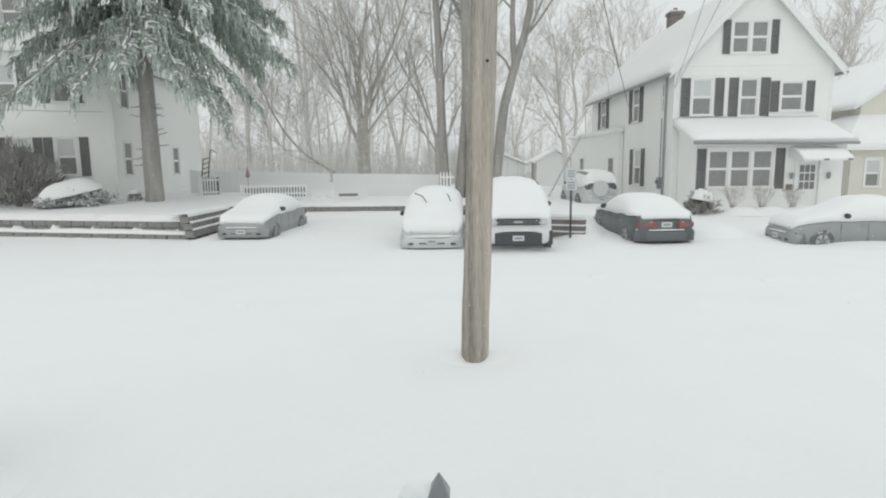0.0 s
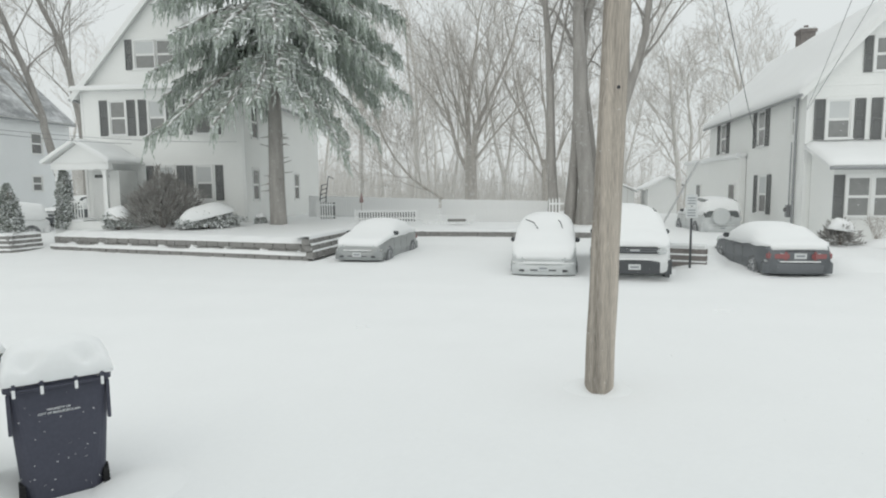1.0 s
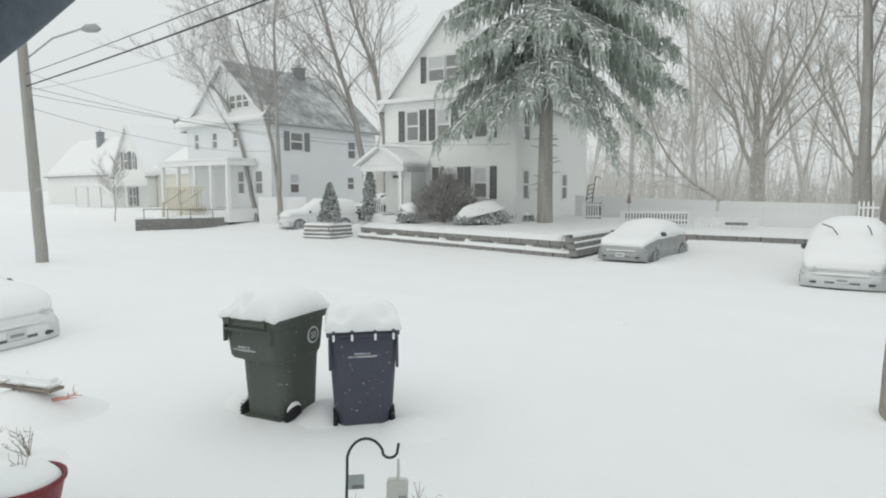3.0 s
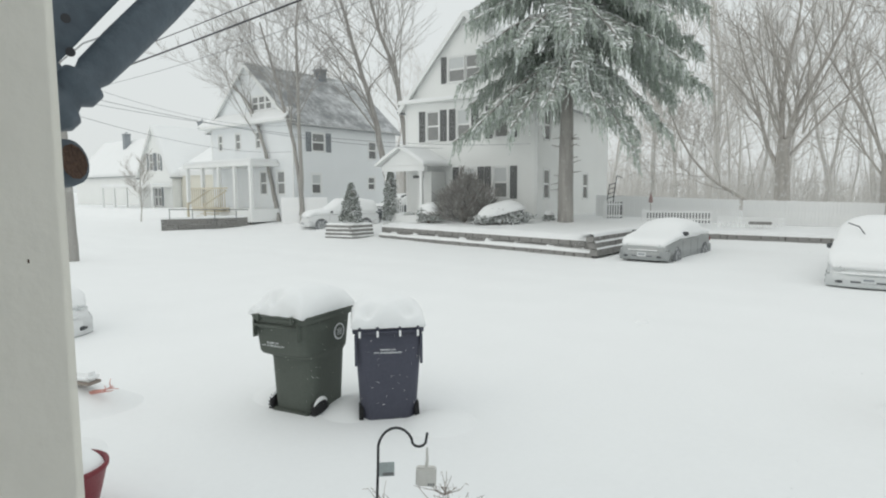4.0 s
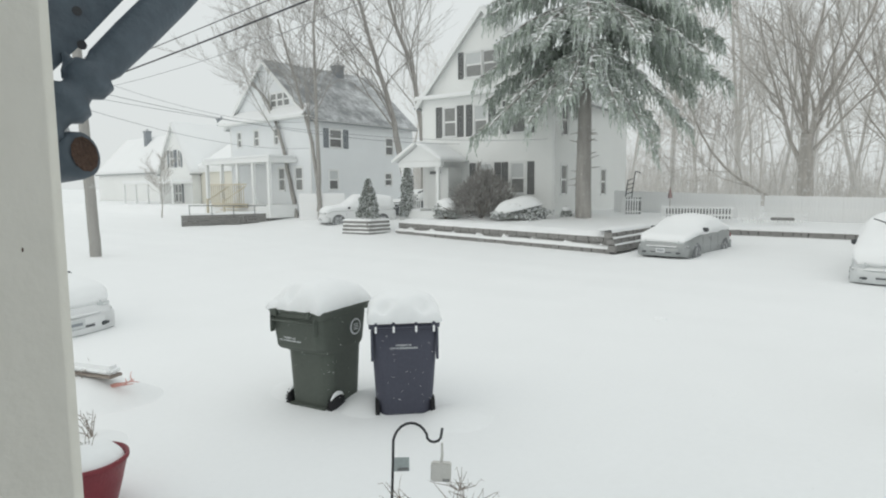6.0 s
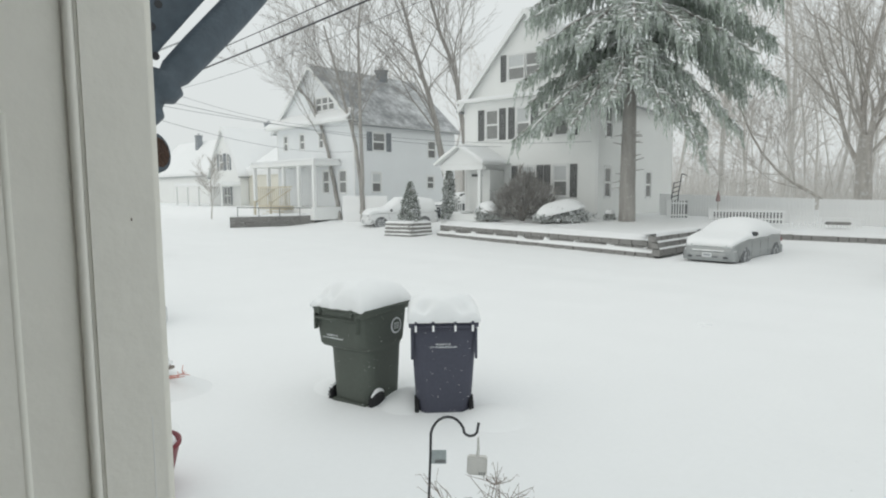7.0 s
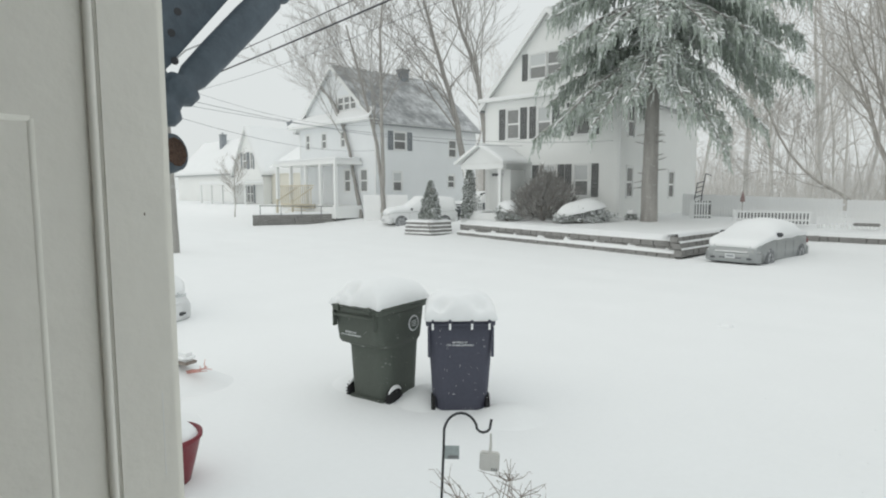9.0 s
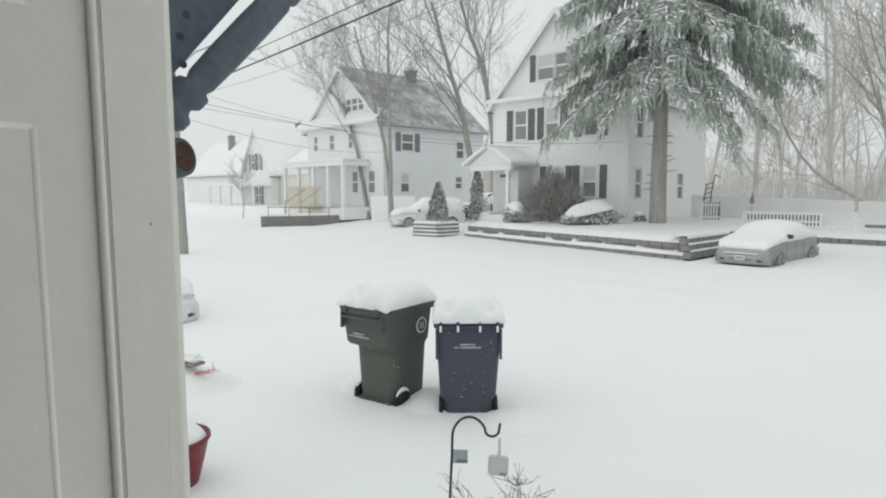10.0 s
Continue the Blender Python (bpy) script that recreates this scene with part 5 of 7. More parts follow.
            for q in (-1, 1):
                lamp = box(-0.07, 0.07, -0.29, 0.29, -0.13, 0.11, 0.055)
                bmesh.ops.transform(lamp, matrix=Matrix.Translation((x + 0.05, q * hw * 0.62, zt - 0.2)) @ Matrix.Rotation(-q * 0.22, 4, "Z"), verts=lamp.verts)
                tl = part("tail_light", lamp, REDLENS if shape == "sedan" else bumper or paint, c)
                part("reverse_lamp", box(x - 0.012, x + 0.03, q * hw * 0.52 - 0.05, q * hw * 0.52 + 0.05, zt - 0.19, zt - 0.13, 0.01), LENS, c)
            part("boot_trim", box(x - 0.006, x + 0.08, -hw * 0.42, hw * 0.42, zt - 0.09, zt - 0.05, 0.01), GREYBLACK, c)
    # the drift that has blown up round the wheels
    dr = tagged(link("snow_bank", snow_dome(L * 0.64, W * 0.98, 0.3, 0.0, (), seed=int(L * 10), soft=1.4), SNOW, smooth=True), "drift of snow blown up round the parked car", "snow", "drifts round cars")
    dr.matrix_world = m @ pose(0, 0, 0.03 + drift)
    # the blanket of snow
    secs = []
    s0, s1 = (-0.49, 0.485)
    n = 36
    for i in range(n + 1):
        t = s0 + (s1 - s0) * i / n
        w = wid(t) * (0.985 if abs(t) < 0.46 else 0.9)
        ze = curve(belt, t) - 0.06 - 0.05 * noise.noise((t * 7, L, 2))
        zr = max(curve(roof, t) if roof[0][0] <= t <= roof[-1][0] else 0, curve(belt, t)) + snow * (0.55 + 0.45 * math.sin(math.pi * i / n) ** 0.4)
        row = []
        for k in range(17):
            a = math.pi * k / 16
            cy, sz = math.cos(a), math.sin(a)
            tall = zr - ze
            pw = 0.62 if tall > 0.3 else 0.4
            y = w * math.copysign(abs(cy) ** (0.45 + 0.25 * min(1, tall / 0.6)), cy)
            z = ze + tall * sz ** pw + 0.03 * noise.noise((t * 9, k * 0.4, L)) * sz
            row.append((t * L + 0.02 * noise.noise((k * 0.6, t * 20, 3)), y * (1 + 0.015 * noise.noise((t * 14, k * 0.8, 5))), z))
        secs.append(row)
    sn = tagged(link("car_snow", loft(secs), SNOW, smooth=True), "thick blanket of snow lying over the parked car", "snow", "snow on cars")
    sn.matrix_world = m @ pose(0, 0, lift)
    return c


car("sedan", pose(-7.08, 22.35, -0.1, 0, 0, -93), SILVER, 4.5, 1.78, "sedan", "silver sedan parked nose out, buried in snow")
van = car("minivan", pose(-0.8, 20.6, -0.2, 0, 0, -90), PALE, 4.9, 1.92, "minivan", "pale silver minivan buried in snow with wipers raised", snow=0.16)
for x0, y0, z0, x1, z1 in ((0.95, -0.6, 1.76, 1.38, 1.5), (0.98, 0.42, 1.74, 1.34, 1.52)):
    wp = part("wiper", tube([(x0, y0, z0), ((x0 + x1) / 2 + 0.03, y0 + (0.26 if y0 < 0 else 0.06), (z0 + z1) / 2 + 0.05), (x1, y0 + (0.4 if y0 < 0 else 0.12), z1)], [0.014, 0.016, 0.014], 6), BLACK, van)
car("delivery_van", pose(1.72, 20.1, -0.1, 0, 0, -91), WHITE_CAR, 5.4, 2.02, "van", "tall white van with a black bumper, buried in snow", snow=0.12, bumper=GREYBLACK)
car("sedan", pose(6.0, 20.75, -0.08, 0, 0, 94), DARK, 4.6, 1.84, "sedan", "dark grey sedan with red tail lights, buried in snow", "rear")
car("sedan", pose(12.1, 19.2, -0.2, 0, 0, 179), SILVER, 4.6, 1.78, "sedan", "silver grey sedan parked along the street, buried in snow", snow=0.19, drift=0.1)
suv = car("suv", pose(6.3, 30.2, 0.25, 0, 0, 95), PALE, 4.2, 1.75, "suv", "pale sport utility car with a rear spare wheel, under snow", "rear", snow=0.08)
sp = part("spare_wheel", tube([(-2.32, 0.1, 1.0), (-2.3, 0.1, 1.0), (-2.14, 0.1, 1.0), (-2.1, 0.1, 1.0)], [0.3, 0.36, 0.37, 0.36], 28), PALE, suv, "covered spare wheel")
car("sport_utility_car", pose(-28.7, 25.9, 0.05, 0, 0, -115), WHITE_CAR, 4.7, 1.85, "suv", "tall white car under thick snow in the driveway beside the evergreen", snow=0.24)
car("pickup", pose(-28.2, 31.0, 0.5, 0, 0, -95), DARK, 4.6, 1.8, "suv", "dark car parked behind in the driveway, dusted with snow", snow=0.05)
car("sedan", pose(-13.15, 3.05, -0.2, 0, 0, 17), WHITE_CAR, 4.3, 1.75, "sedan", "white car beside the house, nearly lost in snow", snow=0.2)


def pointed_post():
    p = thing("garden_post", pose(-0.105, 3.965, 0), "grey pointed garden post capped with snow", "post")
    part("post", box(-0.06, 0.06, -0.06, 0.06, -0.1, 0.59, 0.01), METAL, p)
    part("pointed_cap", loft([[(x * w, y * w, z) for x, y in ((-1, -1), (1, -1), (1, 1), (-1, 1))] for z, w in ((0.592, 0.066), (0.615, 0.06), (0.732, 0.004))]), METAL, p)
    m_ = part("snow_cap", snow_dome(0.14, 0.12, 0.12, 0.53, (), seed=71, soft=0.8), SNOW, p, smooth=True)
    m_.matrix_basis = pose(-0.12, 0.02, 0.0)


pointed_post()
# flakes in the air over the yard
def falling_snow():
    rng = random.Random(19)
    verts, faces = [], []
    for k in range(4600):
        c = Vector((rng.uniform(-8, 2.5), rng.uniform(2.6, 8), rng.uniform(0.1, 3.2)))
        o = len(verts)
        s_ = rng.uniform(0.002, 0.005)
        for q in ((1, 1, 1), (-1, -1, 1), (-1, 1, -1), (1, -1, -1)):
            verts.append(tuple(c + Vector(q) * s_ * rng.uniform(0.6, 1.2) + Vector((0.3, 0, -1)) * s_ * 2.2 * (q[2] > 0)))
        faces.extend([(o, o + 1, o + 2), (o, o + 3, o + 1), (o, o + 2, o + 3), (o + 1, o + 3, o + 2)])
    me = bpy.data.meshes.new("falling_snow")
    me.from_pydata(verts, [], faces)
    me.materials.append(SNOW)
    tagged(new("falling_snow", me), "small snowflakes falling over the yard", "snow", kind="stuff")


falling_snow()
for k, (x, y, sx, sy, h) in enumerate(((-3.88, 4.95, 0.6, 0.7, 0.14), (-4.98, 4.75, 0.6, 0.75, 0.15), (-6.0, 4.55, 0.7, 0.7, 0.12))):
    bk = tagged(link("snow_mound", snow_dome(sx, sy, h, 0.0, (), seed=130 + k, soft=2.2), SNOW, smooth=True), "low ridge of drifted snow beside the bins", "snow")
    bk.matrix_world = pose(x, y, height(x, y) - 0.04, 0, 0, 30)
pl = tagged(link("snow_mound", snow_dome(0.55, 0.5, 0.16, 0.0, ((0.0, -0.35, 0.3, 0.1),), seed=99, soft=1.2), SNOW, smooth=True), "low collar of snow round the utility pole", "snow")
pl.matrix_world = pose(0.2, 8.25, -0.05)
for k, (x, y, r) in enumerate(((-3.9, 11.0, 0.14), (3.0, 13.5, 0.2), (6.5, 13.2, 0.14), (-8.5, 9.5, 0.12))):
    cl = tagged(link("snow_clump", snow_dome(r, r * 0.8, 0.06, 0.0, (), seed=110 + k, soft=0.9, n=14), SNOW, smooth=True), "small clump of snow on the street", "snow", "snow clumps")
    cl.matrix_world = pose(x, y, height(x, y) - 0.01)


# ---- wires ----
def wire(name, a, b, sag, r, material, label, group="overhead wires"):
    a, b = Vector(a), Vector(b)
    pts = [a.lerp(b, t) - Vector((0, 0, sag * 4 * t * (1 - t))) for t in [i / 24 for i in range(25)]]
    o = link(name, tube([p - a for p in pts], [r] * 25, 6), material, smooth=True)
    o.location = a
    return tagged(o, label, "cable", group)


POLE_TOP, FAR_TOP = Vector((0.4, 8.2, 6.95)), Vector((-24.05, 8.62, 6.1))
wire("street_cable", POLE_TOP, FAR_TOP, 0.12, 0.022, BLACK, "thick black street cable between the poles")
wire("street_cable", POLE_TOP + Vector((0, 0, 0.25)), FAR_TOP + Vector((0, 0, 0.4)), 0.1, 0.012, BLACK, "thinner black street cable between the poles")
wire("street_cable", POLE_TOP + Vector((0, 0.1, 0.0)), FAR_TOP + Vector((0, 0.1, -0.12)), 0.5, 0.006, BLACK_FAR, "thin street wire between the poles, paled for haze")
wire("street_cable", (0.5, 8.2, 10.0), (30, 8.4, 10.0), 0.1, 0.012, BLACK, "street cable running on past the pole")
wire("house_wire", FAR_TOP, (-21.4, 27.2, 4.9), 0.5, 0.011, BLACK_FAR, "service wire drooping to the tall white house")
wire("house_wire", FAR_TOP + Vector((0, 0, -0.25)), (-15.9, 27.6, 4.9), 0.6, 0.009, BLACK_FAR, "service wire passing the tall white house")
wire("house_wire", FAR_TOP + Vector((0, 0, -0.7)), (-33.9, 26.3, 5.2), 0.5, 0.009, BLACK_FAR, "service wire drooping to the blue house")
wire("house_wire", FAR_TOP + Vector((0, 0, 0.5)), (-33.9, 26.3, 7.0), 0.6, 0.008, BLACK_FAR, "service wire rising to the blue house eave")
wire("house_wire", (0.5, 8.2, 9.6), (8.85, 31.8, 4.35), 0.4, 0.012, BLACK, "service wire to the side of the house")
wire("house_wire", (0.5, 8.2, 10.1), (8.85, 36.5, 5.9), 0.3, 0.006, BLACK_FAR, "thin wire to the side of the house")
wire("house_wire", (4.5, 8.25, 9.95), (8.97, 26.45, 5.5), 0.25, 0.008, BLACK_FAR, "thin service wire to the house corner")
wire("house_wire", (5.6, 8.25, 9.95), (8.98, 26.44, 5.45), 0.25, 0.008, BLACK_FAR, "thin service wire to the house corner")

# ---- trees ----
# three barks, lighter with distance: haze put into the colour along with snow
BARK = mat("dark_bark", (0.37, 0.355, 0.335), 0.95, vary=0.3, scale=6, bump=0.6, grain=(4, 4, 0.6), snow_haze=0.4, snow_haze_scale=4)
BARK_MID = mat("snow_hazed_bark", (0.46, 0.435, 0.405), 0.95, vary=0.25, scale=6, bump=0.5, grain=(4, 4, 0.6), snow_haze=0.5, snow_haze_scale=4)
BARK_FAR = mat("far_snow_hazed_bark", (0.64, 0.62, 0.59), 0.95, vary=0.2, scale=6, bump=0.4, grain=(4, 4, 0.6), snow_haze=0.55, snow_haze_scale=4)
# needle green lightened for haze, besides the snow lying on it
NEEDLE = mat("spruce_needles", (0.43, 0.49, 0.425), 0.9, vary=0.3, scale=9, bump=0.3, snow_haze=0.66, snow_haze_scale=3.0, dust_up=True, island=0.7)


def limb(buf, pts, radii, sides):
    """A tapered limb added to a buffer of vertices and faces."""
    verts, faces = buf
    up = None
    start = len(verts)
    for i, p in enumerate(pts):
        d = (pts[min(i + 1, len(pts) - 1)] - pts[max(i - 1, 0)]).normalized()
        if up is None:
            up = d.orthogonal().normalized()
        up = (up - d * up.dot(d)).normalized()
        side = d.cross(up)
        for k in range(sides):
            a = 2 * math.pi * k / sides
            verts.append(p + (up * math.cos(a) + side * math.sin(a)) * radii[i])
    for i in range(len(pts) - 1):
        o = start + i * sides
        faces.extend([(o + k, o + (k + 1) % sides, o + sides + (k + 1) % sides, o + sides + k) for k in range(sides)])


def buffer_part(name, buf, material, parent, smooth=False):
    me = bpy.data.meshes.new(name)
    me.from_pydata([tuple(v) for v in buf[0]], [], buf[1])
    me.materials.append(material)
    if smooth:
        me.polygons.foreach_set("use_smooth", [True] * len(me.polygons))
    ob = new(name, me)
    if parent:
        ob.parent = parent
    return ob


def twigs(buf, p, d, length, rng, count, r):
    """A spray of fine twigs at the end of a branch."""
    for k in range(count):
        e = (d + Vector((rng.gauss(0, 0.45), rng.gauss(0, 0.45), rng.gauss(0.12, 0.35)))).normalized() * length * rng.uniform(0.5, 1.2)
        limb(buf, [p, p + e * 0.5 + Vector((rng.gauss(0, 0.03), rng.gauss(0, 0.03), rng.gauss(0, 0.03))) * length, p + e], [r, r * 0.8, r * 0.5], 3)


def grow(bufs, p, d, length, r, level, rng, top, wig=0.07, tip=0.35, clear=0.35, kids0=9, fine=0.0085):
    n = 9 if level == 0 else (6 if level < 3 else 3)
    pts, rad = [p.copy()], [r * 1.15]
    dirs = [d.copy()]
    step = length / n
    for i in range(n):
        d = (d + Vector((rng.gauss(0, wig), rng.gauss(0, wig), rng.gauss(0, wig * 0.5) + (0.05 if level else 0.0)))).normalized()
        p = p + d * step
        pts.append(p.copy()), rad.append(max(fine, r * (1 - (1 - tip) * (i + 1) / n))), dirs.append(d.copy())
    sides = 12 if level == 0 else (7 if r > 0.05 else (5 if r > 0.02 else 3))
    limb(bufs[0 if level == 0 else 1], pts, rad, sides)
    sprout(bufs, pts, rad, dirs, length, level, rng, top, clear, kids0, fine)


def sprout(bufs, pts, rad, dirs, length, level, rng, top, clear=0.35, kids0=9, fine=0.0085):
    n = len(pts) - 1
    if level >= top:
        for i in range(1, n + 1):
            twigs(bufs[1], pts[i], dirs[i], 0.35 * length + 0.12, rng, 2, fine * 0.85)
        return
    kids = kids0 if level == 0 else (0, 8, 6, 5)[min(level, 3)]
    for k in range(kids):
        t = (clear + (0.98 - clear) * (k + rng.random()) / kids) if level == 0 else (0.18 + 0.82 * (k + rng.random()) / kids)
        f = t * n
        i = min(n - 1, int(f))
        q = pts[i].lerp(pts[i + 1], f - i)
        base = dirs[i]
        side = base.orthogonal().normalized()
        side.rotate(Matrix.Rotation(rng.uniform(0, 2 * math.pi), 3, base))
        spread = rng.uniform(0.35, 0.85)
        nd = (base * (1 - spread * 0.5) + side * spread + Vector((0, 0, 0.18))).normalized()
        ln = length * (rng.uniform(0.32, 0.52) * (1.15 - 0.55 * (t - clear)) if level == 0 else rng.uniform(0.32, 0.58))
        grow(bufs, q, nd, ln, rad[i] * rng.uniform(0.24, 0.42) if level == 0 else rad[i] * rng.uniform(0.36, 0.52), level + 1, rng, top, 0.15, 0.25, fine=fine)


def bare_tree(name, at, seed, height, r, label, material, top=3, lean=(0, 0), group="bare trees", extra=(), clear=0.35, kids=9, fine=0.0085):
    t = thing(name, pose(*at), label, "tree", group)
    for k, (dx, dy, lx, ly, h, rr) in enumerate(((0, 0, *lean, height, r), *extra)):
        bufs = (([], []), ([], []))
        grow(bufs, Vector((dx, dy, -0.4)), Vector((lx, ly, 1)).normalized(), h, rr, 0, random.Random(seed * 7 + k), top, clear=clear, kids0=kids, fine=fine)
        buffer_part("trunk", bufs[0], material, t, True)
        buffer_part("crown", bufs[1], material, t)
    return t


def bent_tree(name, at, seed, stems, label, material, group="bare trees", top=3, kids=9, clear=0.3, fine=0.0085):
    """A tree whose stems each bend through a few points (x, y, z) of their own, from radius r0 to r1."""
    t = thing(name, pose(*at), label, "tree", group)
    for k, (r0, r1, way) in enumerate(stems):
        rng = random.Random(seed * 13 + k)
        w = [Vector(p) for p in way]
        w = [w[0] * 2 - w[1]] + w + [w[-1] * 2 - w[-2]]
        pts = []
        for i in range(1, len(w) - 2):
            for j in range(4):
                f = j / 4
                p0, p1, p2, p3 = w[i - 1:i + 3]
                pts.append(0.5 * (2 * p1 + (p2 - p0) * f + (2 * p0 - 5 * p1 + 4 * p2 - p3) * f * f + (3 * p1 - p0 - 3 * p2 + p3) * f ** 3))
        pts.append(w[-2])
        n = len(pts) - 1
        rad = [r0 + (r1 - r0) * (i / n) ** 0.9 for i in range(n + 1)]
        rad[0] *= 1.25
        dirs = [(pts[min(i + 1, n)] - pts[max(0, i - 1)]).normalized() for i in range(n + 1)]
        length = sum((pts[i + 1] - pts[i]).length for i in range(n))
        bufs = (([], []), ([], []))
        limb(bufs[0], [p + Vector((rng.gauss(0, 0.02), rng.gauss(0, 0.02), 0)) for p in pts], rad, 12)
        sprout(bufs, pts, rad, dirs, length, 0, rng, top, clear, kids, fine)
        buffer_part("trunk", bufs[0], material, t, True)
        buffer_part("crown", bufs[1], material, t)
    return t


# the tall cluster of trunks behind the vans
for k, (x, lx, h, r, sd) in enumerate(((-0.72, -0.055, 17, 0.26, 3), (0.05, -0.03, 18, 0.3, 8), (0.72, 0.03, 18, 0.42, 15), (1.3, 0.04, 16, 0.24, 27))):
    bare_tree("tall_maple", (x, 30.2 + 0.4 * (k % 2), 0.7), sd, h, r, "tall bare tree with a thick dark trunk behind the vans", BARK, 3, (lx, 0.0), "tall bare trees", clear=0.42, kids=8)
bent_tree("tall_maple", (1.75, 30.2, 0.7), 21, ((0.3, 0.12, ((0, 0, -0.4), (0.08, 0, 0.9), (0.36, 0, 3.9), (1.02, 0, 6.5), (1.54, 0, 8.3), (1.75, 0, 10.0), (2.3, 0.2, 14.0))), (0.16, 0.08, ((0.95, 0, 6.3), (0.8, 0, 8.0), (0.85, -0.1, 10.0), (0.6, 0, 13.5)))),
          "tall bare tree with a bent dark trunk behind the vans", BARK, "tall bare trees", clear=0.45, kids=8)


# the wide trees behind the fence
def forked_tree(name, at, seed, fork, r, stems, label, material, group="bare trees"):
    """A short thick bole that splits into upswept stems full of fine twigs."""
    t = thing(name, pose(*at), label, "tree", group)
    rng = random.Random(seed)
    bufs = (([], []), ([], []))
    bole = [Vector((0.03 * math.sin(i), 0, -0.4 + (fork + 0.9) * i / 6)) for i in range(7)]
    limb(bufs[0], bole, [r * (1.2 if i == 0 else 1.02 - 0.05 * i) for i in range(7)], 14)
    for dx, dy, z, lx, ly, length, rr in stems:
        grow(bufs, Vector((dx, dy, z)), Vector((lx, ly, 1)).normalized(), length, rr * 0.8, 1, rng, 3, 0.1, 0.16, fine=0.009)
        for k in range(2):
            grow(bufs, Vector((dx + lx * 1.5, dy + ly * 1.5, z + 1.5)), Vector((lx * 1.3 + rng.gauss(0, 0.25), ly + rng.gauss(0, 0.3), 1)).normalized(), length * rng.uniform(0.5, 0.75), rr * 0.42, 2, rng, 3, 0.12, 0.2, fine=0.009)
    buffer_part("trunk", bufs[0], material, t, True)
    buffer_part("crown", bufs[1], material, t)
    return t


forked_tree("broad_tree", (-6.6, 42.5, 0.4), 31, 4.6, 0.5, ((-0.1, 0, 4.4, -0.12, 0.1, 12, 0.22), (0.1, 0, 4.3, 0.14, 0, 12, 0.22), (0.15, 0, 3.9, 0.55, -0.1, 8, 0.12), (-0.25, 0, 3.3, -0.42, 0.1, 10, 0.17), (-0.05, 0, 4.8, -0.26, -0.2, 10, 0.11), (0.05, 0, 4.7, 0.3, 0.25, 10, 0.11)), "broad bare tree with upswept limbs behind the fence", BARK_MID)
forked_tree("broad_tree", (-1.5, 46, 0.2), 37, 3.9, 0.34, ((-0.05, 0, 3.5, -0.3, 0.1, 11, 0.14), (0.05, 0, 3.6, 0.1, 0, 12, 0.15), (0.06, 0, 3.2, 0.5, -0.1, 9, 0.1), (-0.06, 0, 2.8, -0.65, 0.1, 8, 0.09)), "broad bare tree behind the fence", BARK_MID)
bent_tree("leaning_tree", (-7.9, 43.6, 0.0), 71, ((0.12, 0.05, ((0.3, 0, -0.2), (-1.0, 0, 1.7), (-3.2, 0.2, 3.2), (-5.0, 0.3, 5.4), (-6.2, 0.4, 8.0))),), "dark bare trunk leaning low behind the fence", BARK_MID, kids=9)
# the leaning street trees before the blue house
bent_tree("leaning_tree", (-35.4, 26.2, 0.2), 41, ((0.18, 0.045, ((0, 0, -0.3), (-0.25, 0, 0.9), (-0.75, 0, 2.7), (-1.65, 0, 5.9), (-3.0, 0, 8.4), (-4.5, 0, 9.7), (-5.8, 0, 10.4))),), "slender bare tree leaning over the snow", BARK, kids=11, clear=0.45, top=2, fine=0.011)
bent_tree("twin_tree", (-32.2, 25.7, 0.3), 43, ((0.17, 0.06, ((0.05, 0, -0.4), (0.04, 0, 2.0), (-0.03, 0, 5.5), (-0.1, 0, 9.2), (-0.12, 0, 12.4), (0.2, 0, 14.5))), (0.16, 0.06, ((-0.02, 0, 0.6), (-0.1, 0, 2.0), (-0.64, 0, 5.2), (-1.6, 0.1, 7.5), (-2.8, 0.2, 10.3), (-4.4, 0.3, 13.9)))), "bare tree with twin slender stems", BARK, kids=12, clear=0.42, top=2, fine=0.011)
bent_tree("bare_tree", (-30.2, 32.2, 0.4), 47, ((0.3, 0.1, ((0.2, 0, -0.4), (-0.1, 0, 2.0), (-0.88, 0, 4.9), (-1.4, 0, 7.2), (-2.6, 0, 10.4), (-4.0, 0, 13.9), (-4.9, 0, 16.5))), (0.27, 0.1, ((1.3, 0.5, -0.4), (1.2, 0.5, 3.0), (1.05, 0.5, 6.0), (0.75, 0.5, 7.6), (0.0, 0.5, 10.9), (-1.3, 0.4, 13.7), (-2.0, 0.3, 16.0)))), "bare tree between the two houses", BARK, kids=13, clear=0.4, top=2, fine=0.011)
bare_tree("sapling", (-49.7, 23.2, 0.0), 53, 4.5, 0.06, "small bare sapling by the street", BARK_MID, 2)
# trees beside the houses and far behind, their bark paled for haze
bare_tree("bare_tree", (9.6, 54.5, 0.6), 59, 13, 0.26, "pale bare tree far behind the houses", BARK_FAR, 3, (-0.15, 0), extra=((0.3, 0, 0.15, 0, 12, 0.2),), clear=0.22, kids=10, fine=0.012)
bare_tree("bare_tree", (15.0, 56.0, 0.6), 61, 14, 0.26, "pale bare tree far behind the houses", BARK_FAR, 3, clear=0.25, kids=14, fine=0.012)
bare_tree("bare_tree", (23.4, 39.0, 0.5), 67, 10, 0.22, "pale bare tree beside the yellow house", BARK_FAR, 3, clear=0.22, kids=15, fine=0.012)

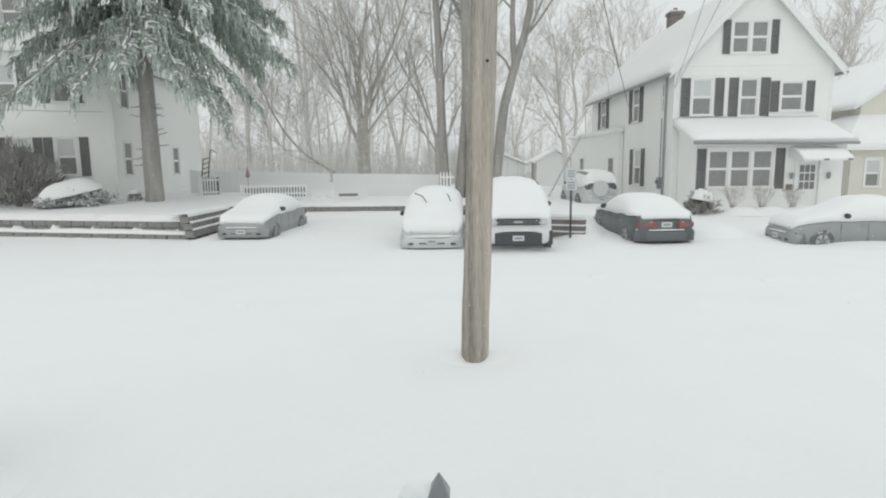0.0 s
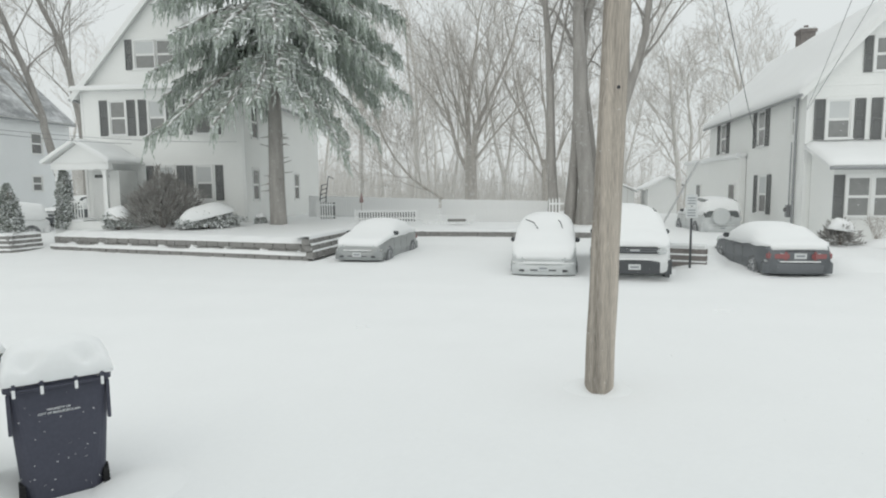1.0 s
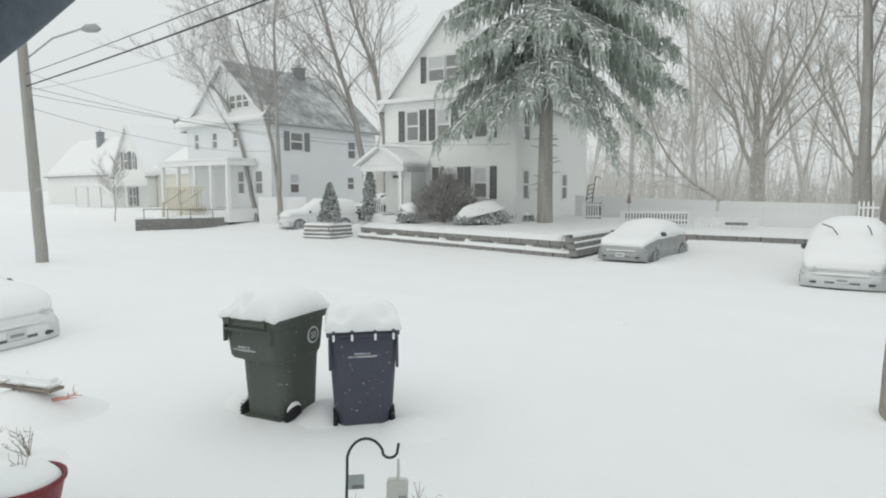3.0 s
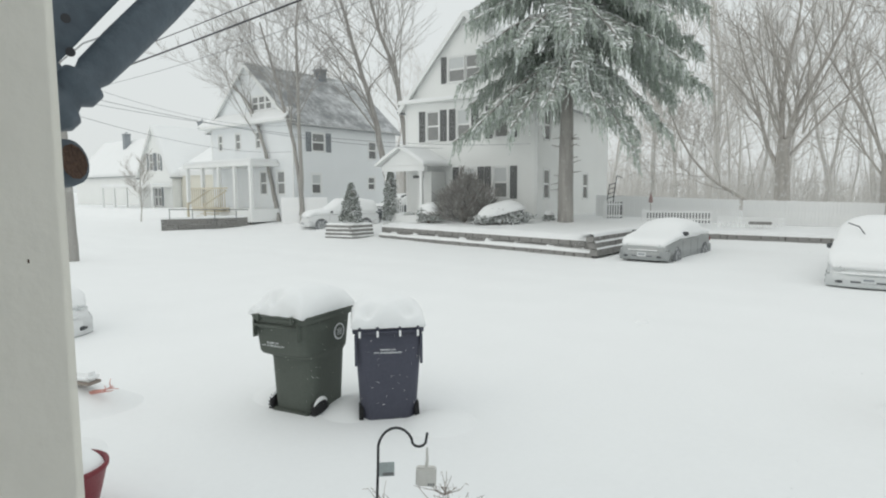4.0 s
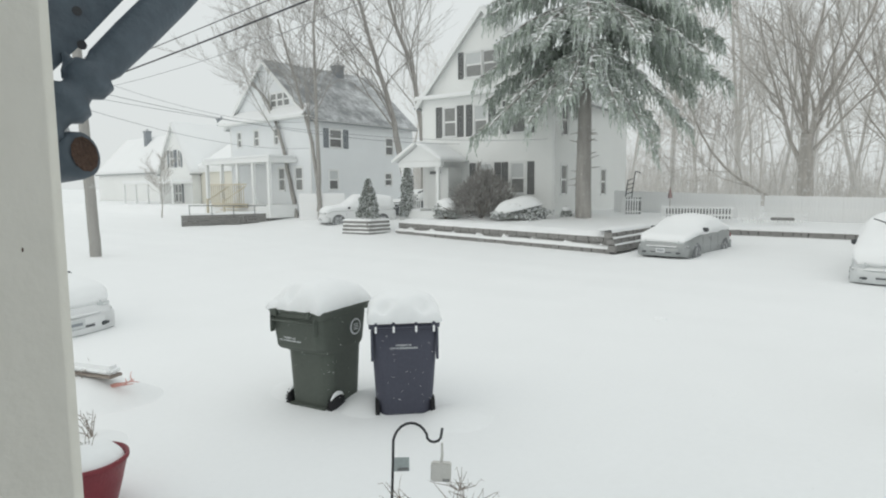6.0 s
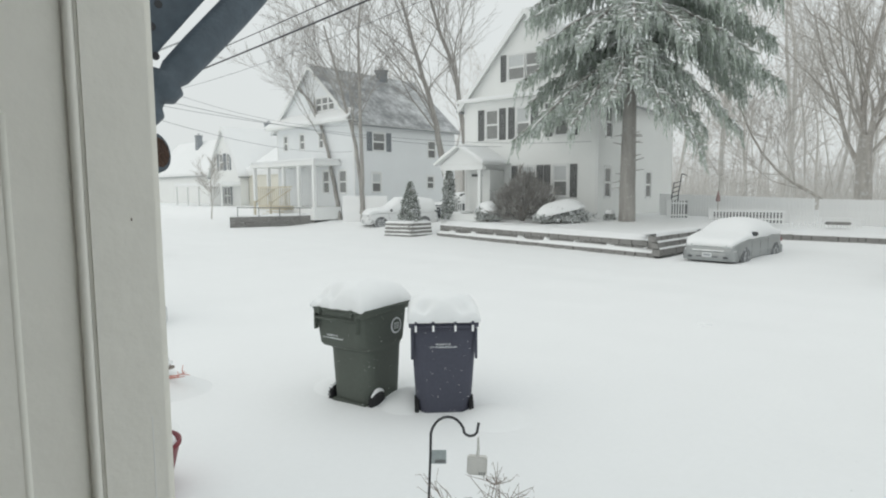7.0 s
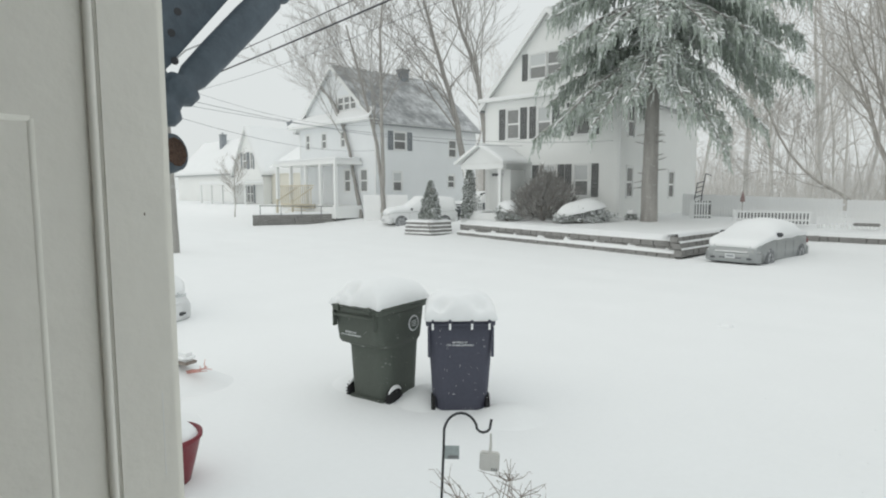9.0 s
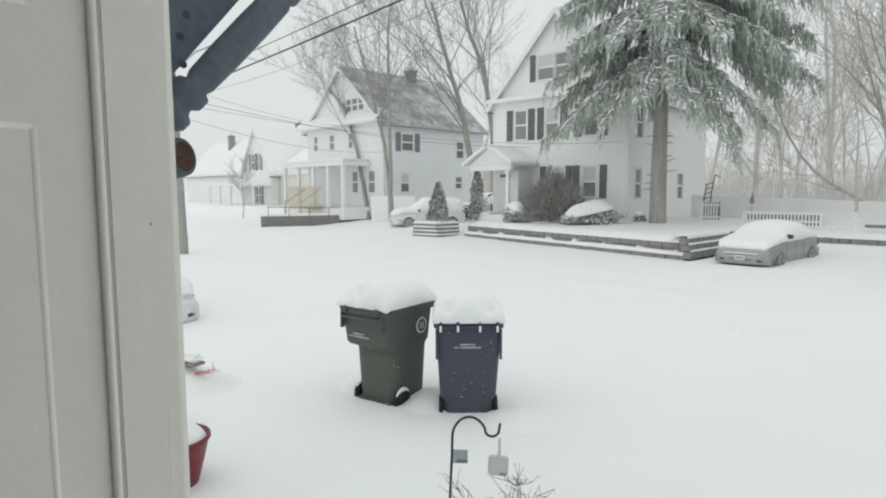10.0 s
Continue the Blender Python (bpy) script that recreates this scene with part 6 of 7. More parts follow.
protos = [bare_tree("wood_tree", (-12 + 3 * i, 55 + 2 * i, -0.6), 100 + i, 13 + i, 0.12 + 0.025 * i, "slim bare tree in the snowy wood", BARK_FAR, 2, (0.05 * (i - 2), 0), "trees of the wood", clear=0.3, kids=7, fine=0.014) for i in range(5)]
rng = random.Random(77)
spots = []
while len(spots) < 34:
    x, y = rng.uniform(-62, 30), rng.uniform(46, 80)
    if (x < -24 and y < 50) or (x > 5 and y < 66):
        continue
    if all((x - a) ** 2 + (y - b) ** 2 > 6 for a, b in spots):
        spots.append((x, y))
for k, (x, y) in enumerate(spots):
    copy_thing(protos[k % 5], pose(x, y, height(x, y) - 0.2, rng.gauss(0, 4), rng.gauss(0, 4), rng.uniform(0, 360)))
# the undergrowth and far wood, too dense to count
wood = ([], [])
for k in range(900):
    x, y = rng.uniform(-75, 40), rng.uniform(52, 100)
    if x > 5 and y < 74:
        continue
    h, z = rng.uniform(3, 14), height(x, y) - 0.5
    lx, ly = rng.gauss(0, 0.13), rng.gauss(0, 0.08)
    bend = rng.gauss(0, 0.05) * h
    p = [Vector((x + lx * h * t + bend * math.sin(3 * t), y + ly * h * t, z + h * t)) for t in (0, 0.35, 0.7, 1)]
    r = rng.uniform(0.02, 0.085)
    limb(wood, p, [r, r * 0.8, r * 0.5, r * 0.25], 4)
    for j in range(9):
        q = p[rng.choice((1, 2))].lerp(p[rng.choice((2, 3))], rng.random())
        e = q + Vector((rng.gauss(0, 1), rng.gauss(0, 0.7), rng.uniform(0.1, 1.4))) * h * 0.12
        mid = (q + e) / 2 + Vector((rng.gauss(0, 0.1), 0, rng.gauss(0, 0.1)))
        limb(wood, [q, mid, e], [max(0.013, r * 0.4), max(0.012, r * 0.3), 0.01], 3)
        twigs(wood, mid, (e - q).normalized(), h * 0.08, rng, 2, 0.011)
# brush added to grey the bright gap where haze would lie
for k in range(1300):                                     # low brush on the slope
    x, y = rng.uniform(-75, 40), rng.uniform(60, 105)
    if x > 5 and y < 74:
        continue
    h, z = rng.uniform(4.0, 8.5), height(x, y) - 0.3
    for j in range(4):
        d = Vector((rng.gauss(0, 0.3), rng.gauss(0, 0.2), 1)).normalized()
        p = Vector((x + rng.gauss(0, 0.4), y, z))
        limb(wood, [p, p + d * h * 0.5 + Vector((rng.gauss(0, 0.1), 0, 0)), p + d * h], [0.035, 0.026, 0.012], 3)
        twigs(wood, p + d * h * rng.uniform(0.4, 0.8), d, h * 0.3, rng, 3, 0.014)
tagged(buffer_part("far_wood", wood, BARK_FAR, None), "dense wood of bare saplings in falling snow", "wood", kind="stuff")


# ---- the spruce ----
BOUGHS = ((5, 11.2, 6.8, 1.9), (-10, 9.9, 6.5, 2.9), (16, 10.2, 6.3, 3.2), (-27, 8.9, 4.8, 3.9), (-55, 8.2, 4.2, 4.4), (-78, 9.2, 4.0, 3.8), (27, 8.8, 4.6, 3.4),
          (188, 7.9, 5.5, 3.1), (203, 8.4, 5.0, 3.2), (180, 9.8, 5.3, 2.3), (163, 9.2, 5.0, 2.5), (186, 11.8, 4.9, 1.5), (222, 8.4, 4.2, 3.4), (246, 9.4, 4.0, 3.5),
          (90, 9.0, 4.8, 2.8), (60, 9.6, 5.0, 2.8), (122, 9.5, 4.8, 2.8), (143, 8.6, 4.6, 2.8), (-36, 10.9, 5.4, 2.9), (-70, 11.2, 4.6, 3.0), (232, 11.0, 4.6, 2.6),
          (262, 11.6, 4.3, 2.8), (206, 10.8, 5.0, 2.1), (32, 12.2, 6.0, 1.8), (-16, 12.6, 6.2, 2.0), (170, 12.8, 4.7, 1.6), (-95, 10.3, 3.8, 3.4), (-50, 12.4, 5.2, 2.6))


def spruce():
    """Boughs: heading, height on the trunk, reach, fall of the tip."""
    t = thing("spruce", pose(-13.55, 27.0, 0.7), "tall snow-laden spruce with drooping branches", "tree")
    rng = random.Random(5)
    pts = [(0.02 * noise.noise((i * 0.7, 0, 0)), 0, -0.3 + i) for i in range(23)]
    part("trunk", tube(pts, [0.42 if i == 0 else 0.37 * (1 - i / 24) + 0.03 for i in range(23)], 14), BARK, t, smooth=True)
    for k in range(16):
        a, z = rng.uniform(0, 6.28), rng.uniform(1.8, 4.6)
        part("dead_stub", tube([(0.3 * math.cos(a), 0.3 * math.sin(a), z), (0.75 * math.cos(a), 0.75 * math.sin(a), z + rng.uniform(-0.1, 0.15))], [0.03, 0.012], 5), BARK, t)
    wood_buf, snow_buf = ([], []), ([], [])
    verts, faces = [], []

    def blade(p, d, length, width):
        """One needle-clad twig: a pair of crossed leaf-shaped faces."""
        u = Vector((rng.gauss(0, 1), rng.gauss(0, 1), rng.gauss(0, 0.4)))
        u = (u - d * u.dot(d)).normalized()
        for w in (u, d.cross(u)):
            o = len(verts)
            verts.extend([p - w * width * 0.3, p + d * length * 0.45 - w * width, p + d * length, p + d * length * 0.4 + w * width])
            faces.append((o, o + 1, o + 2, o + 3))

    def tassel(p, fall, out):
        """A hanging branchlet, clad from top to tip."""
        d = (Vector((rng.gauss(0, 0.1), rng.gauss(0, 0.1), -1)) + out * 0.18).normalized()
        n = max(2, int(fall / 0.15))
        for k in range(n):
            q = p + d * fall * k / n
            dd = (d + Vector((rng.gauss(0, 0.2), rng.gauss(0, 0.2), 0))).normalized()
            blade(q, dd, rng.uniform(0.2, 0.36), rng.uniform(0.022, 0.042) * (1.15 - 0.5 * k / n))

    rows = [(a + 38, z - 0.7, L, f) for a, z, L, f in BOUGHS]
    z = 12.4
    while z < 21.5:
        for k in range(4):
            L = 6.4 * ((22.3 - z) / 11.0) ** 0.9 * rng.uniform(0.75, 1.05)
            rows.append((k * 90 + z * 137 + rng.uniform(-18, 18), z, L, L * rng.uniform(0.28, 0.42)))
        z += rng.uniform(0.65, 0.9)
    for a, z, L, fall in rows:
        a = radians(a)
        out = Vector((math.cos(a), math.sin(a), 0))
        across = Vector((-out.y, out.x, 0))
        n = 16
        line = [Vector((0, 0, z)) + out * L * f + Vector((0, 0, 0.06 * L * math.sin(math.pi * f) - fall * (1.25 * f ** 1.6 - 0.25 * f ** 4))) + across * 0.35 * noise.noise((f * 2.5, a * 3, z)) for f in [i / n for i in range(n + 1)]]
        limb(wood_buf, line, [0.08 * (1 - 0.85 * i / n) for i in range(n + 1)], 6)
        m = int(L * 9)
        for j in range(m):
            f = 0.1 + 0.9 * (j + rng.random()) / m
            i = min(n - 1, int(f * n))
            c = line[i].lerp(line[i + 1], f * n - i)
            s = rng.choice((-1, 1))
            ext = (0.3 + 0.22 * L) * math.sin(math.pi * min(1, 0.18 + 0.8 * f)) ** 0.8 * rng.uniform(0.35, 1.0)
            w = (across * s + out * rng.uniform(0.25, 0.8)).normalized()
            tipp = c + w * ext + Vector((0, 0, -0.28 * ext))
            limb(wood_buf, [c, (c + tipp) / 2 + Vector((0, 0, 0.05)), tipp], [0.02, 0.014, 0.008], 3)
            k = max(3, int(ext / 0.085))
            for h in range(k):
                g = (h + rng.random()) / k
                q = c.lerp(tipp, g)
                blade(q, (w * 0.5 + Vector((rng.gauss(0, 0.3), rng.gauss(0, 0.3), rng.uniform(-1.0, 0.0)))).normalized(), rng.uniform(0.16, 0.28), rng.uniform(0.03, 0.05))
                if rng.random() < 0.66:
                    tassel(q, rng.uniform(0.25, 0.7) + 0.8 * rng.random() ** 2 * (1.1 - 0.35 * f), out)
                if rng.random() < 0.26 and noise.noise((f * 4 + a, z, g)) > -0.15:
                    e = w * rng.uniform(0.12, 0.34) + Vector((rng.gauss(0, 0.05), rng.gauss(0, 0.05), -0.06))
                    r = rng.uniform(0.018, 0.042)
                    b = q + Vector((0, 0, 0.035))
                    limb(snow_buf, [b - e * 0.5, b - e * 0.2, b + e * 0.2, b + e * 0.5], [0.008, r, r * 0.9, 0.008], 5)
            if rng.random() < 0.4:
                e = (line[i + 1] - line[i]).normalized() * rng.uniform(0.15, 0.4)
                b = c + Vector((rng.gauss(0, 0.06), rng.gauss(0, 0.06), 0.07))
                r = rng.uniform(0.025, 0.06)
                limb(snow_buf, [b - e * 0.6, b - e * 0.2, b + e * 0.3, b + e * 0.6], [0.01, r, r * 0.8, 0.01], 6)
    # short growth close to the trunk
    for k in range(500):
        z = rng.uniform(6.4, 20)
        a, q = rng.uniform(0, 6.283), rng.uniform(0.2, 1.5) * min(1, (22 - z) / 12)
        tassel(Vector((math.cos(a) * q, math.sin(a) * q, z)), rng.uniform(0.3, 0.8), Vector((math.cos(a), math.sin(a), 0)))
    tagged(buffer_part("bough_wood", wood_buf, BARK, t), kind="stuff")
    tagged(buffer_part("bough_snow", snow_buf, SNOW, t, True), kind="stuff")
    cr = buffer_part("crown", (verts, faces), NEEDLE, t)
    cr["label"] = "drooping green needles crusted with snow"


spruce()

# ---- shrubs and clipped evergreens ----
SHRUB = mat("snowy_evergreen_leaves", (0.26, 0.28, 0.255), 0.9, vary=0.35, scale=9, bump=0.3, snow_haze=0.68, snow_haze_scale=6, dust_up=True, island=0.5)
BROWNLEAF = mat("brown_winter_leaves", (0.31, 0.3, 0.285), 0.9, vary=0.35, scale=9, bump=0.3, snow_haze=0.5, snow_haze_scale=5, island=0.5)


def leafy(name, at, size, count, label, material, leaf=0.09, power=1.0, snow=0.0, seed=1, group="", turn=0, spiky=0.0, tilt=0.0):
    s = thing(name, pose(*at, 0, 0, turn), label, "shrub", group)
    rng = random.Random(seed)
    verts, faces = [], []
    for i in range(count):
        a, b = rng.uniform(0, 2 * math.pi), rng.random()
        zz = b
        rr = (1 - zz ** 1.5) ** 0.5 if power == 1.0 else (1 - zz) ** power
        rr *= (0.55 + 0.45 * rng.random() ** 0.4) * (1 + 0.5 * noise.noise((math.cos(a) * 1.5, math.sin(a) * 1.5, zz * 3 + seed)))
        if spiky:
            rr *= 1 + 0.9 * noise.noise((math.cos(a) * 3 + seed, math.sin(a) * 3, zz * 4))
            zz *= 0.82 + 0.5 * noise.noise((math.cos(a) * 2.2, math.sin(a) * 2.2, seed * 3.1)) + 0.15 * rng.random()
        c = Vector((math.cos(a) * rr * size[0], math.sin(a) * rr * size[1], zz * size[2]))
        d = Vector((rng.gauss(0, 1), rng.gauss(0, 1), rng.gauss(0.3, 0.8))).normalized()
        d = (d + (c + Vector((0, 0, 0.4))).normalized() * 2.5 * spiky).normalized()
        u = d.orthogonal().normalized()
        l, w = leaf * rng.uniform(0.7, 1.6) * (1 + 1.6 * spiky), leaf * rng.uniform(0.25, 0.5) * (1 - 0.6 * spiky)
        o = len(verts)
        verts.extend([tuple(c), tuple(c + d * l * 0.5 + u * w), tuple(c + d * l), tuple(c + d * l * 0.5 - u * w)])
        faces.append((o, o + 1, o + 2, o + 3))
    me = bpy.data.meshes.new("leaves")
    me.from_pydata(verts, [], faces)
    me.materials.append(material)
    ob = new("foliage", me)
    ob.parent = s
    for k in range(6):
        a = rng.uniform(0, 6.28)
        part("stem", tube([(0, 0, -0.2), (math.cos(a) * size[0] * 0.3, math.sin(a) * size[1] * 0.3, size[2] * 0.5), (math.cos(a) * size[0] * 0.5, math.sin(a) * size[1] * 0.5, size[2] * 0.85)], [0.03, 0.02, 0.008], 5), TWIG, s)
    if snow:
        c = part("snow_cap", snow_dome(size[0] * 0.86, size[1] * 0.84, size[2] * snow, 0, (), seed=seed, soft=0.9), SNOW, s, "slab of snow lying on the shrub", smooth=True)
        c.matrix_basis = pose(0, 0, size[2] * (1.02 - snow * 0.75), 0, tilt)
    return s


leafy("big_shrub", (-18.9, 25.9, 0.9), (1.6, 1.0, 2.1), 4200, "brown-leaved winter shrub before the porch windows", BROWNLEAF, 0.13, seed=2, spiky=1.0)
twig_bush("winter_shrub", (-18.9, 25.8, 0.8), 2.2, 60, 0.62, "bare brown twigs of a winter shrub", BROWNLEAF, 88, 6)
leafy("clipped_shrub", (-16.3, 25.4, 0.9), (1.5, 0.85, 0.85), 4200, "low clipped evergreen shrub under a slab of snow", SHRUB, 0.1, snow=0.72, seed=3, turn=30, tilt=-13)
leafy("round_shrub", (-20.4, 24.7, 0.9), (0.75, 0.6, 0.8), 2200, "small round shrub heaped with snow", SHRUB, 0.09, snow=0.75, seed=4)
leafy("small_shrub", (-14.6, 27.3, 0.9), (0.3, 0.3, 0.5), 700, "small snowy shrub at the foot of the wall", SHRUB, 0.08, snow=0.4, seed=6)
leafy("dwarf_conifer", (-24.1, 22.6, 0.8), (0.62, 0.62, 2.05), 4200, "small cone-shaped evergreen flecked with snow", SHRUB, 0.12, 0.75, seed=7, group="evergreens")
leafy("dwarf_conifer", (-23.2, 24.75, 0.8), (0.42, 0.42, 2.7), 3800, "narrow upright evergreen flecked with snow", SHRUB, 0.12, 0.4, seed=8, group="evergreens")
for k, (x, y) in enumerate(((10.3, 23.5), (11.4, 23.5), (12.6, 23.6))):
    twig_bush("dry_stalks", (x, y, 0.6), 0.95, 26, 0.55, "dry brown flower stalks standing in the snow", TWIG, 60 + k, 4)
    hm = tagged(link("snow_mound", snow_dome(1.2, 0.7, 0.3, 0.0, (), seed=50 + k, soft=1.8), SNOW, smooth=True), "drift of snow against the porch", "snow")
    hm.matrix_world = pose(x + 0.3, y - 0.1, 0.45)

leafy("small_shrub", (9.1, 23.35, 0.5), (0.5, 0.4, 0.8), 900, "small brown shrub heaped with snow before the porch", BROWNLEAF, 0.1, snow=0.5, seed=12, spiky=0.5, tilt=10)

# the low drift bank between the vans and the dark sedan
for k, (x, y, sx, sy, h) in enumerate(((3.9, 21.0, 0.9, 1.6, 0.45), (8.3, 20.6, 1.3, 1.2, 0.35), (-29.8, 27.6, 1.6, 1.0, 1.5))):
    hm = tagged(link("snow_bank", snow_dome(sx * 1.3, sy * 1.3, h, 0.0, (), seed=80 + k, soft=1.3), SNOW, smooth=True), "wind-packed bank of snow", "snow")
    hm.matrix_world = pose(x, y, -0.02 + 0.05)


def timber_guard():
    g = thing("timber_guard", pose(2.85, 19.9, 0, 0, 0, -18), "low dark timber barrier half buried in snow", "barrier")
    for k in range(3):
        part("timber", box(-0.35, 1.2, 0.02 * k, 0.16 + 0.02 * k, 0.12 + 0.2 * k, 0.29 + 0.2 * k, 0.02), BRICK, g)
        part("timber_snow", box(-0.33, 1.18, -0.03 + 0.02 * k, 0.02 + 0.02 * k, 0.27 + 0.2 * k, 0.31 + 0.2 * k, 0.012), SNOW, g)
    part("top_snow", box(-0.36, 1.22, 0.0, 0.25, 0.69, 0.84, 0.06), SNOW, g)


timber_guard()


def sign_post():
    s = thing("parking_sign", pose(3.5, 19.45, 0), "white parking sign on a thin post in the snow", "sign")
    part("post", box(-0.03, 0.03, -0.02, 0.02, -0.2, 1.75, 0.004), GREYBLACK, s)
    for k in range(2):
        z = 1.62 + 0.36 * k
        p = part("plate", box(-0.17 - 0.02 * k, 0.17 - 0.02 * k, -0.036, -0.024, z, z + 0.34, 0.004), PLATE, s)
        for j in range(3):
            part("text_bar", box(-0.12, 0.1, -0.04, -0.0365, z + 0.06 + 0.08 * j, z + 0.095 + 0.08 * j), SHUTTER_FAR, p)
    part("post_top", box(-0.025, 0.025, -0.02, 0.02, 1.752, 2.1), GREYBLACK, s)


sign_post()


def ladder():
    l = thing("ladder", pose(5.9, 33.1, 0.9), "aluminium ladder leaning on the annex", "ladder")
    for s in (0, 0.35):
        part("rail", tube([(-1.2, s, -0.6), (0.6, s, 2.9)], [0.025, 0.025], 4), ALLOY, l)
    for k in range(9):
        f = (k + 1) / 10
        part("rung", tube([(-1.2 + 1.8 * f, 0, -0.6 + 3.5 * f), (-1.2 + 1.8 * f, 0.35, -0.6 + 3.5 * f)], [0.02, 0.02], 6), ALLOY, l)


ladder()


def trellis():
    t = thing("garden_trellis", pose(-13.05, 31.75, 0.6), "dark bent iron trellis leaning beside the house", "trellis")
    for x0, x1, z1 in ((-0.4, -0.28, 2.2), (-0.05, 0.12, 2.65)):
        part("upright", tube([(x0, 0, 0), ((x0 + x1) / 2 - 0.05, 0.05, z1 * 0.6), (x1, 0.1, z1)], [0.03, 0.03, 0.025], 6), GREYBLACK, t)
    for k in range(7):
        z = 0.7 + 0.24 * k
        part("rung", tube([(-0.38 + 0.015 * k, 0.02, z), (-0.02 + 0.02 * k, 0.03, z + 0.12)], [0.022, 0.022], 5), GREYBLACK, t)
    part("top_bar", tube([(0.12, 0.1, 2.65), (0.25, 0.1, 2.62), (0.42, 0.1, 2.52)], [0.025, 0.022, 0.018], 6), GREYBLACK, t)


trellis()


def bird_feeder():
    f = thing("bird_feeder", pose(-11.3, 32.6, 0.4), "faded red bird feeder on a thin pole before the fence", "bird feeder")
    part("pole", tube([(0, 0, 0), (0.0, 0, 1.45), (0.06, 0, 2.85)], [0.022, 0.02, 0.015], 6), BARK_MID, f)
    part("feeder_body", loft([[(0.0 + r * math.cos(a), r * math.sin(a), z) for a in [i / 10 * 2 * math.pi for i in range(10)]] for z, r in ((1.38, 0.03), (1.42, 0.12), (1.62, 0.1), (1.8, 0.05), (1.95, 0.02))]), mat("faded_red_plastic", (0.38, 0.27, 0.26), 0.6, vary=0.2, snow_haze=0.45, snow_haze_scale=8), f, "faded red feeder body")


bird_feeder()


def shed(at, w, h, label):
    s = thing("shed", pose(*at), label, "shed")
    part("wall", box(0, w, 0, 5, -1.0, h), TRIM, s)
    part("door_panel", box(0.4, w - 0.4, -0.03, -0.004, -0.9, h - 0.5), TRIM, s)
    snowy_roof((-0.4, h - 0.1), (w / 2, h + 1.1), -0.4, 5.4, s)
    snowy_roof((w + 0.4, h - 0.1), (w / 2, h + 1.1), -0.4, 5.4, s)
    part("gable", prism([(0, h), (w, h), (w / 2, h + 1.05)], 0.0, 0.12), TRIM, s)


shed((7.6, 59.8, 0.3), 3.6, 2.0, "small pale shed with a snowy roof far behind")
shed((1.6, 62.0, -0.5), 5.0, 2.6, "pale outbuilding with a snowy roof far behind")


# ---- terrace walls, planter, fences: the pieces ----
def stone_wall(name, a, b, z0, courses, label, back=0.07, length=0.45, depth=0.3, material=None, step=0.0):
    """Courses of stones, each set back from the one below, with snow on the ledges. The face runs from a to b, the ground it holds lies on its left."""
    run, ang = math.hypot(b[0] - a[0], b[1] - a[1]), math.degrees(math.atan2(b[1] - a[1], b[0] - a[0]))
    w = tagged(new(name), label, "wall", kind="structure")
    w.matrix_world = pose(a[0], a[1], 0, 0, 0, ang)
    rg = random.Random(int(run * 100))
    kinds = []
    for k in range(5):
        bm = box(0, 1, 0, 1, 0, 1, 0.05)
        for v in bm.verts:
            v.co += Vector((rg.uniform(-0.015, 0.015), rg.uniform(-0.06, 0.06), rg.uniform(-0.05, 0.05)))
        me = bpy.data.meshes.new("stone")
        bm.to_mesh(me)
        bm.free()
        me.materials.append(material or STONE)
        kinds.append(me)
    z = z0
    for c, hh in enumerate(courses):
        x, y0 = -rg.uniform(0, 0.3), (c * back if not step else (step if c else 0.0))
        while x < run - 0.05:
            ln = length * rg.uniform(0.7, 1.6)
            s, e = max(0.0, x), min(run, x + ln)
            if e - s > 0.04:
                ob = new("stone", rg.choice(kinds))
                ob.parent = w
                ob.matrix_basis = Matrix.LocRotScale((s + 0.004, y0 + rg.uniform(-0.012, 0.012), z), None, (e - s - 0.01, depth, hh - 0.012))
            x += ln
        bm = bmesh.new()
        n = max(6, int(run / 0.3))
        top = c == len(courses) - 1
        if not top and (back < 0.02 if not step else c > 0):
            z += hh
            continue
        th, wd = (0.11, 0.85) if top else (0.1 if step else 0.05, (step or back) + 0.03)
        rows = []
        for i in range(n + 1):
            s = run * i / n
            k = 1 + 0.5 * noise.noise((s * 0.8, c, run))
            ed = 0.025 * noise.noise((s * 2.2, c, 3))
            rows.append([bm.verts.new((s, y0 + p, z + hh + q)) for p, q in ((0.005 + ed, -0.02), (0.02 + ed, th * 0.7 * k), (wd * 0.5, th * k), (wd, th * k * (0.6 if top else 1.1)))])
        for r0, r1 in zip(rows, rows[1:]):
            for k in range(3):
                bm.faces.new((r0[k], r1[k], r1[k + 1], r0[k + 1]))
        part("ledge_snow", bm, SNOW, w, "snow lying on the ledge", smooth=True)
        z += hh
    return w


stone_wall("terrace_wall", WALL_B, WALL_A, -0.16, [0.32, 0.2, 0.22], "long stepped retaining wall of dark stone, ledges under snow", step=0.24)
stone_wall("terrace_wall_end", (WALL_A[0] + 0.25, WALL_A[1] - 0.1), (-9.0, 27.0), 0.06, [0.26, 0.24, 0.22], "retaining wall beside the parking place")
stone_wall("parking_wall", (-8.9, 27.0), (3.1, 27.0), 0.3, [0.32], "low stone wall behind the parked cars", back=0.01, length=0.3)
stone_wall("planter_wall", (-24.9, 21.35), (-23.2, 21.75), -0.1, [0.2, 0.2, 0.2, 0.2], "stepped stone planter front", back=0.04)
stone_wall("planter_wall_side", (-23.2, 21.75), (-23.0, 23.2), -0.1, [0.2, 0.2, 0.2, 0.2], "stepped stone planter side", back=0.04)
stone_wall("street_wall", (-37.9, 19.0), (-35.9, 24.3), -0.05, [0.2, 0.2, 0.2, 0.2], "low fieldstone wall along the neighbour's ramp", back=0.01, length=0.3)
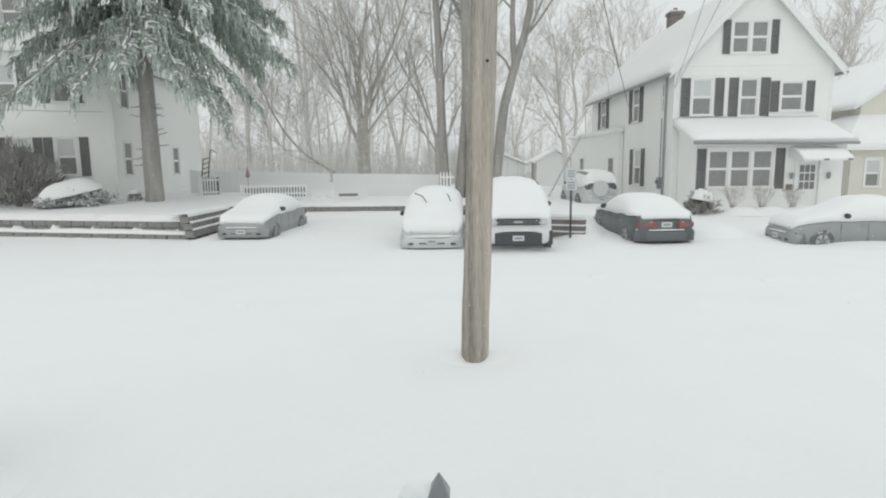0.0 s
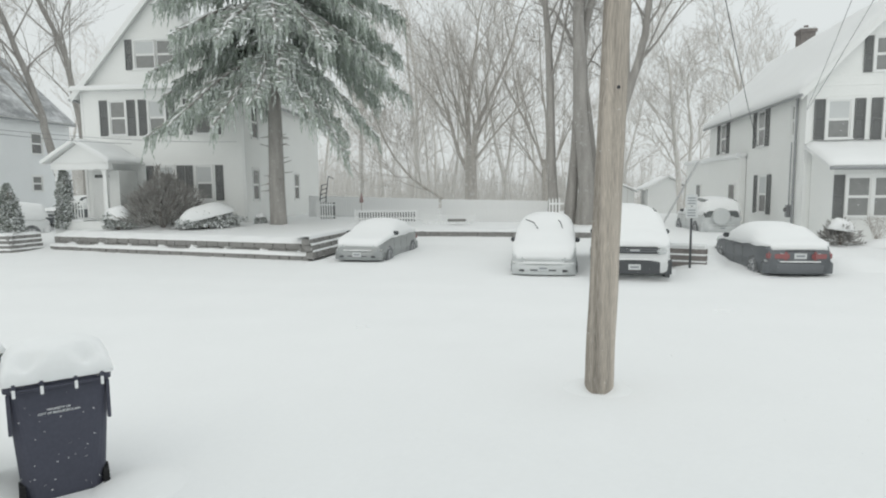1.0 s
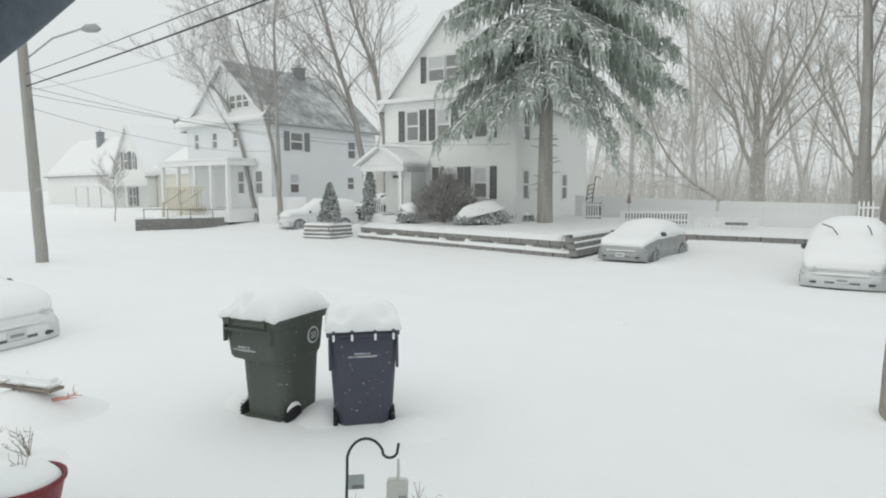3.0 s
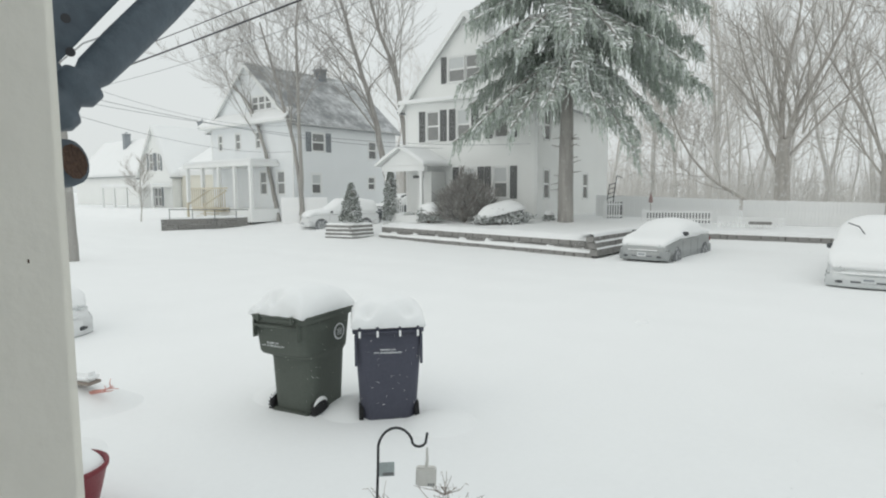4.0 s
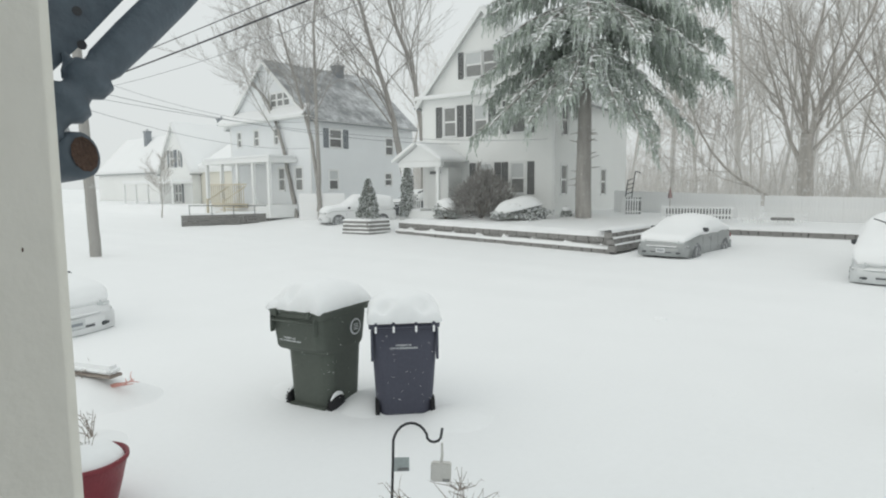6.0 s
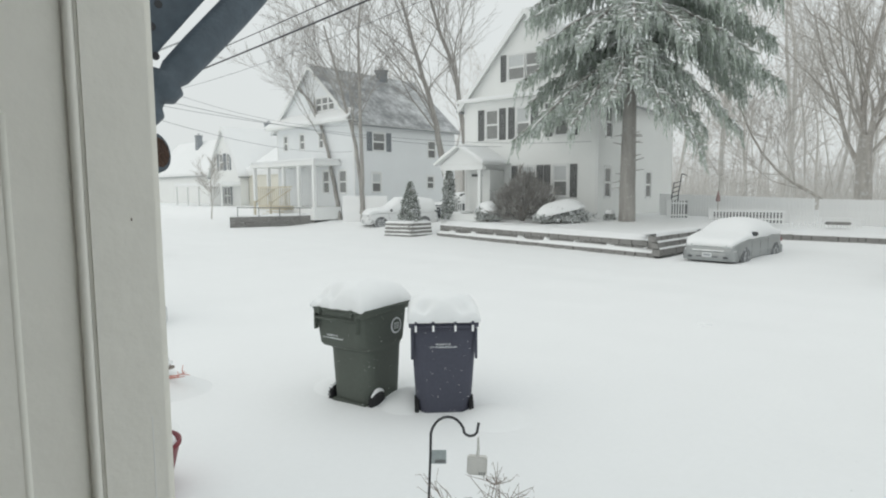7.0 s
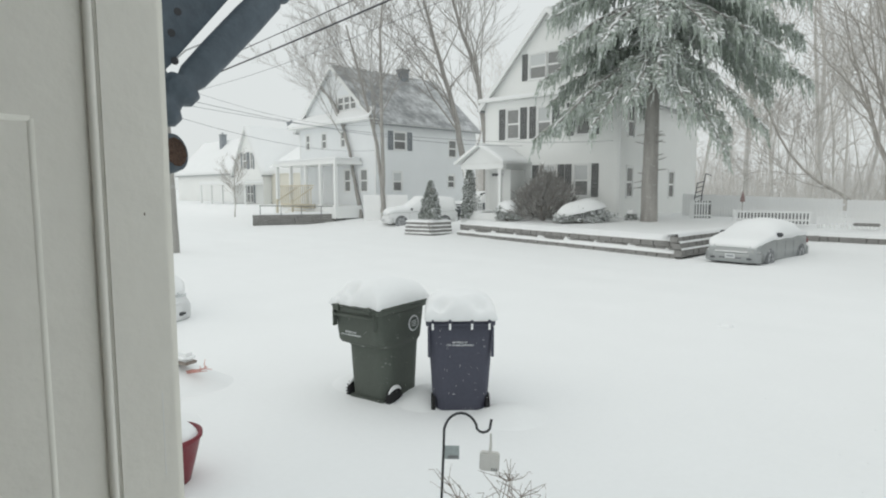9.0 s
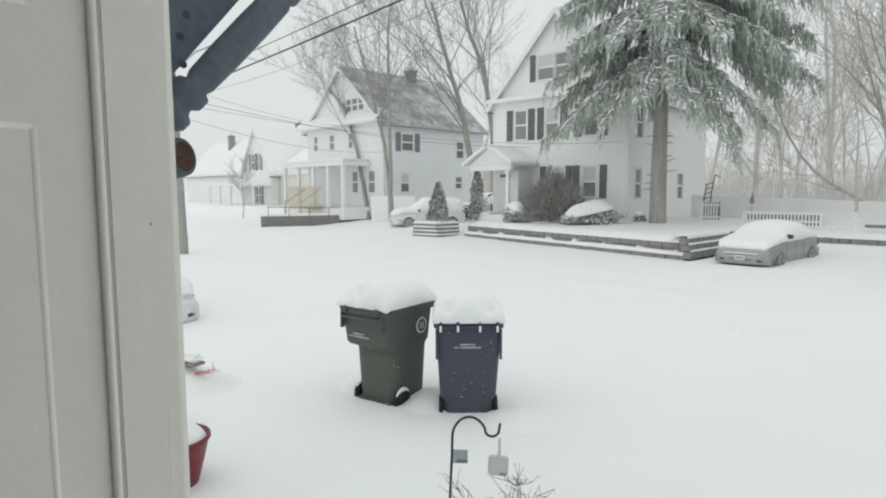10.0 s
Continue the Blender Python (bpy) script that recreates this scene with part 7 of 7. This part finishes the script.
pf = tagged(link("snow_mound", snow_dome(0.72, 0.62, 0.72, 0.0, (), seed=91), SNOW, smooth=True), "snow filling the stone planter", "snow")
pf.matrix_world = pose(-24.05, 22.5, 0.1, 0, 0, 14)


def ramp_rail():
    r = thing("metal_railing", pose(-37.7, 19.4, 0.75, 0, 0, 68), "thin dark metal railing on the low wall", "railing")
    part("top_bar", tube([(0, 0.1, 0.62), (5.6, 0.1, 0.5)], [0.03, 0.03], 6), SHUTTER, r)
    for k in range(5):
        part("post", tube([(0.05 + 1.38 * k, 0.1, -0.2), (0.05 + 1.38 * k, 0.1, 0.6 - 0.03 * k)], [0.025, 0.025], 6), SHUTTER, r)


ramp_rail()


def board_fence(name, a, b, za, zb_, base, width, label, gap=0.008, pointed=False, group="", rail=True):
    """A fence of upright boards from a to b, tops from za to zb_."""
    run, ang = math.hypot(b[0] - a[0], b[1] - a[1]), math.degrees(math.atan2(b[1] - a[1], b[0] - a[0]))
    f = tagged(new(name), label, "fence")
    f.matrix_world = pose(a[0], a[1], base, 0, 0, ang)
    n = int(run / (width + gap))
    tall = (za + zb_) / 2 - base
    bm = prism([(0, 0), (width, 0), (width, 0.9), (width / 2, 1.0), (0, 0.9)], 0, 0.022) if pointed else prism([(0, 0), (width, 0), (width, 0.97), (width * 0.75, 1), (width * 0.25, 1), (0, 0.97)], 0, 0.022)
    me = bpy.data.meshes.new("board")
    bmesh.ops.recalc_face_normals(bm, faces=bm.faces)
    bm.to_mesh(me)
    bm.free()
    me.materials.append(FENCE)
    rg = random.Random(n)
    for i in range(n):
        o = new("board", me)
        o.parent = f
        t = (i + 0.5) / n
        o.matrix_basis = Matrix.LocRotScale((i * (width + gap), rg.uniform(-0.004, 0.004), 0), None, (1, 1, za + (zb_ - za) * t - base + rg.uniform(-0.01, 0.01)))
    for z in (0.2, tall * 0.75):
        part("rail", box(0, run, 0.024, 0.07, z, z + 0.08), FENCE, f)
    return f


board_fence("board_fence", (-14.9, 33.6), (-7.0, 33.4), 2.2, 1.97, 0.4, 0.14, "white board fence plastered with snow")
board_fence("board_fence", (-6.9, 33.4), (-0.9, 31.7), 1.96, 1.88, 0.4, 0.14, "white board fence plastered with snow")
board_fence("picket_fence", (-13.25, 30.9), (-12.35, 31.25), 1.95, 1.95, 0.85, 0.07, "white picket gate beside the house", 0.06, True)
board_fence("picket_fence", (-10.7, 29.75), (-7.6, 30.65), 1.55, 1.5, 0.8, 0.07, "low white picket fence half buried in snow", 0.07, True)
board_fence("picket_fence", (-7.4, 30.6), (-4.6, 30.8), 1.25, 1.2, 0.7, 0.07, "low white picket fence half buried in snow", 0.09, True)
board_fence("picket_fence", (-0.9, 29.2), (-0.2, 29.2), 2.1, 2.1, 0.7, 0.07, "short white picket fence by the trunks", 0.08, True)
board_fence("board_fence", (-33.5, 25.0), (-30.6, 26.6), 2.1, 2.1, 0.2, 0.14, "white board fence before the blue house")
sl = tagged(link("stone_slab", box(0, 0.95, 0, 0.3, 0, 0.12, 0.04), STONE), "dark stones showing through the snow", "stones")
sl.matrix_world = pose(-5.9, 29.8, 0.9, 0, 0, 5)


# a dark backing added behind the pickets draws the shade in their gaps
for k, (x, y, w, h, z, a) in enumerate(((-13.2, 31.15, 0.85, 0.95, 0.9, 23), (-10.6, 30.0, 3.0, 0.55, 0.85, 16))):
    st = thing("gap_shade_backing", pose(x, y, z, 0, 0, a), "dark backing added behind the pickets for the shade in their gaps", "boards")
    for j in range(4):
        part("board", box(0.02, w - 0.02, 0.05, 0.1, h * j / 4, h * (j + 1) / 4 - 0.012, 0.004), SHUTTER, st)
